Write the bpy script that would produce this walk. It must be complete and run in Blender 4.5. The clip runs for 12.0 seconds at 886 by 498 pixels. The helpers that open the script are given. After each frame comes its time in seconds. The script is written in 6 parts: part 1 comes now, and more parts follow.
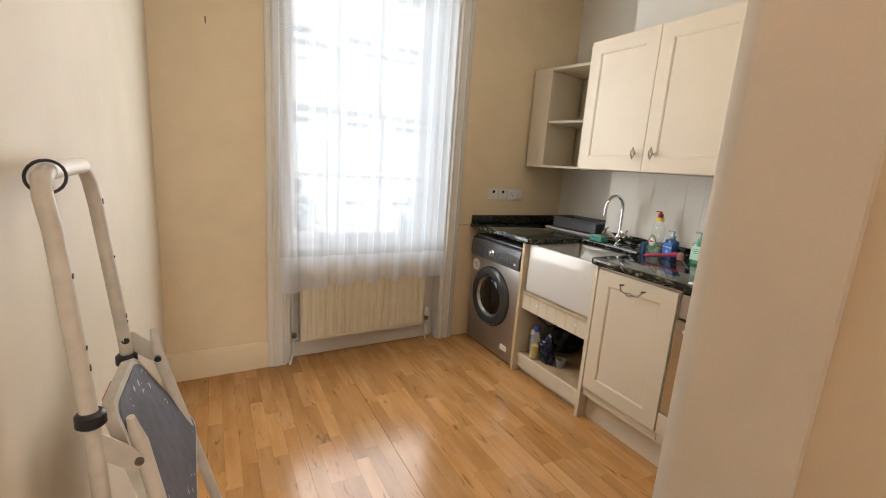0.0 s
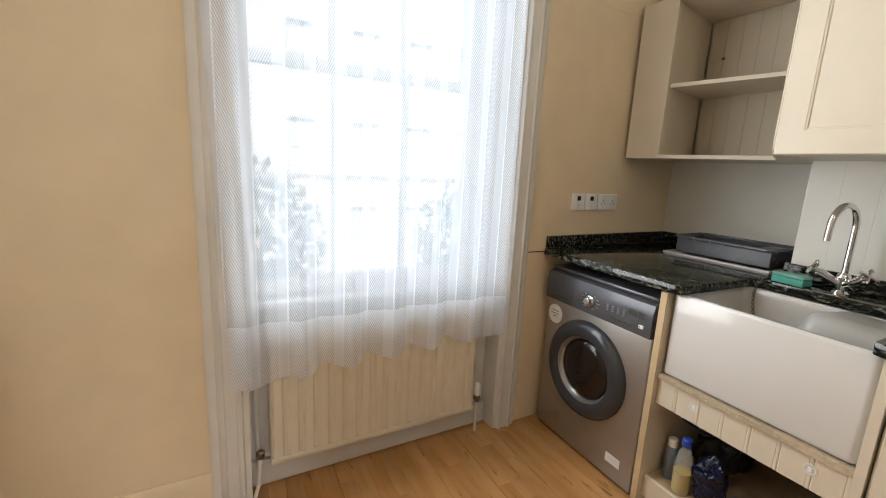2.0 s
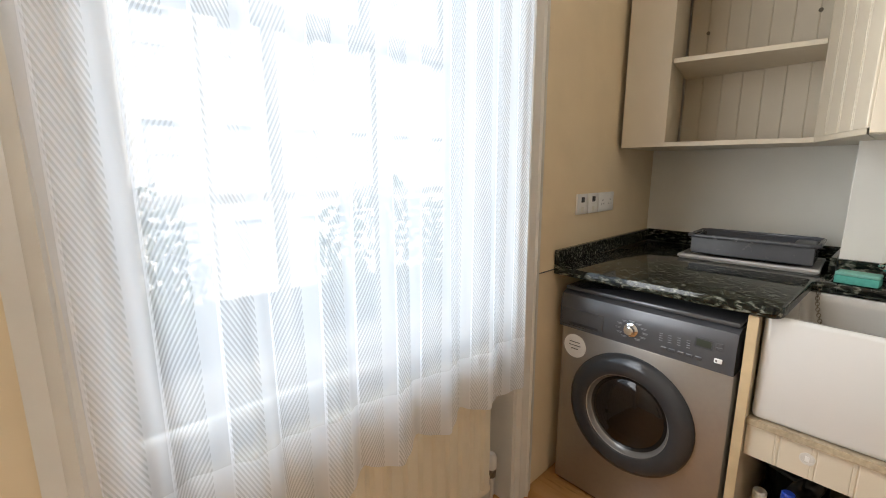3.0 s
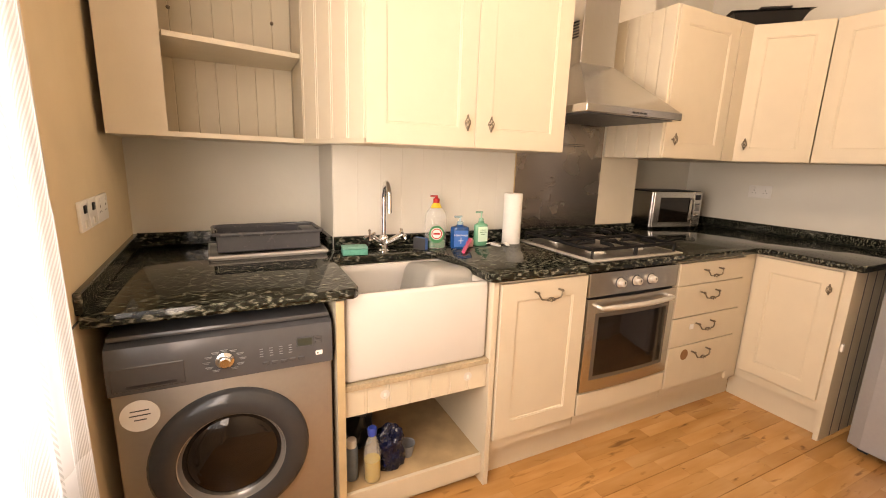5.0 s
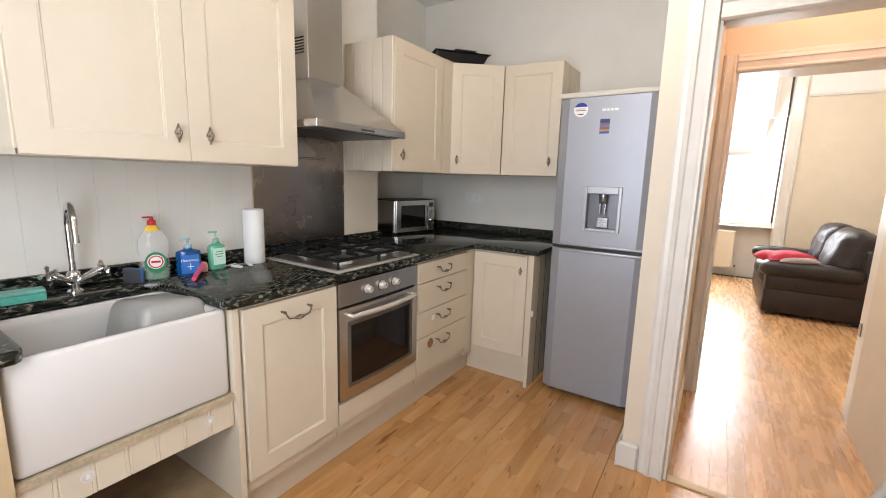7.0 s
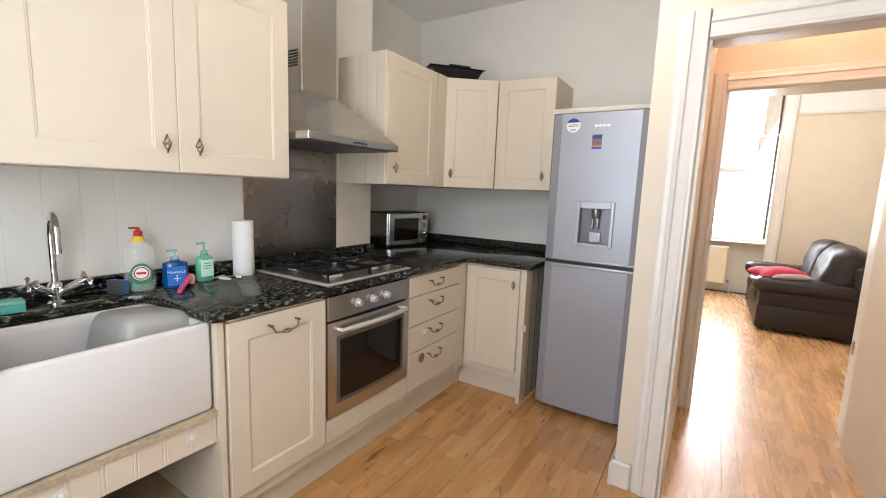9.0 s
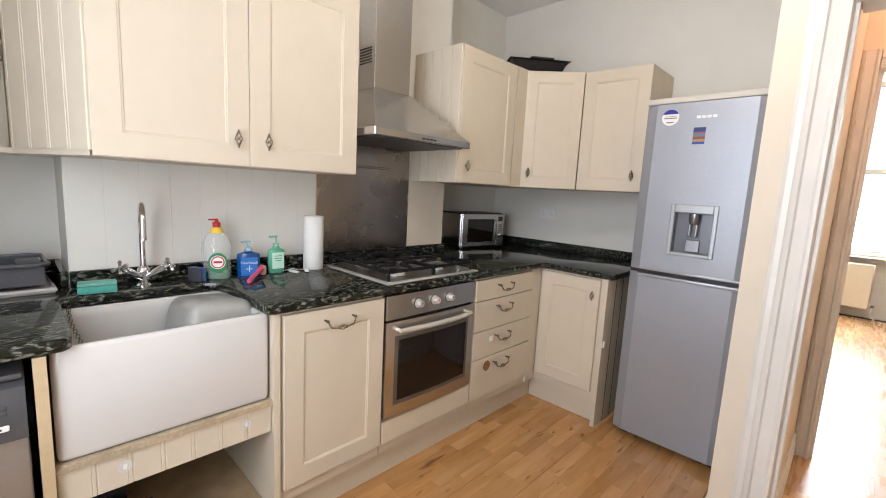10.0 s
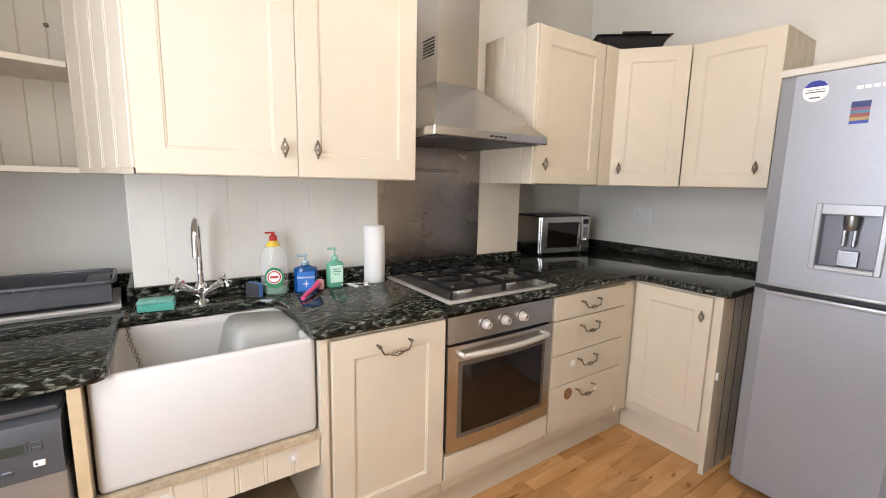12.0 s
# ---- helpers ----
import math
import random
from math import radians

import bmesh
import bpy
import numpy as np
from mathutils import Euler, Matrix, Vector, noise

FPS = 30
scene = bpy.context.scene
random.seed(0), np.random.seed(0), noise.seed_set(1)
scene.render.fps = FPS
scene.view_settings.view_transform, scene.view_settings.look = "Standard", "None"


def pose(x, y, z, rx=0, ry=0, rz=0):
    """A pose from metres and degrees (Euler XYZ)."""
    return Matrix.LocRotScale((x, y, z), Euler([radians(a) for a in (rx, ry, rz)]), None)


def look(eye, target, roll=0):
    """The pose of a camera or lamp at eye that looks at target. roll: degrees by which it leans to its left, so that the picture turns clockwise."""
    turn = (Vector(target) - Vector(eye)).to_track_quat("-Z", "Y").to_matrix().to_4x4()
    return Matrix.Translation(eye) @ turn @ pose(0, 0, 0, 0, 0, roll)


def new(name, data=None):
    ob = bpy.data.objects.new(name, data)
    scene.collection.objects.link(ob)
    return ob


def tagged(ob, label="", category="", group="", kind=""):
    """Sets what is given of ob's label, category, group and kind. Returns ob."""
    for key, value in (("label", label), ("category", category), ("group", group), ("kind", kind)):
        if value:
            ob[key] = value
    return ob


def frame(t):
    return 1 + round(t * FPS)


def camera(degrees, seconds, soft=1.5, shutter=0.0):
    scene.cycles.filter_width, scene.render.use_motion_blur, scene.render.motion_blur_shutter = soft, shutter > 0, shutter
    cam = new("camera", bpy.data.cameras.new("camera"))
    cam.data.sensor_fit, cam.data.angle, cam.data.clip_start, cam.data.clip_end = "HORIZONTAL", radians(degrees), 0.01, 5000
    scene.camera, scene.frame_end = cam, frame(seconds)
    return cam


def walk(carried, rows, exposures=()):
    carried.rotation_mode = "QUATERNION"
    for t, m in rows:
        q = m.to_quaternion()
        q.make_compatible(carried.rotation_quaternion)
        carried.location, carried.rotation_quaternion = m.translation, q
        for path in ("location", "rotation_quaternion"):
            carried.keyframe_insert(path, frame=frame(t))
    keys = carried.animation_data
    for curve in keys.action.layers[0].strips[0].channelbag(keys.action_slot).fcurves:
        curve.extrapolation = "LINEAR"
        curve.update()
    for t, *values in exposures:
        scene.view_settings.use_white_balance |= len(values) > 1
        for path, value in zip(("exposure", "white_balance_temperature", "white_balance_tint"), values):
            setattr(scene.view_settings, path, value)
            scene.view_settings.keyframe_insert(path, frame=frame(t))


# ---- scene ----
cam = camera(92.7, 12.0, soft=1.0)
METRES, EYE, TILT, LEAN, TURN = 3.33, 1.40, 0.0, 0.0, -27.8
EXPOSURES = [(0, -0.33, 6900, 11), (2.5, -0.28, 6600, 9), (3.8, -0.1, 7600, 15), (4.5, 0.1, 9400, 24), (5, 0.42, 9600, 24), (5.5, 0.62, 8700, 20), (6.0, 0.38, 7200, 15), (6.5, 0.06, 6400, 13), (9, 0.0, 6200, 12), (9.8, 0.04, 6200, 12), (11, 0.24, 6200, 13), (12, 0.32, 6300, 13)]
PATH = [
    (0, (-0.013, 0.044, 1.384), (0.936, 1.76, 0.992), 4.1),
    (0.5, (0.084, 0.3, 1.379), (0.878, 2.092, 0.981), 4.9),
    (1, (0.17, 0.533, 1.354), (0.991, 2.315, 0.967), 3.6),
    (1.5, (0.253, 0.853, 1.347), (1.113, 2.618, 0.964), 1.8),
    (2, (0.361, 1.244, 1.32), (1.266, 2.986, 0.939), 3.0),
    (2.5, (0.358, 1.613, 1.28), (1.341, 3.307, 0.876), 2.1),
    (2.7, (0.335, 1.758, 1.298), (1.42, 3.391, 0.901), 1.3),
    (4.3, (0.538, 2.444, 1.357), (2.49, 2.226, 0.979), -2.5),
    (4.5, (0.522, 2.488, 1.37), (2.425, 2.022, 0.966), -1.3),
    (5, (0.478, 2.494, 1.362), (2.234, 1.627, 0.956), 1.9),
    (5.5, (0.464, 2.449, 1.364), (2.025, 1.257, 0.982), 2.7),
    (6, (0.43, 2.406, 1.377), (1.674, 0.881, 1.015), 2.8),
    (6.5, (0.406, 2.401, 1.38), (1.479, 0.748, 1.039), 2.2),
    (7, (0.407, 2.411, 1.386), (1.478, 0.755, 1.055), 1.6),
    (9, (0.398, 2.387, 1.389), (1.459, 0.713, 1.118), 2.2),
    (9.5, (0.389, 2.338, 1.378), (1.548, 0.731, 1.102), 1.8),
    (10, (0.389, 2.235, 1.371), (1.769, 0.813, 1.095), 3.0),
    (10.5, (0.381, 2.207, 1.39), (1.878, 0.913, 1.102), 2.3),
    (11, (0.384, 2.18, 1.383), (1.938, 0.955, 1.092), 2.2),
    (11.5, (0.414, 2.139, 1.369), (2.032, 1.005, 1.058), 2.3),
    (12, (0.525, 2.018, 1.407), (2.157, 0.902, 1.103), 1.2),
]
walk(cam, [(t, look(eye, target, roll)) for t, eye, target, roll in PATH], EXPOSURES)

# ---- world, sun, large lights ----
world = bpy.data.worlds.new("world")
scene.world = world
world.use_nodes = True
wn, wl = world.node_tree.nodes, world.node_tree.links
sky = wn.new("ShaderNodeTexSky")
sky.sky_type, sky.sun_disc = "NISHITA", False
sky.sun_elevation, sky.sun_rotation = radians(36), radians(-165)
wl.new(sky.outputs[0], wn["Background"].inputs[0])
wn["Background"].inputs[1].default_value = 0.15


def lamp(name, kind, m, energy, color=(1, 1, 1), size=0.5, size_y=None, angle=None):
    l = bpy.data.lights.new(name, kind)
    l.energy, l.color = energy, color
    if kind == "AREA":
        l.size = size
        if size_y:
            l.shape, l.size_y = "RECTANGLE", size_y
    elif kind == "SUN":
        l.angle = radians(angle or 0.5)
    elif kind == "POINT":
        l.shadow_soft_size = size
    ob = new(name, l)
    ob.matrix_world = m
    return ob


SUN_FROM = Vector((math.sin(radians(-165)) * math.cos(radians(36)), math.cos(radians(-165)) * math.cos(radians(36)), math.sin(radians(36))))
lamp("sun", "SUN", look(SUN_FROM * 20, (0, 0, 0)), 5.0, (1.0, 0.95, 0.88), angle=0.5)
lamp("kitchen_window_daylight", "AREA", look((0.93, 2.73, 1.62), (0.93, 0.0, 1.62)), 34, (0.95, 0.97, 1.0), 1.0, 1.7)
lamp("kitchen_window_sky", "AREA", look((0.955, 2.935, 1.66), (0.955, 0.0, 1.66)), 15, (0.74, 0.87, 1.0), 1.08, 1.82)
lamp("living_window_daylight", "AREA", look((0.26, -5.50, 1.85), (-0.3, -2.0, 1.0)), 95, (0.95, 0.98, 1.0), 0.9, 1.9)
lamp("hall_bulb", "POINT", pose(0.0, -0.30, 2.60), 13, (1.0, 0.61, 0.42), 0.06)
lamp("kitchen_bulb", "POINT", pose(0.95, 0.75, 2.35), 15, (1.0, 0.86, 0.72), 0.08)
# unseen fill lamp, added only to brighten the living room walls
lamp("living_fill", "POINT", pose(0.3, -3.2, 2.95), 85, (1.0, 0.93, 0.84), 0.10)


# ---- materials ----
def mat(name, color, rough=0.5, metal=0.0, noise_scale=0.0, amount=0.1, bump=0.0, bump_scale=None, coat=0.0, color2=None, stain=0.0, alpha=1.0, transmission=0.0, ior=1.45, island=0.0, each=0.0):
    m = bpy.data.materials.new(name)
    m.use_nodes = True
    n, l = m.node_tree.nodes, m.node_tree.links
    b = n["Principled BSDF"]
    c = (*color, 1)
    b.inputs["Base Color"].default_value = c
    b.inputs["Roughness"].default_value = rough
    b.inputs["Metallic"].default_value = metal
    b.inputs["Coat Weight"].default_value = coat
    b.inputs["Alpha"].default_value = alpha
    b.inputs["Transmission Weight"].default_value = transmission
    b.inputs["IOR"].default_value = ior
    if noise_scale:
        tc = n.new("ShaderNodeTexCoord")
        a = n.new("ShaderNodeTexNoise")
        a.inputs["Scale"].default_value, a.inputs["Detail"].default_value = noise_scale, 5
        l.new(tc.outputs["Object"], a.inputs["Vector"])
        big = n.new("ShaderNodeTexNoise")
        big.inputs["Scale"].default_value, big.inputs["Detail"].default_value = noise_scale * 0.12, 3
        l.new(tc.outputs["Object"], big.inputs["Vector"])
        add = n.new("ShaderNodeMath")
        add.operation = "ADD"
        l.new(a.outputs[0], add.inputs[0])
        l.new(big.outputs[0], add.inputs[1])
        r = n.new("ShaderNodeMapRange")
        r.inputs[1].default_value, r.inputs[2].default_value = 0.7, 1.3
        l.new(add.outputs[0], r.inputs[0])
        mix = n.new("ShaderNodeMix")
        mix.data_type = "RGBA"
        mix.inputs[6].default_value = c
        dark = color2 or tuple(v * (1 - amount) for v in color)
        mix.inputs[7].default_value = (*dark, 1)
        l.new(r.outputs[0], mix.inputs[0])
        last = mix.outputs[2]
        if each:
            info = n.new("ShaderNodeObjectInfo")
            er = n.new("ShaderNodeMapRange")
            er.inputs[3].default_value, er.inputs[4].default_value = 1 - each, 1 + each
            l.new(info.outputs["Random"], er.inputs[0])
            vm = n.new("ShaderNodeVectorMath")
            vm.operation = "SCALE"
            l.new(last, vm.inputs[0])
            l.new(er.outputs[0], vm.inputs[3])
            last = vm.outputs[0]
        l.new(last, b.inputs["Base Color"])
        rr = n.new("ShaderNodeMapRange")
        rr.inputs[3].default_value, rr.inputs[4].default_value = max(rough - 0.05, 0), min(rough + 0.08, 1)
        l.new(a.outputs[0], rr.inputs[0])
        l.new(rr.outputs[0], b.inputs["Roughness"])
        if bump:
            bn = n.new("ShaderNodeTexNoise")
            bn.inputs["Scale"].default_value, bn.inputs["Detail"].default_value = bump_scale or noise_scale * 3, 4
            l.new(tc.outputs["Object"], bn.inputs["Vector"])
            bp = n.new("ShaderNodeBump")
            bp.inputs["Strength"].default_value, bp.inputs["Distance"].default_value = 1.0, bump
            l.new(bn.outputs[0], bp.inputs["Height"])
            l.new(bp.outputs[0], b.inputs["Normal"])
    return m


CREAM = mat("cream_wall_paint", (0.76, 0.625, 0.425), 0.62, noise_scale=6, amount=0.10, bump=0.0012, bump_scale=14)
CREAM_PLAIN = mat("pale_cream_wall_paint", (0.70, 0.625, 0.505), 0.6, noise_scale=5, amount=0.08, bump=0.001, bump_scale=18)
GREY_WALL = mat("greyish_white_wall_paint", (0.75, 0.73, 0.67), 0.65, noise_scale=5, amount=0.07, bump=0.001, bump_scale=18)
TRIM = mat("gloss_white_woodwork", (0.72, 0.695, 0.645), 0.34, noise_scale=9, amount=0.10, bump=0.0006, bump_scale=40)
CABINET = mat("ivory_cabinet_foil", (0.635, 0.56, 0.44), 0.42, noise_scale=12, amount=0.05, bump=0.0002, bump_scale=90)
WHITE = mat("white_plastic", (0.80, 0.79, 0.77), 0.35, noise_scale=20, amount=0.05)
BLACK = mat("black_plastic", (0.018, 0.018, 0.02), 0.4, noise_scale=30, amount=0.2)
DARKGREY = mat("dark_grey_plastic", (0.065, 0.068, 0.076), 0.42, noise_scale=40, amount=0.15, bump=0.0002)
STEEL = mat("brushed_steel", (0.58, 0.565, 0.545), 0.22, 1.0, noise_scale=260, amount=0.05)
IRON = mat("black_cast_iron", (0.008, 0.008, 0.009), 0.55, noise_scale=60, amount=0.2)
IRON.node_tree.nodes["Principled BSDF"].inputs["Specular IOR Level"].default_value = 0.25
CHROME = mat("chrome", (0.75, 0.75, 0.76), 0.08, 1.0)
PEWTER = mat("aged_pewter", (0.30, 0.255, 0.20), 0.28, 1.0, noise_scale=80, amount=0.5)
FRIDGE = mat("silver_grey_lacquer", (0.35, 0.365, 0.40), 0.38, 0.35, noise_scale=60, amount=0.05)
WASHER = mat("silver_washer_lacquer", (0.40, 0.375, 0.35), 0.30, 0.75, noise_scale=60, amount=0.06)
WASHERDARK = mat("grey_washer_plastic", (0.105, 0.107, 0.115), 0.22, 0.35, noise_scale=40, amount=0.1)
CERAMIC = mat("white_glazed_fireclay", (0.60, 0.58, 0.55), 0.12, noise_scale=8, amount=0.04, coat=0.5)
RADIATOR = mat("cream_radiator_enamel", (0.76, 0.70, 0.57), 0.35, noise_scale=15, amount=0.06)
LEATHER = mat("black_brown_leather", (0.016, 0.010, 0.009), 0.38, noise_scale=30, amount=0.3, bump=0.003, bump_scale=45)
RED = mat("red_cushion_cloth", (0.45, 0.02, 0.05), 0.75, noise_scale=120, amount=0.3, bump=0.001)
BARE = mat("bare_chipboard", (0.50, 0.40, 0.27), 0.8, noise_scale=90, amount=0.35, bump=0.0008)
PINE = mat("worn_pine", (0.62, 0.47, 0.28), 0.6, noise_scale=14, amount=0.25)
GLASS = mat("window_glass", (1, 1, 1), 0.02, transmission=1.0, ior=1.02)
DARKGLASS = mat("dark_oven_glass", (0.012, 0.008, 0.006), 0.06)


def grain(name, c1, c2, c3, rough, each=0.22, along="X", flecks=0.6):
    m = bpy.data.materials.new(name)
    m.use_nodes = True
    n, l = m.node_tree.nodes, m.node_tree.links
    b = n["Principled BSDF"]
    tc, info = n.new("ShaderNodeTexCoord"), n.new("ShaderNodeObjectInfo")
    off = n.new("ShaderNodeVectorMath")
    off.operation = "MULTIPLY_ADD"
    comb = n.new("ShaderNodeCombineXYZ")
    for i in range(3):
        l.new(info.outputs["Random"], comb.inputs[i])
    off.inputs[1].default_value = (37, 71, 13)
    l.new(comb.outputs[0], off.inputs[0])
    l.new(tc.outputs["Object"], off.inputs[2])
    mp = n.new("ShaderNodeMapping")
    mp.inputs["Scale"].default_value = (4, 30, 20) if along == "X" else (30, 4, 20)
    l.new(off.outputs[0], mp.inputs[0])
    a = n.new("ShaderNodeTexNoise")
    a.inputs["Scale"].default_value, a.inputs["Detail"].default_value = 1.0, 6
    l.new(mp.outputs[0], a.inputs["Vector"])
    mp2 = n.new("ShaderNodeMapping")
    mp2.inputs["Scale"].default_value = (1.6, 7, 4) if along == "X" else (7, 1.6, 4)
    l.new(off.outputs[0], mp2.inputs[0])
    a2 = n.new("ShaderNodeTexNoise")
    a2.inputs["Scale"].default_value, a2.inputs["Detail"].default_value = 1.0, 3
    l.new(mp2.outputs[0], a2.inputs["Vector"])
    r = n.new("ShaderNodeValToRGB")
    e = r.color_ramp.elements
    e[0].position, e[0].color = 0.27, (*c3, 1)
    e[1].position, e[1].color = 0.68, (*c1, 1)
    k = e.new(0.5)
    k.color = (*c2, 1)
    av = n.new("ShaderNodeMath")
    av.operation = "MULTIPLY_ADD"
    l.new(a.outputs[0], av.inputs[0])
    av.inputs[1].default_value = 0.30
    half = n.new("ShaderNodeMath")
    half.operation = "MULTIPLY"
    half.inputs[1].default_value = 0.70
    l.new(a2.outputs[0], half.inputs[0])
    l.new(half.outputs[0], av.inputs[2])
    l.new(av.outputs[0], r.inputs[0])
    mp3 = n.new("ShaderNodeMapping")
    mp3.inputs["Scale"].default_value = (9, 46, 20) if along == "X" else (46, 9, 20)
    l.new(off.outputs[0], mp3.inputs[0])
    fl = n.new("ShaderNodeTexNoise")
    fl.inputs["Scale"].default_value, fl.inputs["Detail"].default_value, fl.inputs["Distortion"].default_value = 0.8, 3, 0.6
    l.new(mp3.outputs[0], fl.inputs["Vector"])
    fr_ = n.new("ShaderNodeMapRange")
    fr_.inputs[1].default_value, fr_.inputs[2].default_value, fr_.inputs[4].default_value = 0.62, 0.76, flecks
    l.new(fl.outputs[0], fr_.inputs[0])
    fm = n.new("ShaderNodeMix")
    fm.data_type = "RGBA"
    fm.inputs[7].default_value = (*(v * 0.38 for v in c3), 1)
    l.new(fr_.outputs[0], fm.inputs[0])
    l.new(r.outputs[0], fm.inputs[6])
    er = n.new("ShaderNodeMapRange")
    er.inputs[3].default_value, er.inputs[4].default_value = 1 - each, 1 + each * 0.6
    l.new(info.outputs["Random"], er.inputs[0])
    vm = n.new("ShaderNodeVectorMath")
    vm.operation = "SCALE"
    l.new(fm.outputs[2], vm.inputs[0])
    l.new(er.outputs[0], vm.inputs[3])
    l.new(vm.outputs[0], b.inputs["Base Color"])
    rr = n.new("ShaderNodeMapRange")
    rr.inputs[3].default_value, rr.inputs[4].default_value = rough - 0.02, rough + 0.05
    l.new(a.outputs[0], rr.inputs[0])
    l.new(rr.outputs[0], b.inputs["Roughness"])
    bp = n.new("ShaderNodeBump")
    bp.inputs["Strength"].default_value, bp.inputs["Distance"].default_value = 0.1, 0.0003
    l.new(a.outputs[0], bp.inputs["Height"])
    l.new(bp.outputs[0], b.inputs["Normal"])
    return m


OAK = grain("kitchen_laminate_oak", (0.56, 0.318, 0.134), (0.48, 0.248, 0.090), (0.37, 0.172, 0.056), 0.17, 0.15, "Y", 0.75)
BEECH = grain("hall_laminate_beech", (0.62, 0.38, 0.19), (0.56, 0.33, 0.155), (0.46, 0.25, 0.105), 0.26, 0.22, "Y", 0.45)


def granite():
    m = bpy.data.materials.new("dark_green_black_granite")
    m.use_nodes = True
    n, l = m.node_tree.nodes, m.node_tree.links
    b = n["Principled BSDF"]
    tc = n.new("ShaderNodeTexCoord")
    a = n.new("ShaderNodeTexNoise")
    a.inputs["Scale"].default_value, a.inputs["Detail"].default_value, a.inputs["Distortion"].default_value = 95, 8, 0.5
    mp = n.new("ShaderNodeMapping")
    mp.inputs["Scale"].default_value = (1.5, 0.42, 1)
    l.new(tc.outputs["Object"], mp.inputs[0])
    l.new(mp.outputs[0], a.inputs["Vector"])
    r = n.new("ShaderNodeValToRGB")
    e = r.color_ramp.elements
    e[0].position, e[0].color = 0.42, (0.003, 0.0035, 0.003, 1)
    e[1].position, e[1].color = 0.68, (0.20, 0.20, 0.165, 1)
    k = e.new(0.54)
    k.color = (0.020, 0.024, 0.017, 1)
    l.new(a.outputs[0], r.inputs[0])
    l.new(r.outputs[0], b.inputs["Base Color"])
    b.inputs["Specular IOR Level"].default_value = 0.5
    v = n.new("ShaderNodeTexNoise")
    v.inputs["Scale"].default_value = 4
    l.new(tc.outputs["Object"], v.inputs["Vector"])
    rr = n.new("ShaderNodeMapRange")
    rr.inputs[3].default_value, rr.inputs[4].default_value = 0.03, 0.13
    l.new(v.outputs[0], rr.inputs[0])
    l.new(rr.outputs[0], b.inputs["Roughness"])
    return m


GRANITE = granite()


# ---- mesh helpers ----
def box(bm, x0, x1, y0, y1, z0, z1, bevel=0.0, seg=1):
    """Adds a box to bm, bevelled where asked."""
    vs = [bm.verts.new((x, y, z)) for x in (x0, x1) for y in (y0, y1) for z in (z0, z1)]
    fs = [bm.faces.new([vs[i] for i in q]) for q in ((0, 1, 3, 2), (4, 6, 7, 5), (0, 4, 5, 1), (2, 3, 7, 6), (0, 2, 6, 4), (1, 5, 7, 3))]
    if bevel:
        es = list({e for f in fs for e in f.edges})
        bmesh.ops.bevel(bm, geom=es, offset=min(bevel, 0.45 * min(abs(x1 - x0), abs(y1 - y0), abs(z1 - z0))), segments=seg, affect="EDGES", profile=0.5)
    return bm


def bb(*a, **k):
    return box(bmesh.new(), *a, **k)


def tube(bm, pts, r, n=10, close=False, cap=True):
    """Sweeps a round section of radius r (or a list of radii) along pts."""
    pts = [Vector(p) for p in pts]
    rings, up = [], None
    for i, p in enumerate(pts):
        a, b = pts[i - 1] if (i or close) else p, pts[(i + 1) % len(pts)] if (i < len(pts) - 1 or close) else p
        d = (b - a).normalized()
        if up is None:
            up = Vector((0, 0, 1)) if abs(d.z) < 0.9 else Vector((1, 0, 0))
        s = d.cross(up).normalized()
        up = s.cross(d).normalized()
        rr = r[i] if isinstance(r, (list, tuple)) else r
        rings.append([bm.verts.new(p + rr * (math.cos(t) * s + math.sin(t) * up)) for t in (2 * math.pi * k / n for k in range(n))])
    for i in range(len(rings) - (0 if close else 1)):
        a, b = rings[i], rings[(i + 1) % len(rings)]
        for k in range(n):
            bm.faces.new((a[k], a[(k + 1) % n], b[(k + 1) % n], b[k]))
    if cap and not close:
        bm.faces.new(rings[0][::-1])
        bm.faces.new(rings[-1])
    return bm


def lathe(bm, profile, center, n=24, axis="z"):
    """Turns a profile of (radius, height) about an axis through center."""
    c, rings = Vector(center), []
    for r, h in profile:
        ring = []
        for k in range(n):
            t = 2 * math.pi * k / n
            u, v = max(r, 0.0003) * math.cos(t), max(r, 0.0003) * math.sin(t)
            ring.append(bm.verts.new(c + Vector({"z": (u, v, h), "x": (h, u, v), "y": (v, h, u)}[axis])))
        rings.append(ring)
    for a, b in zip(rings, rings[1:]):
        for k in range(n):
            bm.faces.new((a[k], a[(k + 1) % n], b[(k + 1) % n], b[k]))
    bm.faces.new(rings[0][::-1])
    bm.faces.new(rings[-1])
    return bm


def prism(bm, poly, a, b, axis="z"):
    """Extrudes a polygon of (u, v) from a to b along an axis."""
    def at(u, v, w):
        return {"z": (u, v, w), "x": (w, u, v), "y": (u, w, v)}[axis]
    lo = [bm.verts.new(at(u, v, a)) for u, v in poly]
    hi = [bm.verts.new(at(u, v, b)) for u, v in poly]
    n = len(poly)
    for i in range(n):
        bm.faces.new((lo[i], lo[(i + 1) % n], hi[(i + 1) % n], hi[i]))
    bm.faces.new(lo[::-1])
    bm.faces.new(hi)
    return bm


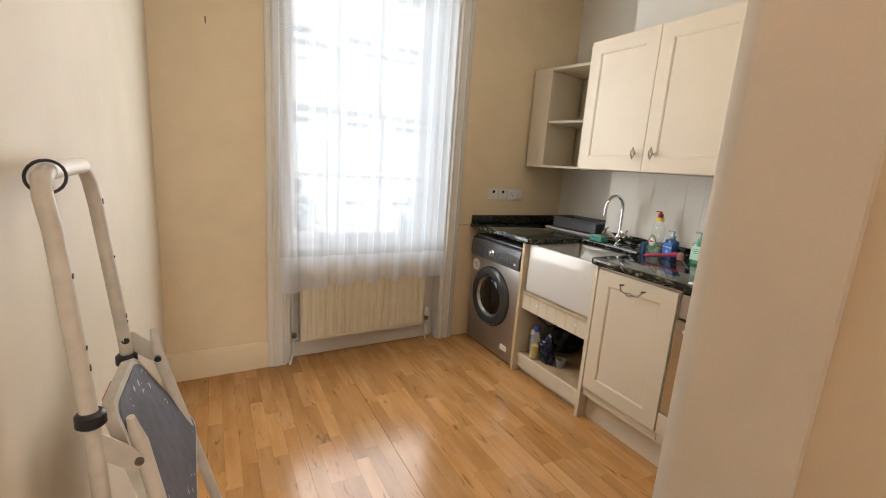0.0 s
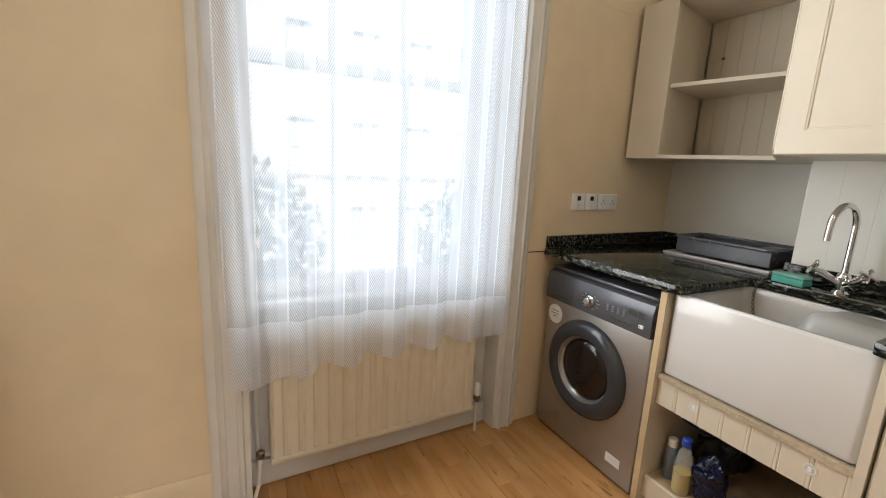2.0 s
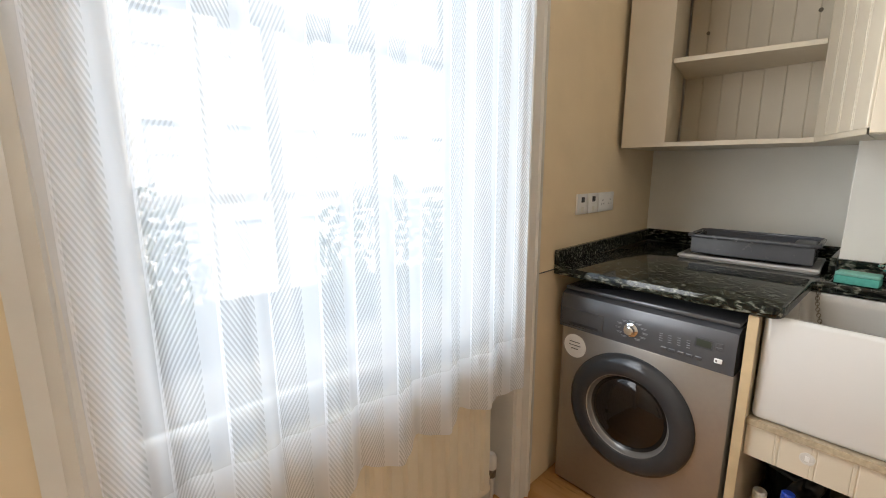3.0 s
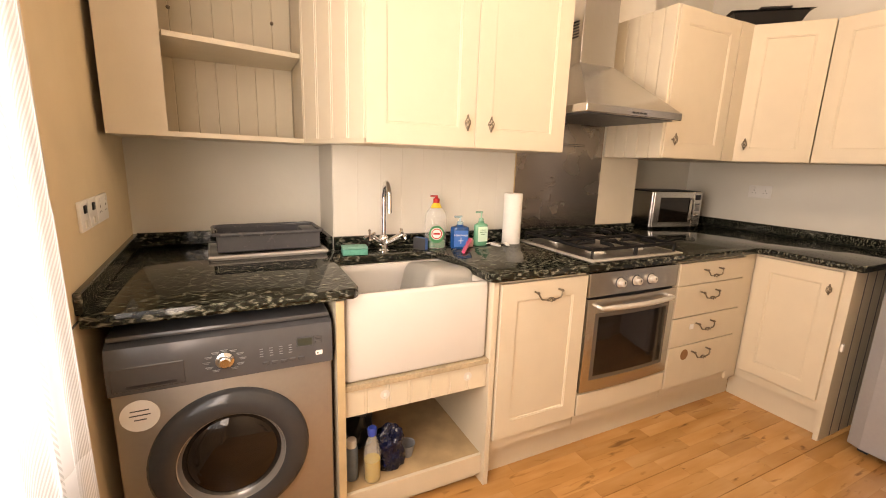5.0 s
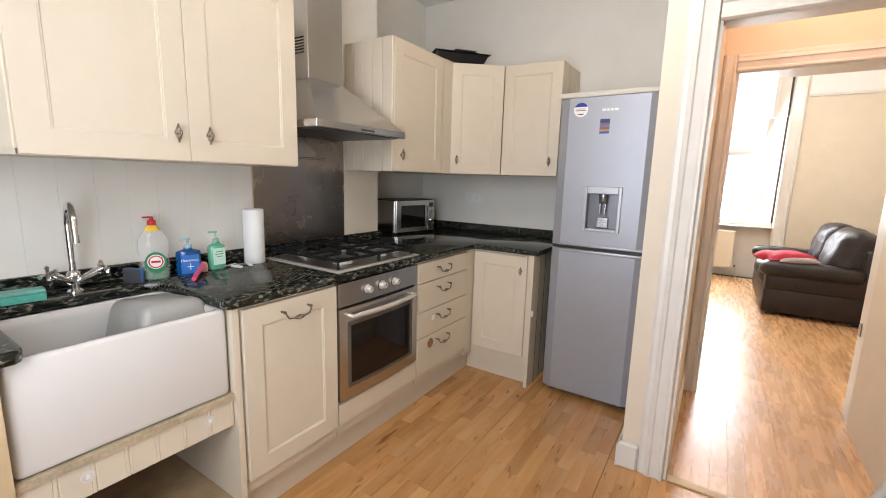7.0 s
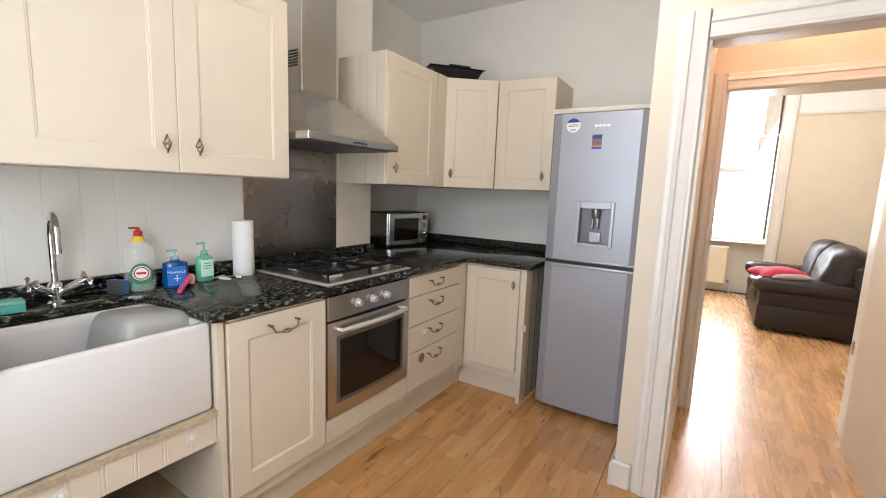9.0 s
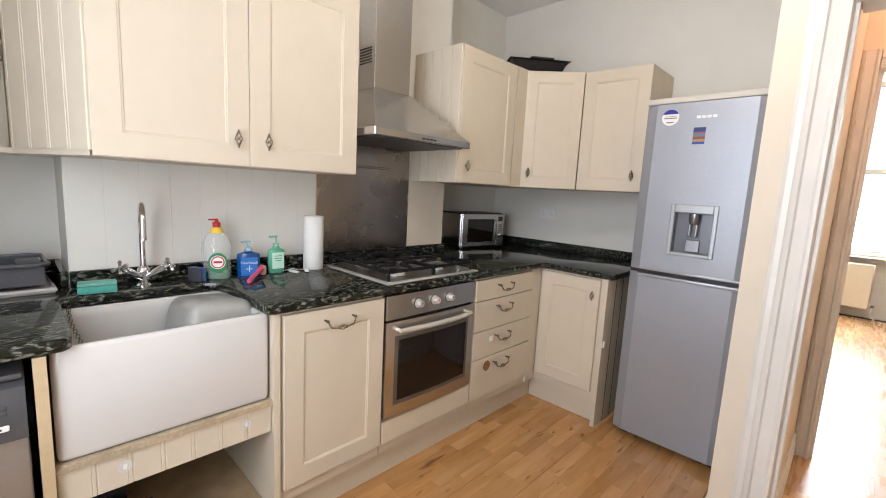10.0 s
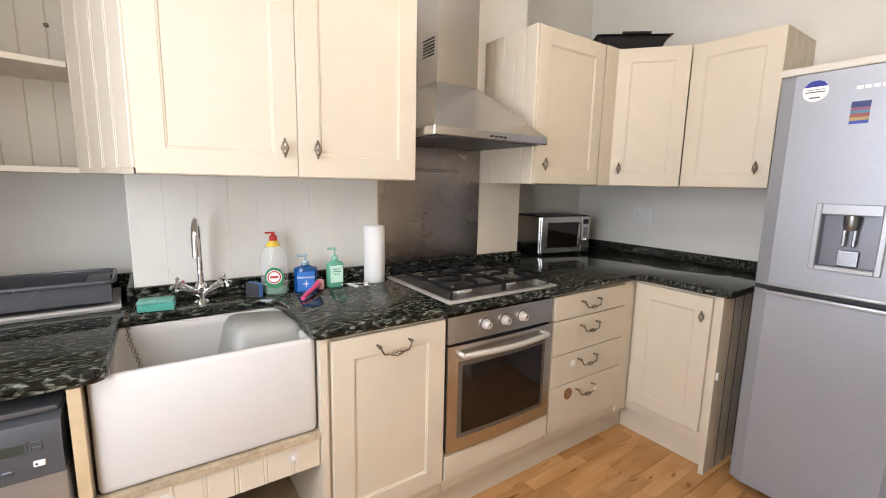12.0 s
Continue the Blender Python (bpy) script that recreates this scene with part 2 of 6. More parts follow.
def mesh_ob(name, bm, material, smooth=None):
    bmesh.ops.recalc_face_normals(bm, faces=bm.faces)
    me = bpy.data.meshes.new(name)
    if smooth:
        for f in bm.faces:
            f.smooth = True
        for e in bm.edges:
            if len(e.link_faces) == 2 and e.calc_face_angle(0) > radians(smooth):
                e.smooth = False
    bm.to_mesh(me)
    bm.free()
    for m_ in material if isinstance(material, (list, tuple)) else (material,):
        me.materials.append(m_)
    return new(name, me)


def part(name, bm, material, parent, label="", smooth=35):
    ob = mesh_ob(name, bm, material, smooth)
    ob.parent = parent
    ob.matrix_parent_inverse = parent.matrix_basis.inverted() if parent.matrix_basis != Matrix() and parent.parent is None and parent.get("local") is None else Matrix()
    if label:
        ob["label"] = label
    return ob


def thing(name, label, category, at=(0, 0, 0), group=""):
    """An Empty at the base of a thing; its parts are given in the world's metres."""
    ob = new(name)
    ob.location = at
    ob.empty_display_size = 0.05
    return tagged(ob, label, category, group)


def structure(name, bm, material, label, smooth=None, m=None):
    ob = mesh_ob(name, bm, material, smooth)
    if m:
        ob.matrix_world = m
    return tagged(ob, label, kind="structure")


def solo(name, bm, material, label, category, smooth=35, group=""):
    return tagged(mesh_ob(name, bm, material, smooth), label, category, group)

# ---- structure ----
NORTH = pose(1.9, 2.885, 0, 0, 0, 2.0) @ Matrix.Translation((-1.9, -2.885, 0))
CEIL = 2.85
EAST, BREAST, SOUTH, WEST, DOORWALL = 2.74, 2.42, -0.82, -0.285, 0.300
# near-black sub-floor colour, so that the open laminate joints read dark
structure("subfloor", bb(-3.2, 3.1, -5.8, 3.6, -0.1, -0.008), mat("dark_subfloor_boards", (0.035, 0.025, 0.018), 0.9, noise_scale=8, amount=0.4), "timber sub-floor under the laminate")
bm = bmesh.new()
for a in ((-0.6, 0.385, 2.885, 3.25, 0, CEIL), (1.56, 3.0, 2.885, 3.25, 0, CEIL), (0.385, 1.56, 2.885, 3.25, 2.62, CEIL), (0.385, 1.56, 3.0, 3.25, 0, 0.74)):
    box(bm, *a)
structure("wall_north", bm, CREAM, "cream painted plaster wall round the tall sash window", m=NORTH)
structure("wall_west", bb(-0.47, WEST, DOORWALL, 2.96, 0, CEIL), CREAM_PLAIN, "pale cream painted plaster wall behind the step ladder")
structure("wall_east", bb(EAST, EAST + 0.2, -1.02, 2.98, 0, CEIL), GREY_WALL, "off-white painted wall in the recesses beside the chimney breast")
structure("chimney_breast", bb(BREAST, EAST, 0.17, 2.10, 0, CEIL), GREY_WALL, "off-white painted chimney breast behind the sink and hob")
structure("wall_south", bb(0.68, EAST, SOUTH - 0.2, SOUTH, 0, CEIL), GREY_WALL, "greyish off-white plaster wall behind the fridge")
structure("wall_hall_east", bb(0.485, 0.68, -0.80, DOORWALL, 0, CEIL), CREAM_PLAIN, "pale cream wall between the hall and the fridge recess")
structure("wall_door_head", bb(-0.36, 0.485, 0.20, DOORWALL, 2.04, CEIL), CREAM_PLAIN, "pale cream wall above the kitchen doorway")
structure("wall_door_west", bb(-0.56, -0.36, -0.80, DOORWALL, 0, CEIL), CREAM_PLAIN, "pale cream wall beside the kitchen doorway")
bm = bmesh.new()
for a in ((0.41, 0.68, -1.02, -0.80, 0, CEIL), (-1.7, -0.40, -1.02, -0.80, 0, CEIL), (-0.40, 0.41, -1.02, -0.80, 2.07, CEIL)):
    box(bm, *a)
structure("wall_hall_south", bm, CREAM_PLAIN, "pale cream wall round the living room doorway")
bm = bmesh.new()
LX0, LX1 = -0.28, 0.80
for a in ((-3.0, LX0, -5.75, -5.4, 0, CEIL + 0.4), (LX1, 2.2, -5.75, -5.4, 0, CEIL + 0.4), (LX0, LX1, -5.75, -5.55, 0, 0.80), (LX0, LX1, -5.75, -5.4, 3.02, CEIL + 0.4)):
    box(bm, *a)
structure("wall_living_far", bm, CREAM_PLAIN, "cream living room wall with a tall shuttered window")
structure("wall_living_west", bb(-1.75, -1.50, -5.4, -1.02, 0, CEIL + 0.4), CREAM_PLAIN, "cream living room side wall behind the sofa")
structure("wall_living_east", bb(2.0, 2.2, -5.4, -1.02, 0, CEIL + 0.4), CREAM_PLAIN, "cream living room side wall out of view")
structure("ceiling", bb(-0.6, 3.1, -1.02, 3.3, CEIL, CEIL + 0.1), WHITE, "white painted plaster kitchen and hall ceiling")
structure("ceiling_living", bb(-3.2, 2.3, -5.8, -1.02, CEIL + 0.4, CEIL + 0.5), WHITE, "white painted plaster living room ceiling")

# ---- woodwork of the room ----
SECT = [(0, 0), (0, 0.012), (0.012, 0.020), (0.030, 0.020), (0.036, 0.028), (0.050, 0.034), (0.056, 0.026), (0.090, 0.022), (0.098, 0.030), (0.108, 0.030), (0.115, 0.014), (0.115, 0)]


def architrave(name, x0, x1, y, head, face, label, width=0.115, m=None, xr=None):
    """A moulded frame round an opening from x0 to x1; face is the way it looks (+1 or -1 along y)."""
    ob = new(name)
    if m:
        ob.matrix_basis = m
    tagged(ob, label, kind="structure")
    k = width / 0.115
    for side, xin, sg in (("left", x0, -1), ("right", x1, 1)):
        b = bmesh.new()
        prism(b, [(xin + sg * (0.115 - u) * k, y + face * v) for u, v in SECT], 0, head + width, "z")
        p = mesh_ob("architrave_" + side, b, TRIM, 30)
        p.parent = ob
    b = bmesh.new()
    prism(b, [(y + face * v, head + (0.115 - u) * k) for u, v in SECT], x0, x1, "x")
    p = mesh_ob("architrave_head", b, TRIM, 30)
    p.parent = ob
    return ob


architrave("architrave_kitchen_door", -0.37, 0.485, DOORWALL, 2.03, 1, "white gloss moulded door architrave, kitchen side")
architrave("architrave_hall_door", -0.40, 0.41, -0.80, 2.06, 1, "white gloss moulded architrave round the living room door", 0.10)
structure("door_lining", bb(0.474, 0.485, 0.19, DOORWALL + 0.004, 0, 2.03), TRIM, "white gloss door lining of the kitchen doorway")
structure("door_lining_head", bb(-0.36, 0.470, 0.19, DOORWALL + 0.004, 2.03, 2.04), TRIM, "white gloss door lining head")
bm = bmesh.new()
box(bm, 0.395, 0.41, -1.03, -0.80, 0, 2.07)
box(bm, -0.40, -0.385, -1.03, -0.80, 0, 2.07)
box(bm, -0.385, 0.395, -1.03, -0.80, 2.055, 2.07)
structure("door_lining_hall", bm, TRIM, "white gloss lining of the living room doorway")
structure("door_hinge", bb(-0.384, -0.380, -1.0, -0.965, 0.52, 0.60, bevel=0.001), PEWTER, "small worn steel butt hinge left on the door lining")
structure("plinth_block", bb(0.602, 0.692, DOORWALL, DOORWALL + 0.032, 0, 0.13, bevel=0.008), TRIM, "white painted skirting end beside the kitchen door")
bm = bmesh.new()
prism(bm, [(0.685, 0), (0.700, 0), (0.700, 0.11), (0.685, 0.13)], -0.1, DOORWALL + 0.03, "y")
structure("skirting_return", bm, TRIM, "white painted skirting beside the fridge")


def skirting(name, a, b, h, t, face, axis, m=None, label="cream painted timber skirting board", paint=None):
    """A skirting from a to b along an axis; face gives its plane and the way it stands out."""
    p, s = face
    paint = paint or TRIM
    sec = [(p, 0), (p + s * t, 0), (p + s * t, h - 0.045), (p + s * t * 0.75, h - 0.035), (p + s * t * 0.8, h - 0.015), (p + s * t * 0.4, h), (p, h)]
    bm_ = bmesh.new()
    if axis == "x":
        prism(bm_, sec, a, b, "x")
    else:
        prism(bm_, sec, a, b, "y")
    return structure(name, bm_, paint, label, 30, m)


skirting("skirting_north", -0.3, 0.27, 0.175, 0.018, (2.885, -1), "x", NORTH, "skirting board painted cream like its wall", CREAM)
skirting("skirting_west", DOORWALL, 2.83, 0.165, 0.018, (WEST, 1), "y", None, "skirting board painted cream like its wall", CREAM_PLAIN)
skirting("skirting_hall", -0.80, 0.19, 0.13, 0.015, (0.485, -1), "y")
skirting("skirting_living", -1.50, LX0, 0.16, 0.018, (-5.4, 1), "x", None, "cream painted living room skirting")
skirting("skirting_living_side", -5.4, -1.02, 0.16, 0.018, (-1.50, 1), "y", None, "cream painted living room skirting")
structure("threshold_bar", bb(-0.36, 0.470, 0.265, 0.310, 0.0, 0.009, bevel=0.004, seg=2), PINE, "worn timber threshold strip between kitchen and hall")
structure("frieze", bb(-1.5, LX0 - 0.18, -5.4, -5.394, 2.66, CEIL + 0.4), WHITE, "white painted frieze above the picture rail")
structure("picture_rail", bb(-1.5, LX0 - 0.18, -5.4, -5.375, 2.62, 2.66, bevel=0.008), TRIM, "cream painted picture rail in the living room")
structure("wall_joint", bb(1.70, 2.72, 2.8835, 2.885, 2.119, 2.123, bevel=0.0006), CREAM, "painted-over joint line across the plaster", m=NORTH)
structure("wall_joint_low", bb(1.68, 1.81, 2.881, 2.885, 0.925, 0.928), DARKGREY, "open joint in the plaster beside the worktop", m=NORTH)


# ---- north window ----
def local_thing(name, label, category, m, group="", kind=""):
    ob = new(name)
    ob.matrix_basis = m
    ob.empty_display_size = 0.05
    return tagged(ob, label, category, group, kind)


def lpart(name, bm_, material, parent, label="", smooth=35):
    """A part in the parent's own metres."""
    ob = mesh_ob(name, bm_, material, smooth)
    ob.parent = parent
    if label:
        ob["label"] = label
    return ob


win = local_thing("window", "tall white painted Georgian sash window with small panes", "", NORTH, kind="structure")
for sx, sg in ((0.385, 1), (1.56, -1)):
    b = bmesh.new()
    prism(b, [(sx - sg * 0.115 + sg * u, 2.885 - v) for u, v in SECT], 0, 2.72, "z")
    lpart("architrave", b, TRIM, win, "cream gloss moulded window architrave")
    lpart("window_lining", bb(min(sx, sx + sg * 0.02), max(sx, sx + sg * 0.02), 2.875, 3.03, 0, 2.62), TRIM, win)
b = bmesh.new()
prism(b, [(2.885 - v, 2.60 + 0.115 - u) for u, v in SECT], 0.385, 1.56, "x")
lpart("architrave_head", b, TRIM, win)
lpart("window_sill", bb(0.405, 1.54, 2.955, 3.06, 0.74, 0.775, bevel=0.008), TRIM, win)
lpart("apron", bb(0.405, 1.54, 2.985, 3.0, 0.10, 0.74), TRIM, win)
lpart("apron_skirting", bb(0.405, 1.54, 2.95, 2.985, 0.0, 0.11, bevel=0.008), TRIM, win)
GX0, GX1 = 0.415, 1.425
b = bmesh.new()
for a in ((0.405, GX0, 3.02, 3.14, 0.775, 2.60), (GX1, 1.54, 3.02, 3.14, 0.775, 2.60), (GX0, GX1, 3.02, 3.14, 2.52, 2.60)):
    box(b, *a)
lpart("window_frame", b, TRIM, win)


def sash(y, z0, z1, rows_, bottom, top):
    s = bmesh.new()
    box(s, GX0, GX0 + 0.045, y, y + 0.04, z0, z1, 0.004)
    box(s, GX1 - 0.045, GX1, y, y + 0.04, z0, z1, 0.004)
    box(s, GX0 + 0.045, GX1 - 0.045, y, y + 0.04, z0, z0 + bottom, 0.004)
    box(s, GX0 + 0.045, GX1 - 0.045, y, y + 0.04, z1 - top, z1, 0.004)
    x0, x1, a, c = GX0 + 0.045, GX1 - 0.045, z0 + bottom, z1 - top
    for i in (1, 2):
        xx = x0 + (x1 - x0) * i / 3
        box(s, xx - 0.011, xx + 0.011, y + 0.003, y + 0.037, a, c, 0.003)
    for j in range(1, rows_):
        zz = a + (c - a) * j / rows_
        box(s, x0, x1, y + 0.005, y + 0.035, zz - 0.011, zz + 0.011, 0.003)
    lpart("sash", s, TRIM, win)
    for i in range(3):
        for j in range(rows_):
            pa, pb = x0 + (x1 - x0) * i / 3, x0 + (x1 - x0) * (i + 1) / 3
            pc, pd = a + (c - a) * j / rows_, a + (c - a) * (j + 1) / rows_
            g = lpart("pane", bb(pa, pb, y + 0.018, y + 0.021, pc, pd), GLASS, win)
            g.visible_shadow = False


sash(3.035, 0.775, 1.70, 2, 0.075, 0.04)
sash(3.085, 1.665, 2.52, 2, 0.04, 0.05)


def radiator(name, x0, x1, y0, z0, z1, label, m=None, pitch=0.06, valve=True):
    r = local_thing(name, label, "radiator", m or Matrix())
    b_ = bmesh.new()
    n_ = round((x1 - x0) / pitch)
    st = (x1 - x0) / n_
    poly = [(x0, y0 + 0.012)]
    for i in range(n_):
        c = x0 + i * st
        poly += [(c + st * 0.10, y0 + 0.012), (c + st * 0.26, y0), (c + st * 0.74, y0), (c + st * 0.90, y0 + 0.012)]
    poly += [(x1, y0 + 0.012), (x1, y0 + 0.022), (x0, y0 + 0.022)]
    prism(b_, poly, z0 + 0.03, z1 - 0.03, "z")
    lpart("front_panel", b_, RADIATOR, r, "", 25)
    b_ = bmesh.new()
    box(b_, x0, x1, y0 + 0.004, y0 + 0.024, z1 - 0.03, z1, 0.006, 2)
    box(b_, x0, x1, y0 + 0.004, y0 + 0.024, z0, z0 + 0.03, 0.006, 2)
    box(b_, x0, x0 + 0.006, y0 + 0.012, y0 + 0.060, z0 + 0.02, z1 - 0.01)
    box(b_, x1 - 0.006, x1, y0 + 0.012, y0 + 0.060, z0 + 0.02, z1 - 0.01)
    lpart("casing", b_, RADIATOR, r)
    lpart("back_panel", bb(x0 + 0.01, x1 - 0.01, y0 + 0.052, y0 + 0.064, z0 + 0.01, z1 - 0.008, 0.004), RADIATOR, r)
    if valve:
        b_ = bmesh.new()
        tube(b_, [(x1, y0 + 0.03, z0 + 0.04), (x1 + 0.035, y0 + 0.03, z0 + 0.04), (x1 + 0.035, y0 + 0.03, 0.0)], 0.0075, 8)
        lpart("pipe", b_, TRIM, r, "white painted radiator pipe")
        b_ = bmesh.new()
        tube(b_, [(x0, y0 + 0.03, z0 + 0.04), (x0 - 0.035, y0 + 0.03, z0 + 0.04), (x0 - 0.045, y0 + 0.02, 0.06), (x0 - 0.075, y0 - 0.03, 0.0)], 0.0075, 8)
        lpart("pipe", b_, TRIM, r, "white painted radiator pipe")
        b_ = bmesh.new()
        lathe(b_, [(0.014, 0), (0.018, 0.006), (0.018, 0.03), (0.012, 0.036)], (x1 + 0.035, y0 + 0.03, z0 + 0.03), 14)
        lpart("valve_body", b_, PEWTER, r, "tarnished brass valve")
        b_ = bmesh.new()
        lathe(b_, [(0.014, 0), (0.016, 0.006), (0.016, 0.026), (0.010, 0.032)], (x0 - 0.035, y0 + 0.03, z0 + 0.03), 14)
        lpart("valve_body", b_, PEWTER, r, "tarnished brass valve")
        b_ = bmesh.new()
        lathe(b_, [(0.017, 0), (0.020, 0.005), (0.019, 0.05), (0.012, 0.062)], (x1 + 0.035, y0 + 0.03, z0 + 0.066), 14)
        lpart("valve_cap", b_, WHITE, r, "white plastic valve cap")
    return r


radiator("radiator", 0.475, 1.415, 2.872, 0.135, 0.71, "cream enamelled ribbed steel radiator beneath the window", NORTH)
tagged(local_thing("riser_pipe", "cream painted pipe standing beside the radiator", "pipe", NORTH))
b = bmesh.new()
tube(b, [(0.435, 2.955, 0.0), (0.435, 2.955, 0.74)], 0.009, 8)
pp = lpart("riser", b, TRIM, bpy.data.objects["riser_pipe"])


# ---- net curtain ----
def net_material():
    m = bpy.data.materials.new("white_net_with_diagonal_weave")
    m.use_nodes = True
    n, l = m.node_tree.nodes, m.node_tree.links
    n.remove(n["Principled BSDF"])
    out = n["Material Output"]
    tc, sep = n.new("ShaderNodeTexCoord"), n.new("ShaderNodeSeparateXYZ")
    l.new(tc.outputs["UV"], sep.inputs[0])

    def mth(op, a, b_=None, c=None):
        k = n.new("ShaderNodeMath")
        k.operation = op
        for i, v in enumerate((a, b_, c)):
            if v is None:
                continue
            if isinstance(v, (int, float)):
                k.inputs[i].default_value = v
            else:
                l.new(v, k.inputs[i])
        return k.outputs[0]
    u, v = sep.outputs[0], sep.outputs[1]
    band = mth("FRACT", mth("MULTIPLY", u, 5.2))
    inband = mth("GREATER_THAN", band, 0.36)
    zig = mth("ABSOLUTE", mth("SUBTRACT", mth("FRACT", mth("MULTIPLY", u, 5.2 / 2)), 0.5))
    diag = mth("FRACT", mth("ADD", mth("MULTIPLY", v, 62.0), mth("MULTIPLY", zig, 26.0)))
    open_ = mth("MULTIPLY", mth("LESS_THAN", diag, 0.5), inband)
    edge = mth("LESS_THAN", mth("ABSOLUTE", mth("SUBTRACT", band, 0.36)), 0.03)
    hem = mth("LESS_THAN", v, 0.74)
    dense = mth("MAXIMUM", edge, mth("MULTIPLY", hem, 0.75))
    fac = mth("SUBTRACT", mth("ADD", 0.33, mth("MULTIPLY", open_, 0.22)), mth("MULTIPLY", dense, 0.28))
    tr, di, tl = n.new("ShaderNodeBsdfTransparent"), n.new("ShaderNodeBsdfDiffuse"), n.new("ShaderNodeBsdfTranslucent")
    di.inputs[0].default_value = (0.93, 0.94, 0.97, 1)
    tl.inputs[0].default_value = (0.90, 0.92, 0.96, 1)
    m1, m2 = n.new("ShaderNodeMixShader"), n.new("ShaderNodeMixShader")
    m1.inputs[0].default_value = 0.68
    l.new(di.outputs[0], m1.inputs[1])
    l.new(tl.outputs[0], m1.inputs[2])
    l.new(fac, m2.inputs[0])
    l.new(m1.outputs[0], m2.inputs[1])
    l.new(tr.outputs[0], m2.inputs[2])
    l.new(m2.outputs[0], out.inputs[0])
    return m


NET = net_material()
curt = local_thing("net_curtain", "sheer white net curtain with diagonal weave over the sash window", "curtain", NORTH)
bm = bmesh.new()
uvl = bm.loops.layers.uv.new("UVMap")
NU, NV = 260, 70
grid = []
for j in range(NV + 1):
    row = []
    t = j / NV
    for i in range(NU + 1):
        s = i / NU
        xl = 0.285 + 0.065 * (1 - t)
        x = xl + (1.515 - xl) * s + 0.010 * math.sin(s * 40) * (1 - t)
        lobe = 1 - (0.5 - 0.5 * math.cos(2 * math.pi * (s * 6.4 - 0.83))) ** 1.3
        edge_ = min(1, max(0, (s - 0.13) / 0.04)) * min(1, max(0, (0.90 - s) / 0.04))
        hem = 0.500 + 0.042 * (1 - abs(math.cos(math.pi * (s * 6.4 - 0.33)))) * edge_ + 0.045 * s
        z = hem + (2.58 - hem) * t
        fold = -0.013 * math.cos(2 * math.pi * (s * 6.4 - 0.33) + 0.4 * math.sin(3 * t)) * (1 if t < 0.35 else 0.75) + 0.004 * math.sin(2 * math.pi * s * 19 + 2 * t)
        wob = noise.noise(Vector((s * 5, t * 1.5, 3))) * 0.008
        base = 2.832
        row.append((bm.verts.new((x, base + fold * (0.6 + 0.4 * (1 - t)) + wob, z)), x, z))
    grid.append(row)
for j in range(NV):
    for i in range(NU):
        q = (grid[j][i], grid[j][i + 1], grid[j + 1][i + 1], grid[j + 1][i])
        f = bm.faces.new([a[0] for a in q])
        f.smooth = True
        for lp, a in zip(f.loops, q):
            lp[uvl].uv = (a[1] * 1.9, a[2])
me = bpy.data.meshes.new("fabric")
bm.to_mesh(me)
bm.free()
me.materials.append(NET)
fab = new("fabric", me)
fab.parent = curt
b = bmesh.new()
tube(b, [(0.26, 2.832, 2.585), (1.56, 2.832, 2.585)], 0.006, 8)
lpart("curtain_wire", b, WHITE, curt)


# ---- sockets ----
def socket(name, cx, cz, w, y, label, m, holes, sign=-1, group=""):
    s = local_thing(name, label, "socket", m, group)
    y0, y1 = sorted((y, y + sign * 0.009))
    lpart("faceplate", bb(cx - w / 2, cx + w / 2, y0, y1, cz - 0.043, cz + 0.043, 0.003, 2), WHITE, s)
    f0, f1 = sorted((y + sign * 0.0085, y + sign * 0.0098))
    for hx in holes:
        hb = bmesh.new()
        box(hb, cx + hx - 0.002, cx + hx + 0.002, f0, f1, cz + 0.004, cz + 0.012)
        box(hb, cx + hx - 0.014, cx + hx - 0.008, f0, f1, cz - 0.011, cz - 0.007)
        box(hb, cx + hx + 0.008, cx + hx + 0.014, f0, f1, cz - 0.011, cz - 0.007)
        lpart("pin_hole", hb, BLACK, s, "dark pin holes")
    for hx in holes:
        sw = bmesh.new()
        q0, q1 = sorted((y + sign * 0.0085, y + sign * 0.0125))
        box(sw, cx + hx - 0.006, cx + hx + 0.006, q0, q1, cz + 0.02, cz + 0.035, 0.0015)
        lpart("switch", sw, WHITE, s, "white rocker switch")
    return s


socket("wall_socket", 2.205, 1.178, 0.146, 2.885, "white plastic double socket on the cream wall above the worktop", NORTH, (-0.036, 0.036))
for cx in (1.985, 2.080):
    s = local_thing("fused_switch", "white single fused switch with a small dark window", "switch", NORTH, "fused switches beside the socket")
    lpart("faceplate", bb(cx - 0.043, cx + 0.043, 2.876, 2.885, 1.135, 1.221, 0.003, 2), WHITE, s)
    lpart("switch", bb(cx - 0.012, cx + 0.012, 2.872, 2.877, 1.185, 1.208, 0.002), BLACK, s, "dark switch rocker")
    lpart("fuse_holder", bb(cx - 0.01, cx + 0.01, 2.874, 2.877, 1.145, 1.165, 0.001), GREY_WALL, s)
socket("wall_socket", 2.19, 1.225, 0.146, SOUTH, "white plastic double socket on the grey-white wall", Matrix(), (-0.036, 0.036), 1)
s = local_thing("low_socket", "white single socket low on the cream wall", "socket", Matrix())
lpart("faceplate", bb(WEST, WEST + 0.009, 2.36, 2.446, 0.30, 0.386, 0.003, 2), WHITE, s)
tagged(mesh_ob("wall_hook", tube(bmesh.new(), [(-0.02, 2.812, 2.03), (-0.02, 2.80, 2.03), (-0.02, 2.795, 2.06)], 0.003, 6), PEWTER), "small rusty hook screwed in the cream wall", "hook")

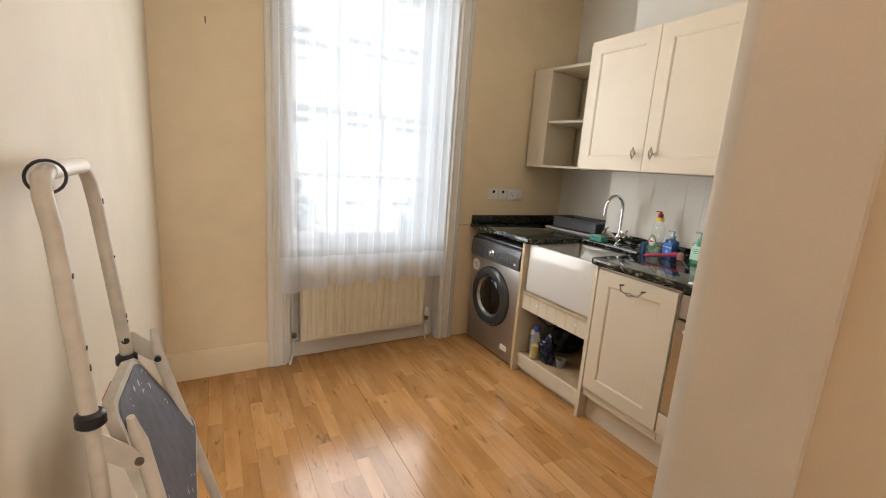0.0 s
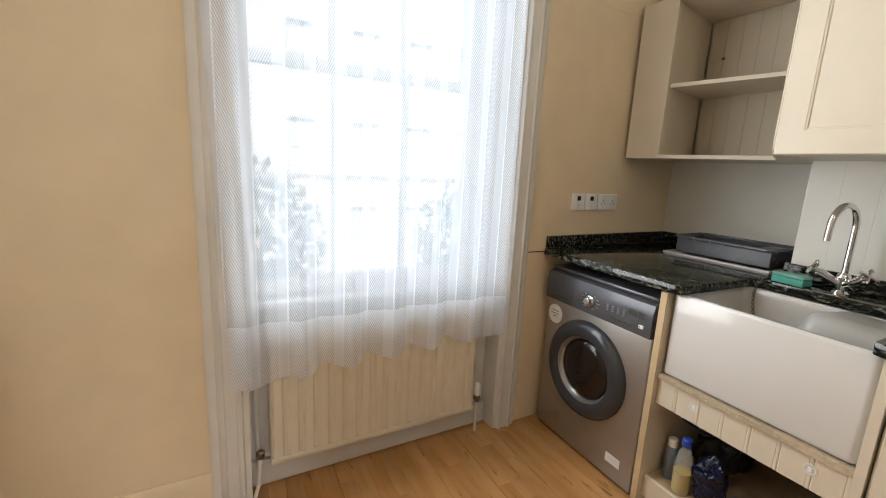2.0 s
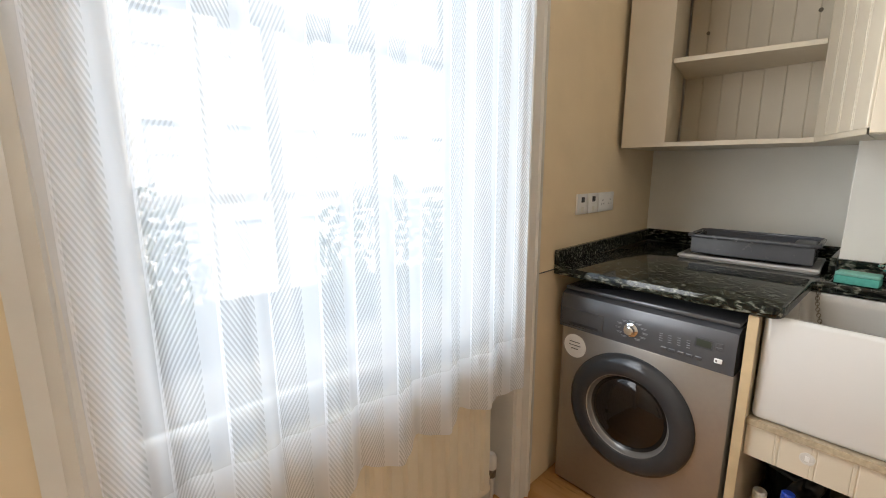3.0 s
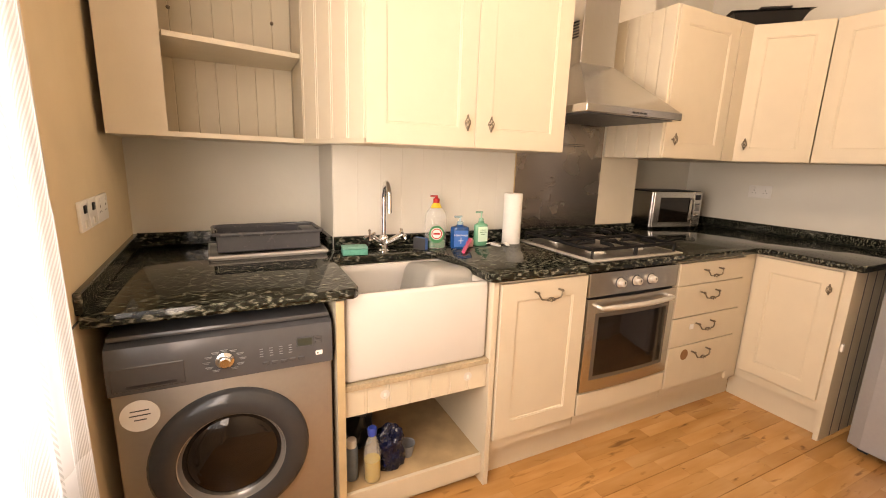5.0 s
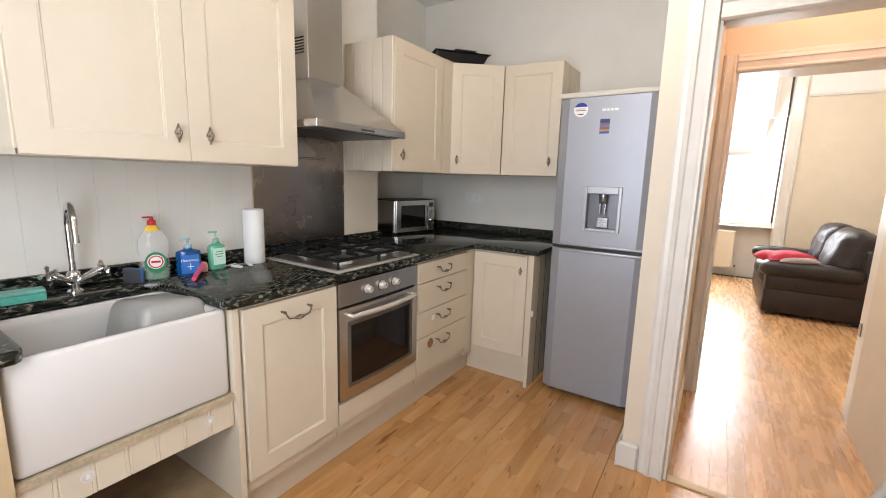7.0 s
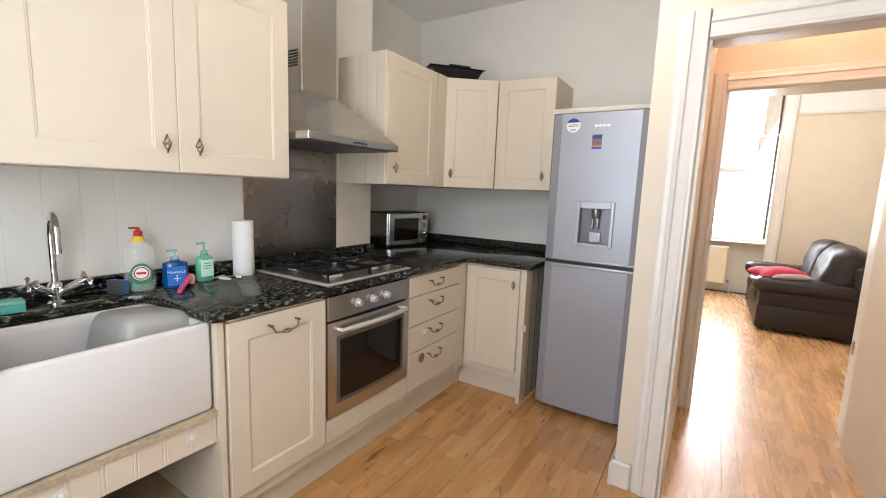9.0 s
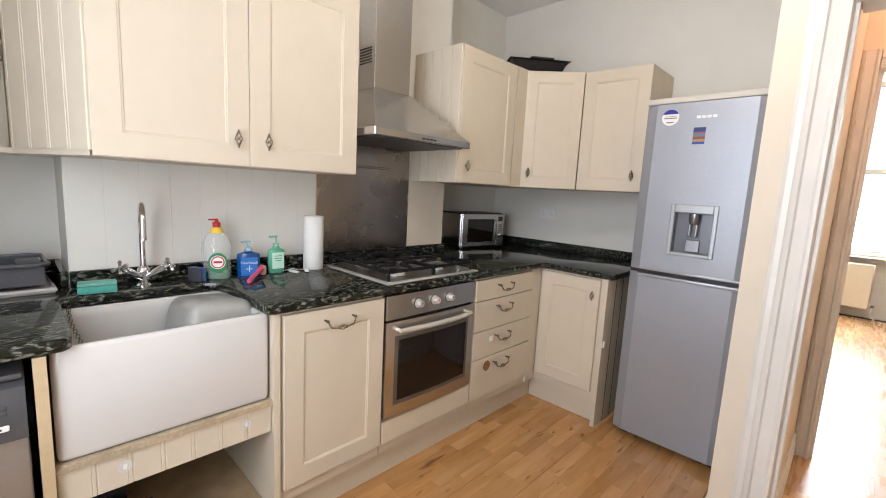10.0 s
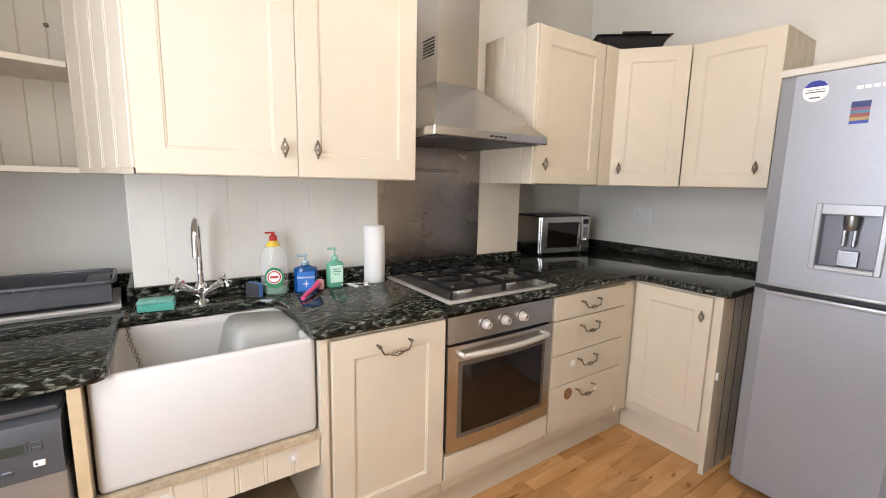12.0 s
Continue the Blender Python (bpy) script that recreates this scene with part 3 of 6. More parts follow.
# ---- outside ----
# emissive panel added to whiten the living room window, standing in for sky
GLOW = bpy.data.materials.new("glowing_backdrop")
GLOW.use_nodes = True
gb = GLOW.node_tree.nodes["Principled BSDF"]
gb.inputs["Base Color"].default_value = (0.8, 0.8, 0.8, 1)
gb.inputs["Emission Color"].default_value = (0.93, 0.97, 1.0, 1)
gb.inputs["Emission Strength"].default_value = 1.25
structure("backdrop", bb(-12, 14, -22.2, -22.0, -6, 20), GLOW, "glowing pale backdrop panel added outside the living room window")
structure("ground", bb(-60, 60, 3.6, 90, -3.2, -3.0), mat("street_asphalt", (0.10, 0.10, 0.10), 0.9, noise_scale=2, amount=0.3), "pale asphalt street below the window")
STUCCO = mat("white_stucco", (0.88, 0.88, 0.87), 0.8, noise_scale=0.6, amount=0.06)
BRICKY = mat("pale_stock_brick", (0.76, 0.74, 0.69), 0.85, noise_scale=8, amount=0.12)
PANE = mat("far_window_glass", (0.62, 0.66, 0.70), 0.15)
LEAF = mat("hedge_leaf", (0.10, 0.13, 0.07), 0.7, noise_scale=12, amount=0.4)


def house(x0, x1, y, floors, material, label):
    h = thing("terraced_house", label, "house", (x0, y, -3.0), "terraced houses across the street")
    b_ = bmesh.new()
    w = (x1 - x0) / 3
    zt = -3.0 + floors * 3.1 + 0.6
    box(b_, x0, x1, y + 0.3, y + 8, -3.0, zt)
    for fl in range(floors + 1):
        za = -3.0 if fl == 0 else -3.0 + fl * 3.1 - 0.45
        zb = zt if fl == floors else -3.0 + fl * 3.1 + 0.75
        box(b_, x0, x1, y, y + 0.3, za, zb)
    for fl in range(floors):
        za, zb = -3.0 + fl * 3.1 + 0.75, -3.0 + (fl + 1) * 3.1 - 0.45
        for k in range(4):
            c0 = x0 + (k - 0.5) * w + 0.5
            c1 = x0 + (k + 0.5) * w - 0.5
            box(b_, max(x0, c0), min(x1, c1), y, y + 0.3, za, zb)
    part("wall", b_, material, h)
    part("cornice", bb(x0, x1, y - 0.35, y, zt - 0.5, zt - 0.15, 0.05), STUCCO, h)
    part("roof", prism(bmesh.new(), [(y, zt), (y + 8, zt), (y + 5.5, zt + 1.8), (y + 2.5, zt + 1.8)], x0, x1, "x"), DARKGREY, h, "grey slate roof")
    for fl in range(floors):
        for k in range(3):
            za, zb = -3.0 + fl * 3.1 + 0.75, -3.0 + (fl + 1) * 3.1 - 0.45
            a_ = x0 + (k + 0.5) * w - 0.5
            wn_ = part("window", bb(a_, a_ + 1.0, y + 0.15, y + 0.2, (za + zb) / 2 - 0.03, (za + zb) / 2 + 0.03), WHITE, h)
            part("pane", bb(a_, a_ + 1.0, y + 0.21, y + 0.24, za, zb), PANE, wn_)
    return h


for k in range(7):
    house(-22 + k * 6.5, -15.6 + k * 6.5, 17.0, 4, STUCCO if k % 2 == 0 else BRICKY, "tall white stucco terraced house with sash windows" if k % 2 == 0 else "tall pale brick terraced house with sash windows")
bm = bmesh.new()
rnd = random.Random(4)
for k in range(5200):
    a_, c_ = rnd.uniform(0, 2 * math.pi), rnd.uniform(-1, 1)
    px, py, pz = rnd.choice(((-4.5, 10.5, 0.2, 2.2), (0.5, 11.5, -0.6, 1.7), (6.5, 11.0, -0.8, 1.9), (-9.5, 11.0, 0.6, 2.6)))[:3], 0, 0
    rr = (0.6 + 0.4 * rnd.random()) * 2.0
    q = Vector(px) + Vector((math.cos(a_) * math.sqrt(1 - c_ * c_), math.sin(a_) * math.sqrt(1 - c_ * c_), c_)) * rr
    d1 = Vector((rnd.uniform(-1, 1), rnd.uniform(-1, 1), rnd.uniform(-1, 1))).normalized() * 0.13
    d2 = d1.orthogonal().normalized() * 0.08
    bm.faces.new([bm.verts.new(q + v_) for v_ in (-d1, d2, d1, -d2)])
crown = tagged(thing("street_tree", "leafy green street trees opposite the window", "tree", (-4.5, 10.5, -3.0)), kind="stuff")
part("crown", bm, LEAF, crown)
for q in ((-4.5, 10.5), (0.5, 11.5), (6.5, 11.0), (-9.5, 11.0)):
    part("trunk", tube(bmesh.new(), [(q[0], q[1], -3.0), (q[0] + 0.1, q[1], -1.5), (q[0], q[1], 0.2)], [0.2, 0.15, 0.08], 10), mat("bark", (0.12, 0.09, 0.06), 0.9, noise_scale=20, amount=0.4), crown)

# ---- kitchen units ----
def turned(bm_, origin, along, out):
    """Moves a mesh made with u across, v outward and z up to its place: u runs along 'along', v along 'out'."""
    a, o = Vector(along), Vector(out)
    m = Matrix(((a.x, o.x, 0, origin[0]), (a.y, o.y, 0, origin[1]), (0, 0, 1, origin[2]), (0, 0, 0, 1)))
    bm_.transform(m)
    return bm_


def shaker(w, h, stile=0.075, t=0.020):
    """A framed door, w by h: four rails, a sunk panel and a small inner step."""
    b_ = bmesh.new()
    loops_ = []
    for o_, d_ in ((0.0, 0.0), (0.0, t - 0.002), (0.002, t), (stile, t), (stile + 0.0015, t - 0.002), (stile + 0.006, t - 0.0028), (stile + 0.0085, t - 0.006)):
        loops_.append([b_.verts.new(p) for p in ((o_, d_, o_), (w - o_, d_, o_), (w - o_, d_, h - o_), (o_, d_, h - o_))])
    for p, q in zip(loops_, loops_[1:]):
        for k in range(4):
            b_.faces.new((p[k], p[(k + 1) % 4], q[(k + 1) % 4], q[k]))
    b_.faces.new(loops_[0][::-1])
    b_.faces.new(loops_[-1])
    return b_


def slab(w, h, t=0.020):
    return box(bmesh.new(), 0, w, 0, t, 0, h, 0.002, 1)


def cage_knob(parent, origin, out, size=0.034):
    """A twisted cage drop handle, upright."""
    o = Vector(origin)
    n_ = Vector(out)
    b_ = bmesh.new()
    c = o + n_ * 0.022
    tube(b_, [o, o + n_ * 0.014], 0.004, 8)
    side = Vector((0, 0, 1)).cross(n_).normalized()
    for k in range(4):
        pts = []
        for i in range(9):
            t = i / 8
            a_ = 2 * math.pi * k / 4 + t * math.pi * 1.2
            r_ = 0.011 * math.sin(math.pi * t) + 0.001
            pts.append(c + side * r_ * math.cos(a_) + n_ * r_ * math.sin(a_) + Vector((0, 0, (t - 0.5) * size * 1.25)))
        tube(b_, pts, 0.0020, 5)
    lathe(b_, [(0.001, -0.007), (0.0045, -0.004), (0.003, 0)], c + Vector((0, 0, -size * 0.62)), 8)
    lathe(b_, [(0.003, 0), (0.0045, 0.004), (0.001, 0.008)], c + Vector((0, 0, size * 0.62)), 8)
    return part("handle", b_, PEWTER, parent, "twisted pewter cage handle")


def bail(parent, centre, along, out, w=0.12):
    """A swan-neck bail handle with a twisted cage in its middle."""
    c, a_, n_ = Vector(centre), Vector(along), Vector(out)
    b_ = bmesh.new()
    for sg in (-1, 1):
        p0 = c + a_ * sg * w / 2
        tube(b_, [p0, p0 + n_ * 0.02], 0.0045, 8)
        lathe(b_, [(0.003, -0.006), (0.0075, -0.002), (0.0075, 0.002), (0.003, 0.006)], p0 + n_ * 0.022, 10)
        tube(b_, [p0 + n_ * 0.022, p0 + n_ * 0.028 + a_ * sg * -0.006 + Vector((0, 0, -0.014)), p0 + n_ * 0.03 - a_ * sg * 0.014 + Vector((0, 0, -0.026)), c + n_ * 0.03 + a_ * sg * 0.022 + Vector((0, 0, -0.031))], [0.003, 0.0035, 0.0035, 0.0025], 7)
    for k in range(4):
        pts = []
        for i in range(9):
            t = i / 8
            an = 2 * math.pi * k / 4 + t * math.pi * 1.2
            r_ = 0.0085 * math.sin(math.pi * t) + 0.001
            pts.append(c + n_ * (0.03 + r_ * math.cos(an)) + a_ * (t - 0.5) * 0.046 + Vector((0, 0, -0.031 + r_ * math.sin(an))))
        tube(b_, pts, 0.0020, 5)
    return part("handle", b_, PEWTER, parent, "curved pewter bail handle with a twisted cage")


WX, NX = (-1, 0, 0), (0, 1, 0)   # ways that the east run and the south run face
Z0, Z1, WT = 0.205, 0.895, 0.910  # door bottoms, door tops, underside of the worktop
FE, FS = 1.82, -0.17              # carcass fronts; doors stand 20 mm proud


def carcass(name, label, x0, x1, y0, y1, z0, z1, group=""):
    c = thing(name, label, "kitchen cabinet", ((x0 + x1) / 2, (y0 + y1) / 2, z0), group)
    return c


# cabinet with the tall pull-out door
cab = carcass("base_cabinet", "ivory base cabinet with tall framed door and bail handle", FE, BREAST, 1.12, 1.585, 0, WT)
part("body", bb(FE, BREAST - 0.005, 1.122, 1.583, 0.15, WT), CABINET, cab)
door = part("door", turned(shaker(0.450, Z1 - Z0), (FE, 1.575, Z0), (0, -1, 0), WX), CABINET, cab)
bail(door, (FE - 0.020, 1.350, 0.850), (0, 1, 0), WX, 0.125)
# oven housing
cab = carcass("oven_housing", "ivory housing panel beneath the built-in oven", FE, BREAST, 0.51, 1.12, 0, WT)
part("body", bb(FE, BREAST - 0.005, 0.512, 1.118, 0.15, 0.318), CABINET, cab)
part("front_panel", turned(slab(0.600, 0.105), (FE, 1.117, Z0), (0, -1, 0), WX), CABINET, cab)
# drawers
cab = carcass("drawer_cabinet", "ivory four-drawer base cabinet with bail handles", FE, BREAST, -0.06, 0.508, 0, WT)
part("body", bb(FE, BREAST - 0.005, -0.15, 0.506, 0.15, WT), CABINET, cab)
for i, (za, zb) in enumerate(((0.778, Z1), (0.603, 0.773), (0.441, 0.598), (Z0, 0.436))):
    d = part("drawer", turned(slab(0.560, zb - za), (FE, 0.503, za), (0, -1, 0), WX), CABINET, cab)
    bail(d, (FE - 0.020, 0.250, zb - 0.042), (0, 1, 0), WX, 0.125)
    if i == 3:
        part("bare_patch", lathe(bmesh.new(), [(0.031, 0), (0.031, 0.0012)], (FE - 0.0212, 0.372, zb - 0.052), 11, "x"), mat("exposed_brown_board", (0.30, 0.15, 0.065), 0.8, noise_scale=60, amount=0.3), d, "brown patch where the foil has peeled")
    if i == 2:
        part("child_lock", bb(FE - 0.026, FE - 0.0202, 0.335, 0.365, zb - 0.07, zb - 0.04, 0.004, 2), WHITE, d, "white plastic catch")
part("corner_post", bb(FE - 0.012, FE, -0.158, -0.060, 0.15, WT), CABINET, cab)
# south run
cab = carcass("base_cabinet", "ivory corner base cabinet with one framed door beside the fridge", 1.385, FE, SOUTH, FS, 0, WT)
part("body", bb(1.387, FE - 0.002, SOUTH + 0.003, FS, 0.15, WT), CABINET, cab)
door = part("door", turned(shaker(0.385, Z1 - Z0), (1.795, FS, Z0), (-1, 0, 0), NX), CABINET, cab)
cage_knob(door, (1.445, FS + 0.020, 0.80), NX)
part("side_panel", bb(1.362, 1.385, SOUTH + 0.003, FS + 0.024, 0, WT), CABINET, cab)
for i in range(5):
    part("groove", bb(1.3605, 1.3622, FS - 0.10 - i * 0.10, FS - 0.094 - i * 0.10, 0.0, WT - 0.002), DARKGREY, cab, "dark groove of the boarded side panel")
part("catch", bb(1.352, 1.3618, FS - 0.005, FS + 0.015, 0.50, 0.54, 0.002), WHITE, cab, "white plastic child lock")
# plinths
tagged(mesh_ob("plinth", bb(1.868, 1.884, -0.215, 1.585, 0, 0.203), CABINET), "ivory plinth board under the base cabinets", kind="structure")
tagged(mesh_ob("plinth", bb(1.868, 1.884, 1.613, 2.194, 0, 0.117), CABINET), "ivory plinth board set back under the sink stand", kind="structure")
tagged(mesh_ob("plinth", bb(1.385, 1.866, -0.231, -0.215, 0, 0.203), CABINET), "ivory plinth board under the base cabinets", kind="structure")
# sink stand
st = carcass("sink_stand", "open ivory stand under the sink, with worn chipboard edges", FE, BREAST, 1.587, 2.225, 0, 0.9)
part("side_panel", bb(1.805, BREAST - 0.003, 1.588, 1.611, 0, 0.905), CABINET, st)
part("side_panel", bb(1.805, BREAST - 0.003, 2.196, 2.222, 0, 0.905), CABINET, st)
part("edge_strip", bb(1.799, 1.8045, 2.196, 2.222, 0, 0.905), PINE, st, "worn timber front edge")
part("sink_bearer", bb(1.812, BREAST - 0.005, 1.612, 2.195, 0.565, 0.585), BARE, st, "worn bare chipboard bearer")
NB = 7
for i in range(NB):
    w = (2.194 - 1.613) / NB
    ya = 1.613 + i * w
    b = prism(bmesh.new(), [(1.836, ya), (1.8245, ya), (1.822, ya + 0.003), (1.822, ya + 0.009), (1.8235, ya + 0.011), (1.822, ya + 0.013), (1.822, ya + w - 0.003), (1.8245, ya + w), (1.836, ya + w)], 0.462, 0.5645, "z")
    part("board", b, CABINET, st, "", 15)
for yy in (2.047, 1.702):
    c_ = part("catch", lathe(bmesh.new(), [(0.018, 0.0), (0.018, -0.002), (0.013, -0.0025), (0.012, -0.0012)], (1.8222, yy, 0.522), 20, "x"), mat("milky_plastic", (0.62, 0.60, 0.56), 0.3), st, "round white plastic child lock")
    part("tab", bb(1.8185, 1.8215, yy - 0.005, yy + 0.005, 0.514, 0.530, 0.001), WHITE, c_)
part("bottom_shelf", bb(1.845, BREAST - 0.005, 1.612, 2.195, 0.118, 0.134), mat("stained_chipboard_shelf", (0.52, 0.37, 0.21), 0.6, noise_scale=9, amount=0.45), st, "stained pale chipboard bottom")
part("front_rail", bb(1.828, 1.844, 1.612, 2.195, 0.042, 0.136, 0.002), CABINET, st)
# brown wood with the shade under the sink put into its colour
part("back_panel", bb(2.395, 2.412, 1.612, 2.195, 0.136, 0.565), mat("shade_darkened_board", (0.10, 0.055, 0.03), 0.7, noise_scale=12, amount=0.4), st, "brown back board, darkened in colour for the recess shade")

# ---- sink ----
sink = thing("butler_sink", "white glazed fireclay butler sink with a deep plain front", "sink", (2.05, 1.9, 0.585))
bm = bmesh.new()
x0, x1, y0, y1, z0, z1 = 1.826, 2.262, 1.617, 2.190, 0.587, 0.908


def rounded_rect(xa, xb, ya, yb, r_, z_, n_=6):
    out = []
    for cx, cy, a0 in ((xb - r_, yb - r_, 0), (xa + r_, yb - r_, 90), (xa + r_, ya + r_, 180), (xb - r_, ya + r_, 270)):
        out += [(cx + r_ * math.cos(radians(a0 + 90 * k / n_)), cy + r_ * math.sin(radians(a0 + 90 * k / n_)), z_) for k in range(n_ + 1)]
    return out


loops = []
for off, rr, zz in ((0.010, 0.014, z0), (0.002, 0.018, z0 + 0.006), (0, 0.02, z0 + 0.015), (0, 0.02, z1 - 0.012), (0.003, 0.018, z1 - 0.003), (0.010, 0.016, z1), (0.022, 0.020, z1), (0.028, 0.022, z1 - 0.006), (0.030, 0.028, z1 - 0.03), (0.036, 0.034, z1 - 0.20), (0.045, 0.04, z1 - 0.225), (0.075, 0.04, z1 - 0.238)):
    loops.append([bm.verts.new(p) for p in rounded_rect(x0 + off, x1 - off, y0 + off, y1 - off, rr, zz)])
for a, c in zip(loops, loops[1:]):
    for k in range(len(a)):
        bm.faces.new((a[k], a[(k + 1) % len(a)], c[(k + 1) % len(a)], c[k]))
bm.faces.new(loops[0][::-1])
bm.faces.new(loops[-1])
part("basin", bm, CERAMIC, sink, "", 50)
b = lathe(bmesh.new(), [(0.045, 0), (0.045, 0.003), (0.03, 0.004), (0.02, 0.001)], (2.08, 1.9, 0.673), 20)
part("waste", b, CHROME, sink, "chrome waste ring")
b = bmesh.new()
for i in range(22):
    t = i / 21
    c = Vector((2.238 - 0.045 * t, 2.118 - 0.02 * t + 0.008 * math.sin(5 * t), 0.945 - 0.19 * t if t > 0.08 else 0.955))
    ring = []
    for k in range(8):
        a_ = 2 * math.pi * k / 8
        ring.append(c + Vector((0.0055 * math.cos(a_), 0, 0.0075 * math.sin(a_))) if i % 2 else c + Vector((0, 0.0055 * math.cos(a_), 0.0075 * math.sin(a_))))
    tube(b, ring, 0.0013, 5, close=True)
part("plug_chain", b, PEWTER, sink, "tarnished bead chain")
# washing-up bowl standing on edge in the sink
bowl = thing("washing_up_bowl", "grey plastic washing-up bowl upturned in the sink", "bowl", (2.05, 1.74, 0.68))
bm = bmesh.new()
box(bm, -0.172, 0.172, -0.135, 0.135, 0, 0.212)
for v in bm.verts:
    if v.co.z > 0.1:
        v.co.x *= 0.82
        v.co.y *= 0.78
bmesh.ops.bevel(bm, geom=list(bm.edges), offset=0.045, segments=5, affect="EDGES", profile=0.55)
bm.transform(pose(2.045, 1.745, 0.722, 4, 6, 0))
part("shell", bm, mat("pale_grey_plastic", (0.33, 0.325, 0.30), 0.32, noise_scale=10, amount=0.06), bowl, "", 60)
b = bmesh.new()
tube(b, [pose(2.045, 1.745, 0.715, 4, 6, 0) @ Vector((px, py, 0)) for px, py in ((-0.145, -0.125), (0.145, -0.125), (0.170, -0.10), (0.170, 0.10), (0.145, 0.125), (-0.145, 0.125), (-0.170, 0.10), (-0.170, -0.10))], 0.006, 8, close=True)
part("rim", b, bpy.data.materials["pale_grey_plastic"], bowl)

# ---- worktop ----
wt = thing("worktop", "polished dark green and black granite worktop with rounded front edge", "worktop", (1.8, 2.5, WT))
TOP = 0.945
HX0, HX1, HY0, HY1 = 1.90, 2.33, 0.545, 1.075


def topslab(name, poly):
    b_ = prism(bmesh.new(), poly, WT, TOP, "z")
    bmesh.ops.recalc_face_normals(b_, faces=b_.faces)
    es = [e for e in b_.edges if abs(e.verts[0].co.z - e.verts[1].co.z) < 1e-6]
    bmesh.ops.bevel(b_, geom=es, offset=0.006, segments=2, affect="EDGES", profile=0.5)
    return part(name, b_, GRANITE, wt)


topslab("left_slab", [(1.788, 2.165), (1.801, 2.150), (1.82, 2.143), (2.225, 2.140), (2.25, 2.13), (2.255, 2.08), (BREAST - 0.001, 2.08), (BREAST - 0.001, 2.103), (EAST - 0.002, 2.103), (EAST - 0.002, 2.905), (1.786, 2.872)])
topslab("back_slab", [(2.255, 1.70), (BREAST - 0.001, 1.70), (BREAST - 0.001, 2.079), (2.255, 2.079)])
topslab("right_slab", [(1.815, 1.638), (1.800, 1.634), (1.789, 1.615), (1.786, 1.58), (1.786, 0.0), (1.786, -0.105), (1.760, -0.133), (1.332, -0.133), (1.332, SOUTH + 0.002), (EAST - 0.002, SOUTH + 0.002), (EAST - 0.002, 0.167), (BREAST - 0.001, 0.167), (BREAST - 0.001, 1.699), (2.255, 1.699), (2.235, 1.66), (2.19, 1.645), (2.10, 1.639)])
for a in ((BREAST - 0.022, BREAST - 0.001, 0.15, 2.10), (2.420, EAST - 0.023, 2.104, 2.124), (EAST - 0.022, EAST - 0.002, 2.104, 2.90), (1.795, EAST - 0.023, 2.874, 2.894), (EAST - 0.022, EAST - 0.002, SOUTH + 0.023, 0.166), (1.335, EAST - 0.002, SOUTH + 0.002, SOUTH + 0.022), (BREAST, EAST - 0.023, 0.146, 0.166)):
    b = bb(a[0], a[1], a[2], a[3], TOP + 0.0005, 1.006, 0.003)
    if a[2] == 2.874:
        b = bb(1.795, EAST - 0.023, 2.864, 2.884, TOP + 0.0005, 1.006, 0.003)
        b.transform(NORTH)
    part("upstand", b, GRANITE, wt)

# ---- wall finish on the breast ----
PANELS = thing("wall_boarding", "off-white painted tongue and groove boarding on the chimney breast", "", (BREAST, 1.6, 1.0))
PANELS["kind"] = "structure"
n_b = 9
for i in range(n_b):
    w = (2.098 - 1.120) / n_b
    ya, yb = 1.120 + i * w, 1.120 + (i + 1) * w
    b = bmesh.new()
    prism(b, [(BREAST, ya), (BREAST - 0.0068, ya), (BREAST - 0.008, ya + 0.002), (BREAST - 0.008, yb - 0.002), (BREAST - 0.0068, yb), (BREAST, yb)], 1.007, 1.42, "z")
    part("board", b, GREY_WALL, PANELS, "", 15)
part("board", bb(BREAST - 0.008, BREAST, 0.170, 0.487, 1.007, 1.42, 0.001), CREAM_PLAIN, PANELS)
sp = thing("splashback", "scratched brushed steel splashback behind the hob", "splashback", (BREAST, 0.8, 1.0))
part("sheet", bb(BREAST - 0.010, BREAST, 0.490, 1.116, 1.007, 1.62), mat("dull_scratched_steel", (0.40, 0.36, 0.325), 0.25, 1.0, noise_scale=5, amount=0.22), sp)
part("trim_strip", bb(BREAST - 0.012, BREAST - 0.0005, 1.1162, 1.1195, 1.007, 1.42), PINE, sp, "pale edge strip")
b = bmesh.new()
for zz in (1.470, 1.480):
    box(b, BREAST - 0.0125, BREAST - 0.0095, 0.64, 1.00, zz, zz + 0.003)
part("rail_mark", b, DARKGREY, sp, "two dark lines left by a rail")
b = bmesh.new()
rnd = random.Random(3)
for i in range(9):
    yy, zz = 0.88 + rnd.uniform(-0.05, 0.05), 1.22 + rnd.uniform(-0.07, 0.07)
    box(b, BREAST - 0.0112, BREAST - 0.0095, yy, yy + rnd.uniform(0.01, 0.035), zz, zz + 0.003)
box(b, BREAST - 0.0112, BREAST - 0.0095, 0.86, 0.866, 1.16, 1.20)
ob_g = part("grease_mark", b, mat("brown_grease", (0.09, 0.06, 0.04), 0.5), sp, "brown grease marks")
ob_g["kind"] = "stuff"

# ---- wall units ----
U0, U1 = 1.418, 2.165
cab = thing("wall_cabinet", "ivory two-door wall cabinet above the sink", "kitchen cabinet", (2.2, 1.6, U0))
part("body", bb(2.052, BREAST - 0.001, 1.130, 2.055, U0, U1), CABINET, cab)
for ya, w, kn in ((2.055, 0.4565, 1.646), (1.5965, 0.4655, 1.536)):
    d = part("door", turned(shaker(w, U1 - U0 - 0.004), (2.051, ya, U0 + 0.002), (0, -1, 0), WX), CABINET, cab)
    cage_knob(d, (2.031, kn, 1.515), WX, 0.040)
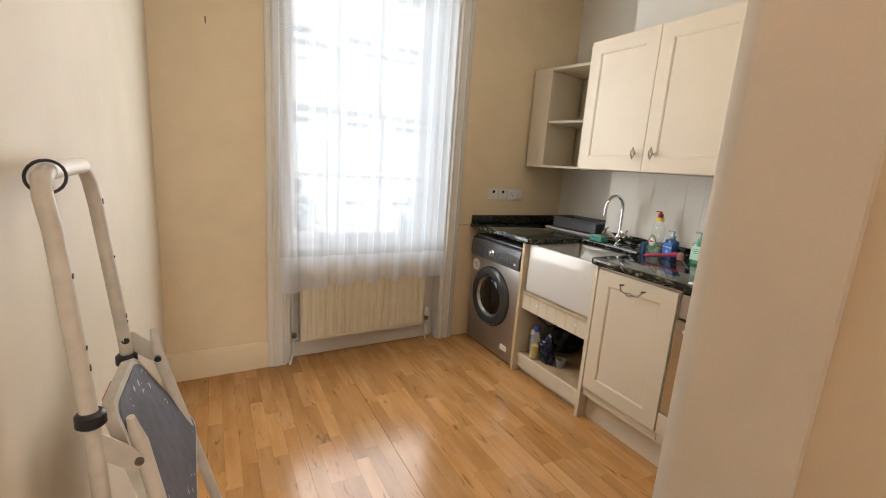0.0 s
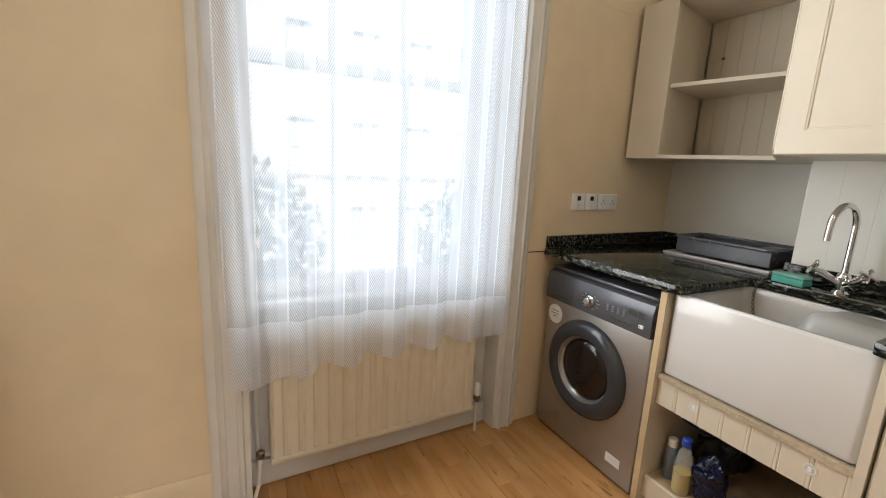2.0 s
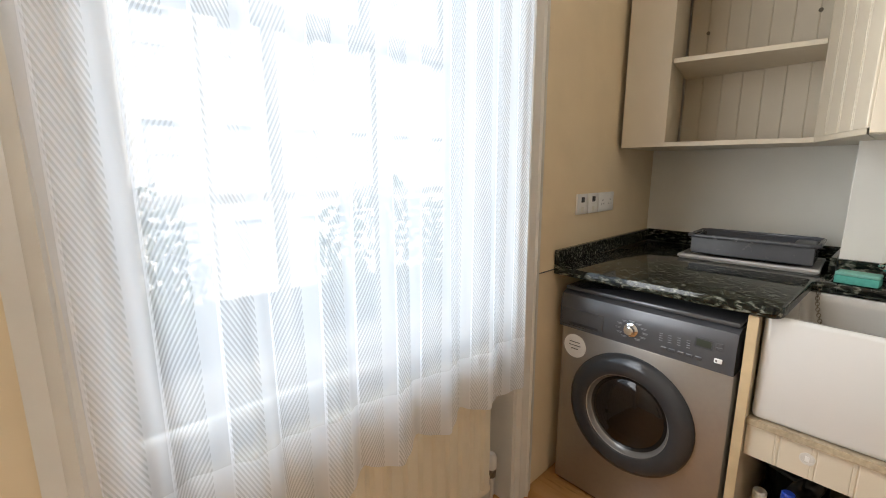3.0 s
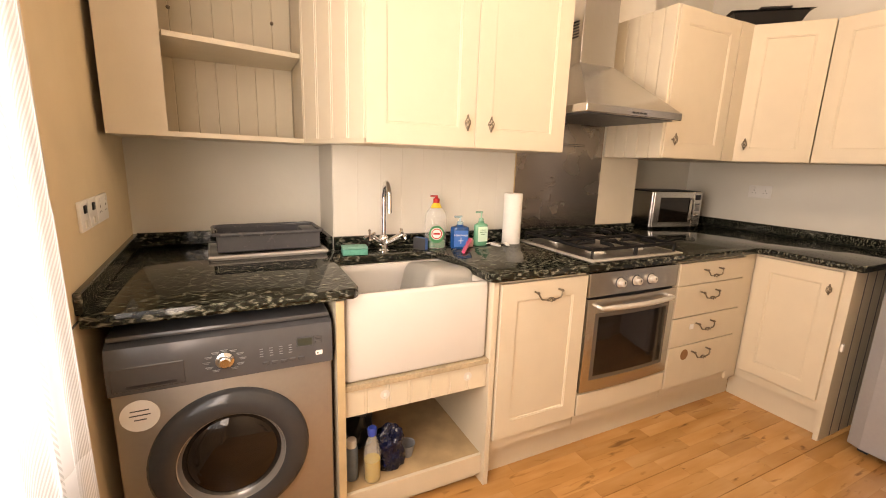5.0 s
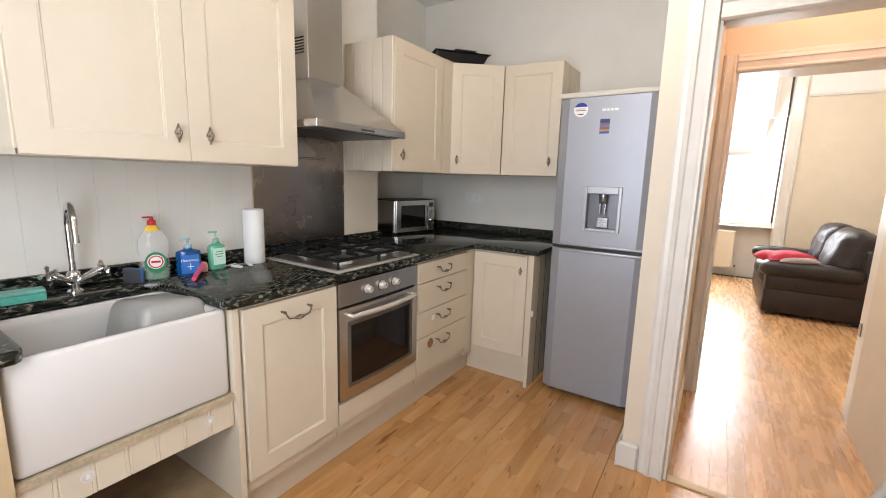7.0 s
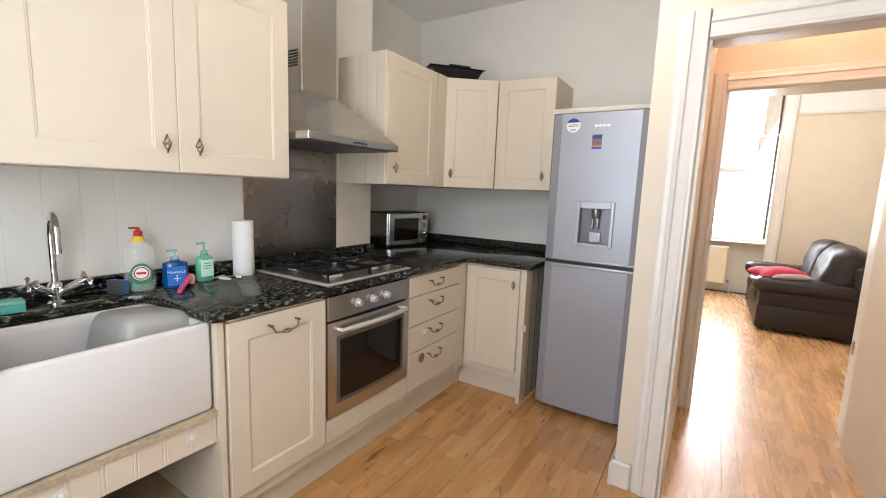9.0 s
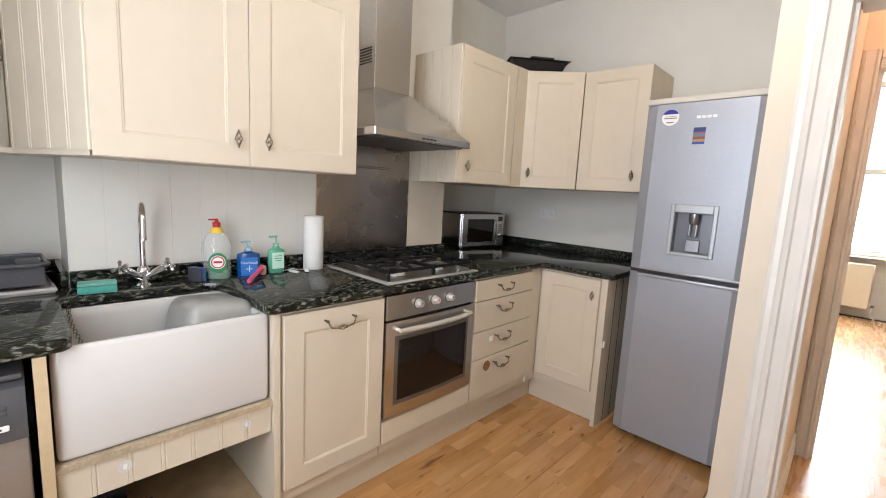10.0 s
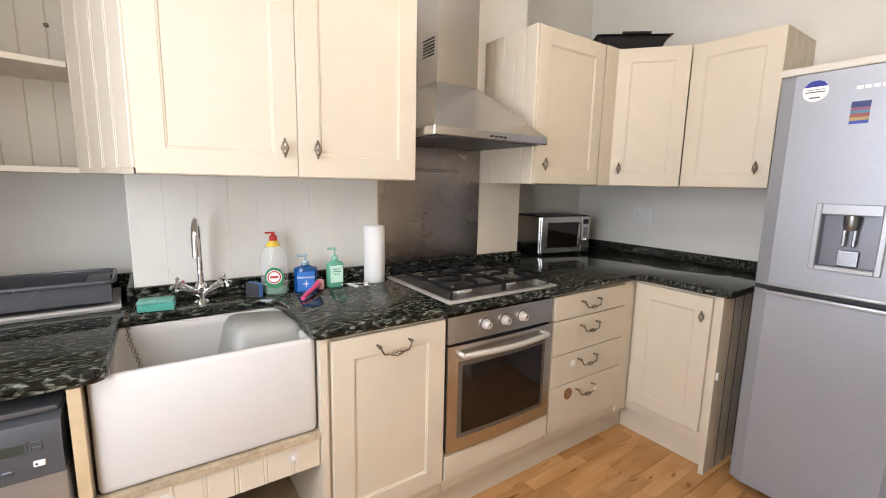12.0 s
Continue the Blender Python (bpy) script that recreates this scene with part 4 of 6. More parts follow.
shelf = thing("open_shelf_unit", "ivory open shelf unit with one middle shelf beside the wall cabinet", "shelf unit", (2.3, 2.5, U0))
# plan of the front: wall end, edge of the stile, far edge of the opening, corner of the wall cabinet
QA, QS, QE, QC = (2.280, 2.872), (2.300, 2.695), (2.402, 2.218), (2.036, 2.060)


def upright(name, p, q, out, back, label=""):
    """A board standing between two points of the plan, from 'out' before their line to 'back' behind it."""
    p_, q_ = Vector((*p, 0)), Vector((*q, 0))
    d_ = (q_ - p_).normalized()
    n_ = Vector((d_.y, -d_.x, 0))
    pts_ = [p_ + n_ * out, q_ + n_ * out, q_ - n_ * back, p_ - n_ * back]
    return part(name, prism(bmesh.new(), [(v.x, v.y) for v in pts_], U0 + 0.018, U1 - 0.02, "z"), CABINET, shelf, label)


for nm, za, zb in (("bottom_board", U0, U0 + 0.018), ("top_board", U1 - 0.02, U1)):
    part(nm, prism(bmesh.new(), [QA, QS, QE, QC, (2.40, 2.058), (BREAST - 0.001, 2.103), (EAST - 0.003, 2.103), (EAST - 0.003, 2.912)], za, zb, "z"), CABINET, shelf)
part("middle_shelf", prism(bmesh.new(), [(2.312, 2.690), (2.412, 2.224), (EAST - 0.03, 2.224), (EAST - 0.03, 2.78)], 1.755, 1.773, "z"), CABINET, shelf)
upright("stile", QA, QS, 0.0, 0.018)
NP = 4
for i in range(NP):
    pa, pb = [Vector(QE).lerp(Vector(QC), (i + k) / NP) for k in (0, 1)]
    d_ = (pb - pa).normalized()
    n_ = Vector((d_.y, -d_.x))
    n_ = n_ if n_.y > 0 else -n_
    w = (pb - pa).length
    sec = [(0.0, -0.010), (0.0, 0.0), (0.0025, 0.003), (0.010, 0.003), (0.0125, 0.0008), (0.015, 0.003), (w - 0.0025, 0.003), (w, 0.0), (w, -0.010)]
    part("board", prism(bmesh.new(), [tuple(pa + d_ * u_ + n_ * v_) for u_, v_ in sec], U0 + 0.018, U1 - 0.02, "z"), CABINET, shelf, "", 15)
part("side_panel", prism(bmesh.new(), [(2.302, 2.697), (2.308, 2.712), (EAST - 0.03, 2.81), (EAST - 0.03, 2.79)], U0 + 0.018, U1 - 0.02, "z"), CABINET, shelf)
part("side_panel", bb(2.412, EAST - 0.03, 2.205, 2.220, U0 + 0.018, U1 - 0.02), CABINET, shelf)
for i in range(7):
    ya = 2.221 + i * 0.080
    part("back_board", bb(EAST - 0.028, EAST - 0.018, ya, ya + 0.080, U0 + 0.018, U1 - 0.02, 0.003), CABINET, shelf)
for yy in (2.30, 2.70):
    part("screw", lathe(bmesh.new(), [(0.008, 0), (0.008, -0.006), (0.003, -0.010)], (EAST - 0.0285, yy, 1.95), 10, "x"), PEWTER, shelf, "dark screw head")

cab = thing("wall_cabinet", "ivory single-door wall cabinet with boarded side beside the hood", "kitchen cabinet", (2.2, 0.2, U0))
part("body", bb(2.052, BREAST - 0.001, -0.055, 0.455, U0, U1), CABINET, cab)
d = part("door", turned(shaker(0.500, U1 - U0 - 0.004), (2.051, 0.452, U0 + 0.002), (0, -1, 0), WX), CABINET, cab)
cage_knob(d, (2.031, 0.396, 1.515), WX, 0.040)
for i in range(5):
    xa = 2.035 + i * 0.0765
    b = prism(bmesh.new(), [(xa + 0.0015, 0.4555), (xa + 0.0015, 0.464), (xa + 0.005, 0.469), (xa + 0.0715, 0.469), (xa + 0.0750, 0.464), (xa + 0.0750, 0.4555)], U0, U1, "z")
    part("board", b, CABINET, cab, "", 15)
part("corner_post", bb(2.033, 2.05, -0.165, -0.057, U0, U1), CABINET, cab)
cab = thing("corner_wall_cabinet", "ivory corner wall cabinet with one diagonal framed door", "kitchen cabinet", (2.2, -0.4, U0))
P0, P1 = Vector((2.040, -0.170, 0)), Vector((1.757, -0.402, 0))
part("body", prism(bmesh.new(), [(2.06, -0.168), (1.775, -0.405), (1.765, SOUTH + 0.003), (EAST - 0.003, SOUTH + 0.003), (EAST - 0.003, -0.06), (2.06, -0.06)], U0, U1, "z"), CABINET, cab)
dd = (P1 - P0).normalized()
nn = Vector((dd.y, -dd.x, 0))
nn = nn if nn.x < 0 else -nn
d = part("door", turned(shaker((P1 - P0).length - 0.001, U1 - U0 - 0.004, 0.07), (P0.x - nn.x * 0.012, P0.y - nn.y * 0.012, U0 + 0.002), dd, nn), CABINET, cab)
kp = P0 + dd * 0.045 + nn * 0.008
cage_knob(d, (kp.x, kp.y, 1.515), nn, 0.040)
cab = thing("wall_cabinet", "ivory single-door wall cabinet with boarded side above the fridge end", "kitchen cabinet", (1.55, -0.6, U0))
part("body", bb(1.362, 1.755, SOUTH + 0.003, -0.455, U0, U1), CABINET, cab)
P0, P1 = Vector((1.7535, -0.406, 0)), Vector((1.352, -0.436, 0))
dd = (P1 - P0).normalized()
nn = Vector((-dd.y * -1, dd.x * -1, 0))
nn = nn if nn.y > 0 else -nn
d = part("door", turned(shaker((P1 - P0).length, U1 - U0 - 0.004, 0.07), (P0.x - nn.x * 0.02, P0.y - nn.y * 0.02, U0 + 0.002), dd, nn), CABINET, cab)
cage_knob(d, (1.405, -0.434, 1.515), (0, 1, 0), 0.040)
for i in range(4):
    ya = SOUTH + 0.004 + i * 0.09
    part("board", bb(1.3535, 1.3618, ya + 0.0015, ya + 0.0885, U0, U1, 0.003), CABINET, cab)

# ---- hood ----
hood = thing("cooker_hood", "brushed steel chimney cooker hood over the hob", "cooker hood", (2.2, 0.79, 1.6))
hx0, hx1, hy0, hy1, hz = 1.925, BREAST - 0.002, 0.485, 1.112, 1.592
part("canopy_rim", bb(hx0, hx1, hy0, hy1, hz + 0.004, hz + 0.040, 0.003), STEEL, hood)
bm = bmesh.new()
cx0, cy0, cy1, cz = 2.195, 0.695, 0.925, 1.862
lo = [(hx0 + 0.004, hy0 + 0.004), (hx1, hy0 + 0.004), (hx1, hy1 - 0.004), (hx0 + 0.004, hy1 - 0.004)]
hi = [(cx0 - 0.004, cy0 - 0.004), (hx1, cy0 - 0.004), (hx1, cy1 + 0.004), (cx0 - 0.004, cy1 + 0.004)]
v1 = [bm.verts.new((p[0], p[1], hz + 0.040)) for p in lo]
v2 = [bm.verts.new((p[0], p[1], cz)) for p in hi]
for i in range(4):
    bm.faces.new((v1[i], v1[(i + 1) % 4], v2[(i + 1) % 4], v2[i]))
bm.faces.new(v2)
bm.faces.new(v1[::-1])
part("canopy", bm, STEEL, hood)
part("chimney", bb(cx0, hx1, cy0, cy1, cz, 2.80, 0.002), STEEL, hood)
part("filter", bb(hx0 + 0.03, hx1 - 0.03, hy0 + 0.03, hy1 - 0.03, hz, hz + 0.004), DARKGREY, hood, "dark grey filter underside")
for i in range(6):
    part("slot", bb(cx0 + 0.03, cx0 + 0.13, cy1 - 0.0005, cy1 + 0.0012, 1.985 + i * 0.014, 1.992 + i * 0.014), BLACK, hood, "black vent slot")
b = bmesh.new()
for i in range(4):
    box(b, hx0 - 0.0015, hx0 + 0.001, 0.74 + i * 0.025, 0.757 + i * 0.025, hz + 0.014, hz + 0.022)
part("button", b, BLACK, hood, "row of small dark buttons")
tagged(mesh_ob("wall_pipe", tube(bmesh.new(), [(BREAST - 0.006, 0.60, 2.30), (BREAST - 0.012, 0.56, 2.26), (BREAST - 0.01, 0.53, 2.18), (BREAST - 0.01, 0.53, 1.66)], 0.006, 6), CREAM, 40), "painted cable clipped to the chimney breast", "cable")

# ---- hob ----
hob = thing("gas_hob", "four-burner gas hob with steel tray and black iron supports", "hob", (2.1, 0.81, TOP))
SATIN = mat("satin_hob_steel", (0.66, 0.63, 0.58), 0.34, 0.55, noise_scale=120, amount=0.06)
part("tray", bb(1.812, 2.360, 0.487, 1.102, TOP, TOP + 0.009, 0.004, 2), SATIN, hob)
# well coloured darker than the tray, for the dark that its steel reflects
part("well", bb(1.834, 2.340, 0.510, 1.080, TOP + 0.0092, TOP + 0.0102), mat("dark_reflection_steel", (0.26, 0.235, 0.21), 0.28, 0.7, noise_scale=14, amount=0.7), hob, "mottled steel hob well, dark reflections put into its colour")
for (bx, by), r_ in zip(((1.950, 0.665), (1.950, 0.945), (2.225, 0.665), (2.225, 0.945)), (0.030, 0.042, 0.052, 0.036)):
    part("burner", lathe(bmesh.new(), [(r_ * 1.15, 0), (r_ * 1.15, 0.006), (r_, 0.012), (r_, 0.018)], (bx, by, TOP + 0.009), 24), SATIN, hob, "steel burner ring")
    part("burner_cap", lathe(bmesh.new(), [(r_ * 0.85, 0), (r_ * 0.88, 0.004), (r_ * 0.7, 0.009)], (bx, by, TOP + 0.027), 24), BLACK, hob, "black enamel burner cap")
for ya, yb in ((0.518, 0.788), (0.800, 1.072)):
    b = bmesh.new()
    xa, xb, zt = 1.845, 2.335, TOP + 0.062
    tube(b, [(xa, ya, zt - 0.012), (xb, ya, zt - 0.012), (xb, yb, zt - 0.012), (xa, yb, zt - 0.012)], 0.0085, 6, close=True)
    for px, py in ((xa, ya), (xb, ya), (xb, yb), (xa, yb)):
        tube(b, [(px, py, zt - 0.012), (px, py, TOP + 0.009)], 0.006, 6)
    ym = (ya + yb) / 2
    for bx in (1.950, 2.225):
        tube(b, [(bx, ya, zt - 0.012), (bx, ya + 0.02, zt), (bx, ym - 0.022, zt)], 0.0085, 6)
        tube(b, [(bx, yb, zt - 0.012), (bx, yb - 0.02, zt), (bx, ym + 0.022, zt)], 0.0085, 6)
        tube(b, [(bx - 0.095, ym, zt - 0.006), (bx - 0.08, ym, zt), (bx - 0.022, ym, zt)], 0.0085, 6)
        tube(b, [(bx + 0.095, ym, zt - 0.006), (bx + 0.08, ym, zt), (bx + 0.022, ym, zt)], 0.0085, 6)
    tube(b, [((xa + xb) / 2, ya, zt - 0.012), ((xa + xb) / 2, yb, zt - 0.012)], 0.0085, 6)
    part("pan_support", b, IRON, hob, "black cast iron pan support")

# ---- oven ----
oven = thing("built_in_oven", "built-in brushed steel oven with dark glass door", "oven", (2.1, 0.81, 0.32))
part("body", bb(FE + 0.004, 2.39, 0.520, 1.108, 0.322, 0.902), DARKGREY, oven)
ctl = part("control_panel", bb(FE - 0.018, FE + 0.0035, 0.517, 1.111, 0.785, 0.900, 0.003), STEEL, oven)
for yy in (0.925, 0.819, 0.717):
    b = lathe(bmesh.new(), [(0.023, 0), (0.022, -0.006), (0.017, -0.008), (0.016, -0.026), (0.012, -0.030)], (FE - 0.018, yy, 0.842), 20, "x")
    kn = part("knob", b, SATIN, ctl, "pale steel control knob")
    part("pointer", bb(FE - 0.0492, FE - 0.0478, yy - 0.002, yy + 0.002, 0.842, 0.853), BLACK, kn, "dark pointer line")
    part("skirt", lathe(bmesh.new(), [(0.027, 0), (0.027, -0.0015)], (FE - 0.018, yy, 0.842), 20, "x"), DARKGREY, kn, "dark ring round the knob")


def bowed(za, zb, ya, yb, dx, thick=0.006, n_=12):
    b_ = bmesh.new()
    poly = []
    for i in range(n_ + 1):
        yy = ya + (yb - ya) * i / n_
        t = (yy - 0.517) / 0.594
        poly.append((FE - 0.020 - 0.014 * math.sin(math.pi * t) - dx, yy))
    poly += [(p[0] + thick, p[1]) for p in reversed(poly)]
    return prism(b_, poly, za, zb, "z")


dr = part("door", bowed(0.322, 0.778, 0.517, 1.111, 0.0, 0.018), STEEL, oven)
part("window", bowed(0.400, 0.690, 0.585, 1.043, 0.0015, 0.004), DARKGLASS, dr, "dark oven glass")
part("window_surround", bowed(0.380, 0.710, 0.565, 1.063, 0.0006, 0.004), mat("smoked_glass_edge", (0.16, 0.14, 0.12), 0.2, 0.5), dr, "smoked glass border")
b = bmesh.new()
hp = []
for i in range(9):
    t = i / 8
    yy = 0.575 + 0.478 * t
    hp.append((FE - 0.052 - 0.022 * math.sin(math.pi * t), yy, 0.742))
tube(b, hp, [0.008] + [0.012] * 7 + [0.008], 10)
for i in (0, 8):
    tube(b, [hp[i], (FE - 0.022, hp[i][1], 0.742)], 0.009, 8)
part("handle", b, SATIN, dr, "bowed satin steel bar handle")

# ---- washing machine ----
wm = thing("washing_machine", "silver front-loading washing machine with dark grey control panel", "washing machine", (2.1, 2.53, 0))
wy0, wy1, wx = 2.238, 2.838, 1.812
part("body", bb(wx, 2.40, wy0, wy1, 0.012, 0.703, 0.008, 2), WASHER, wm)
part("plinth", bb(wx + 0.015, 2.39, wy0 + 0.01, wy1 - 0.01, 0.0, 0.012), BLACK, wm)
bm = bmesh.new()
prism(bm, [(wx - 0.016, 0.705), (wx - 0.018, 0.79), (wx - 0.008, 0.838), (wx + 0.020, 0.850), (2.395, 0.850), (2.395, 0.705)], wy0, wy1, "y")
part("control_panel", bm, WASHERDARK, wm, "grey plastic control panel")
part("lid", bb(wx + 0.006, 2.40, wy0 + 0.003, wy1 - 0.003, 0.851, 0.868, 0.007, 2), WASHERDARK, wm, "grey plastic lid")
MARK = mat("mid_grey_print", (0.22, 0.23, 0.24), 0.5)
cp = [o for o in wm.children if o.name.startswith("control_panel")][0]
part("detergent_drawer", bb(wx - 0.0205, wx - 0.015, 2.655, 2.828, 0.716, 0.786, 0.003), WASHERDARK, cp, "grey detergent drawer front")
part("drawer_grip", bb(wx - 0.0212, wx - 0.0202, 2.675, 2.795, 0.722, 0.732, 0.0004), BLACK, cp, "dark grip slot")
part("dial", lathe(bmesh.new(), [(0.026, 0), (0.025, -0.006), (0.018, -0.009), (0.017, -0.024), (0.013, -0.027)], (wx - 0.017, 2.552, 0.765), 24, "x"), CHROME, cp, "silver programme dial")
for i in range(11):
    a_ = radians(-150 + 30 * i)
    yy, zz = 2.552 + 0.048 * math.sin(a_), 0.765 + 0.032 * math.cos(a_)
    part("marking", bb(wx - 0.0196, wx - 0.0175, yy - 0.010, yy + 0.010, zz - 0.0008, zz + 0.0008), MARK, cp, "pale unreadable programme marking")
    part("marking", bb(wx - 0.0196, wx - 0.0175, yy - 0.007, yy + 0.007, zz - 0.0046, zz - 0.0034), MARK, cp, "pale unreadable programme marking")
for k in range(4):
    for i in range(4):
        yy = 2.452 - k * 0.028
        part("marking", bb(wx - 0.0196, wx - 0.0172, yy - 0.005, yy + 0.005, 0.757 + i * 0.008, 0.7588 + i * 0.008), MARK, cp, "pale unreadable programme marking")
part("display", bb(wx - 0.0196, wx - 0.0172, 2.303, 2.345, 0.775, 0.797), mat("lcd_green_grey", (0.035, 0.042, 0.03), 0.3), cp, "small green-grey display")
for i in range(5):
    part("button", bb(wx - 0.0215, wx - 0.0160, 2.326 + i * 0.026, 2.346 + i * 0.026, 0.728, 0.739, 0.002), WASHERDARK, cp, "small grey button")
part("button", bb(wx - 0.0215, wx - 0.0165, 2.270, 2.292, 0.735, 0.750, 0.002), WHITE, cp, "white start button")
part("symbol", bb(wx - 0.0220, wx - 0.0214, 2.283, 2.288, 0.740, 0.745), BLACK, cp, "small dark symbol")
part("display_frame", bb(wx - 0.0190, wx - 0.0170, 2.298, 2.350, 0.770, 0.802, 0.001), DARKGREY, cp, "dark surround of the display")
for zz in (0.775, 0.789):
    part("button", bb(wx - 0.0205, wx - 0.0165, 2.272, 2.292, zz, zz + 0.011, 0.0015), WASHERDARK, cp, "small grey button")
dc = (wx, 2.548, 0.435)
prt = part("door", lathe(bmesh.new(), [(0.228, 0.0), (0.228, -0.010), (0.218, -0.026), (0.195, -0.036), (0.168, -0.036), (0.155, -0.028), (0.150, -0.012), (0.150, 0.0)], dc, 48, "x"), mat("glossy_dark_grey_plastic", (0.055, 0.057, 0.062), 0.16, 0.25, noise_scale=40, amount=0.1), wm, "dark grey ring door")
part("inner_rim", lathe(bmesh.new(), [(0.1545, 0.0), (0.1545, -0.024), (0.151, -0.022), (0.147, -0.010), (0.142, -0.004), (0.138, -0.001)], dc, 48, "x"), mat("pale_moulded_rim", (0.42, 0.41, 0.40), 0.22, 0.6), prt, "pale moulded inner rim")
part("bowl_glass", lathe(bmesh.new(), [(0.141, -0.0032), (0.135, -0.011), (0.113, -0.021), (0.07, -0.029), (0.035, -0.032), (0.001, -0.0325)], dc, 40, "x"), DARKGLASS, prt, "dark curved glass")
part("label", lathe(bmesh.new(), [(0.048, 0), (0.048, -0.0015)], (wx - 0.0005, 2.775, 0.628), 28, "x"), WHITE, wm, "round white paper label")
b = bmesh.new()
for i, w in enumerate((0.045, 0.05, 0.03)):
    box(b, wx - 0.0032, wx - 0.0018, 2.775 - w / 2, 2.775 + w / 2, 0.643 - i * 0.014, 0.646 - i * 0.014)
part("label_text", b, DARKGREY, wm, "unreadable label lines")
part("label", bb(wx - 0.002, wx + 0.0005, 2.30, 2.375, 0.085, 0.125), WHITE, wm, "small white rating label")

# ---- fridge freezer ----
fr = thing("fridge_freezer", "tall silver-grey fridge freezer with water dispenser", "fridge freezer", (1.0, -0.45, 0))
fx0, fx1, fy = 0.722, 1.272, -0.185
part("body", bb(fx0 + 0.003, fx1 - 0.003, SOUTH + 0.03, fy - 0.055, 0.03, 1.875, 0.004), FRIDGE, fr)
part("foot", bb(fx0 + 0.03, fx0 + 0.07, fy - 0.11, fy - 0.07, 0.0, 0.03), BLACK, fr)
part("foot", bb(fx1 - 0.07, fx1 - 0.03, fy - 0.11, fy - 0.07, 0.0, 0.03), BLACK, fr)
part("foot", bb(fx1 - 0.07, fx1 - 0.03, SOUTH + 0.06, SOUTH + 0.10, 0.0, 0.03), BLACK, fr)
part("top_cap", bb(fx0, fx1, SOUTH + 0.03, fy + 0.004, 1.872, 1.902, 0.006, 2), mat("cream_grey_plastic", (0.60, 0.57, 0.50), 0.4, noise_scale=20, amount=0.05), fr, "cream plastic top cap")


def fridge_door(za, zb):
    ch = 0.055
    poly = [(fx0, fy - 0.050), (fx0, fy - 0.025), (fx0 + 0.004, fy - 0.020), (fx0 + ch, fy), (fx1 - ch, fy), (fx1 - 0.004, fy - 0.020), (fx1, fy - 0.025), (fx1, fy - 0.050)]
    b_ = prism(bmesh.new(), poly, za, zb, "z")
    return b_


bm = bmesh.new()
dx0, dx1, dz0, dz1 = 0.876, 1.090, 1.097, 1.362
ch = 0.055
FL, FR = [(fx0, fy - 0.050), (fx0, fy - 0.025), (fx0 + 0.004, fy - 0.020), (fx0 + ch, fy)], [(fx1 - ch, fy), (fx1 - 0.004, fy - 0.020), (fx1, fy - 0.025), (fx1, fy - 0.050)]
prism(bm, FL + FR, dz1, 1.870, "z")
prism(bm, FL + FR, 0.998, dz0, "z")
prism(bm, FL + [(dx0, fy), (dx0, fy - 0.050)], dz0, dz1, "z")
prism(bm, [(dx1, fy)] + FR + [(dx1, fy - 0.050)], dz0, dz1, "z")
up = part("upper_door", bm, FRIDGE, fr, "", 5)
lw = part("lower_door", fridge_door(0.045, 0.978), FRIDGE, fr, "", 5)
part("grip_strip", bb(fx0 + 0.02, fx1 - 0.05, fy - 0.02, fy + 0.010, 0.960, 0.978, 0.004, 2), mat("pale_grip_plastic", (0.40, 0.41, 0.43), 0.34, 0.35), lw, "pale moulded grip")
part("grip_strip", bb(fx0 + 0.02, fx1 - 0.05, fy - 0.02, fy + 0.008, 0.998, 1.012, 0.004, 2), bpy.data.materials["pale_grip_plastic"], up, "pale moulded grip")
part("gap", bb(fx0 + 0.006, fx1 - 0.006, fy - 0.048, fy - 0.012, 0.979, 0.997), BLACK, fr, "dark gap between the doors")
b = bmesh.new()
for a in ((dx0, dx0 + 0.020, dz0, dz1), (dx1 - 0.020, dx1, dz0, dz1), (dx0 + 0.020, dx1 - 0.020, dz1 - 0.042, dz1), (dx0 + 0.020, dx1 - 0.020, dz0, dz0 + 0.018)):
    box(b, a[0], a[1], fy - 0.004, fy + 0.010, a[2], a[3], 0.003)
dsp = part("dispenser", b, bpy.data.materials["pale_grip_plastic"], up, "silver dispenser frame")
b = bmesh.new()
box(b, dx0 + 0.001, dx1 - 0.001, fy - 0.048, fy - 0.044, dz0 + 0.001, dz1 - 0.001)
box(b, dx0 + 0.001, dx0 + 0.02, fy - 0.044, fy - 0.006, dz0 + 0.001, dz1 - 0.001)
box(b, dx1 - 0.02, dx1 - 0.001, fy - 0.044, fy - 0.006, dz0 + 0.001, dz1 - 0.001)
box(b, dx0 + 0.02, dx1 - 0.02, fy - 0.044, fy - 0.005, dz0 + 0.001, dz0 + 0.018)
box(b, dx0 + 0.02, dx1 - 0.02, fy - 0.044, fy - 0.006, dz1 - 0.042, dz1 - 0.001)
part("dispenser_recess", b, mat("grey_steel_plastic", (0.15, 0.15, 0.165), 0.3, 0.5), up, "dark grey dispenser recess")
b = bmesh.new()
lathe(b, [(0.020, 0), (0.026, 0.02), (0.026, 0.055)], (0.983, fy - 0.022, dz1 - 0.100), 18)
for xx in (0.968, 0.998):
    box(b, xx - 0.006, xx + 0.006, fy - 0.026, fy - 0.012, dz1 - 0.165, dz1 - 0.095, 0.003)
box(b, 0.950, 1.016, fy - 0.042, fy - 0.034, dz0 + 0.02, dz0 + 0.085, 0.003)
part("dispenser_lever", b, mat("lever_steel", (0.34, 0.34, 0.36), 0.25, 0.9), up, "silver dispenser lever")
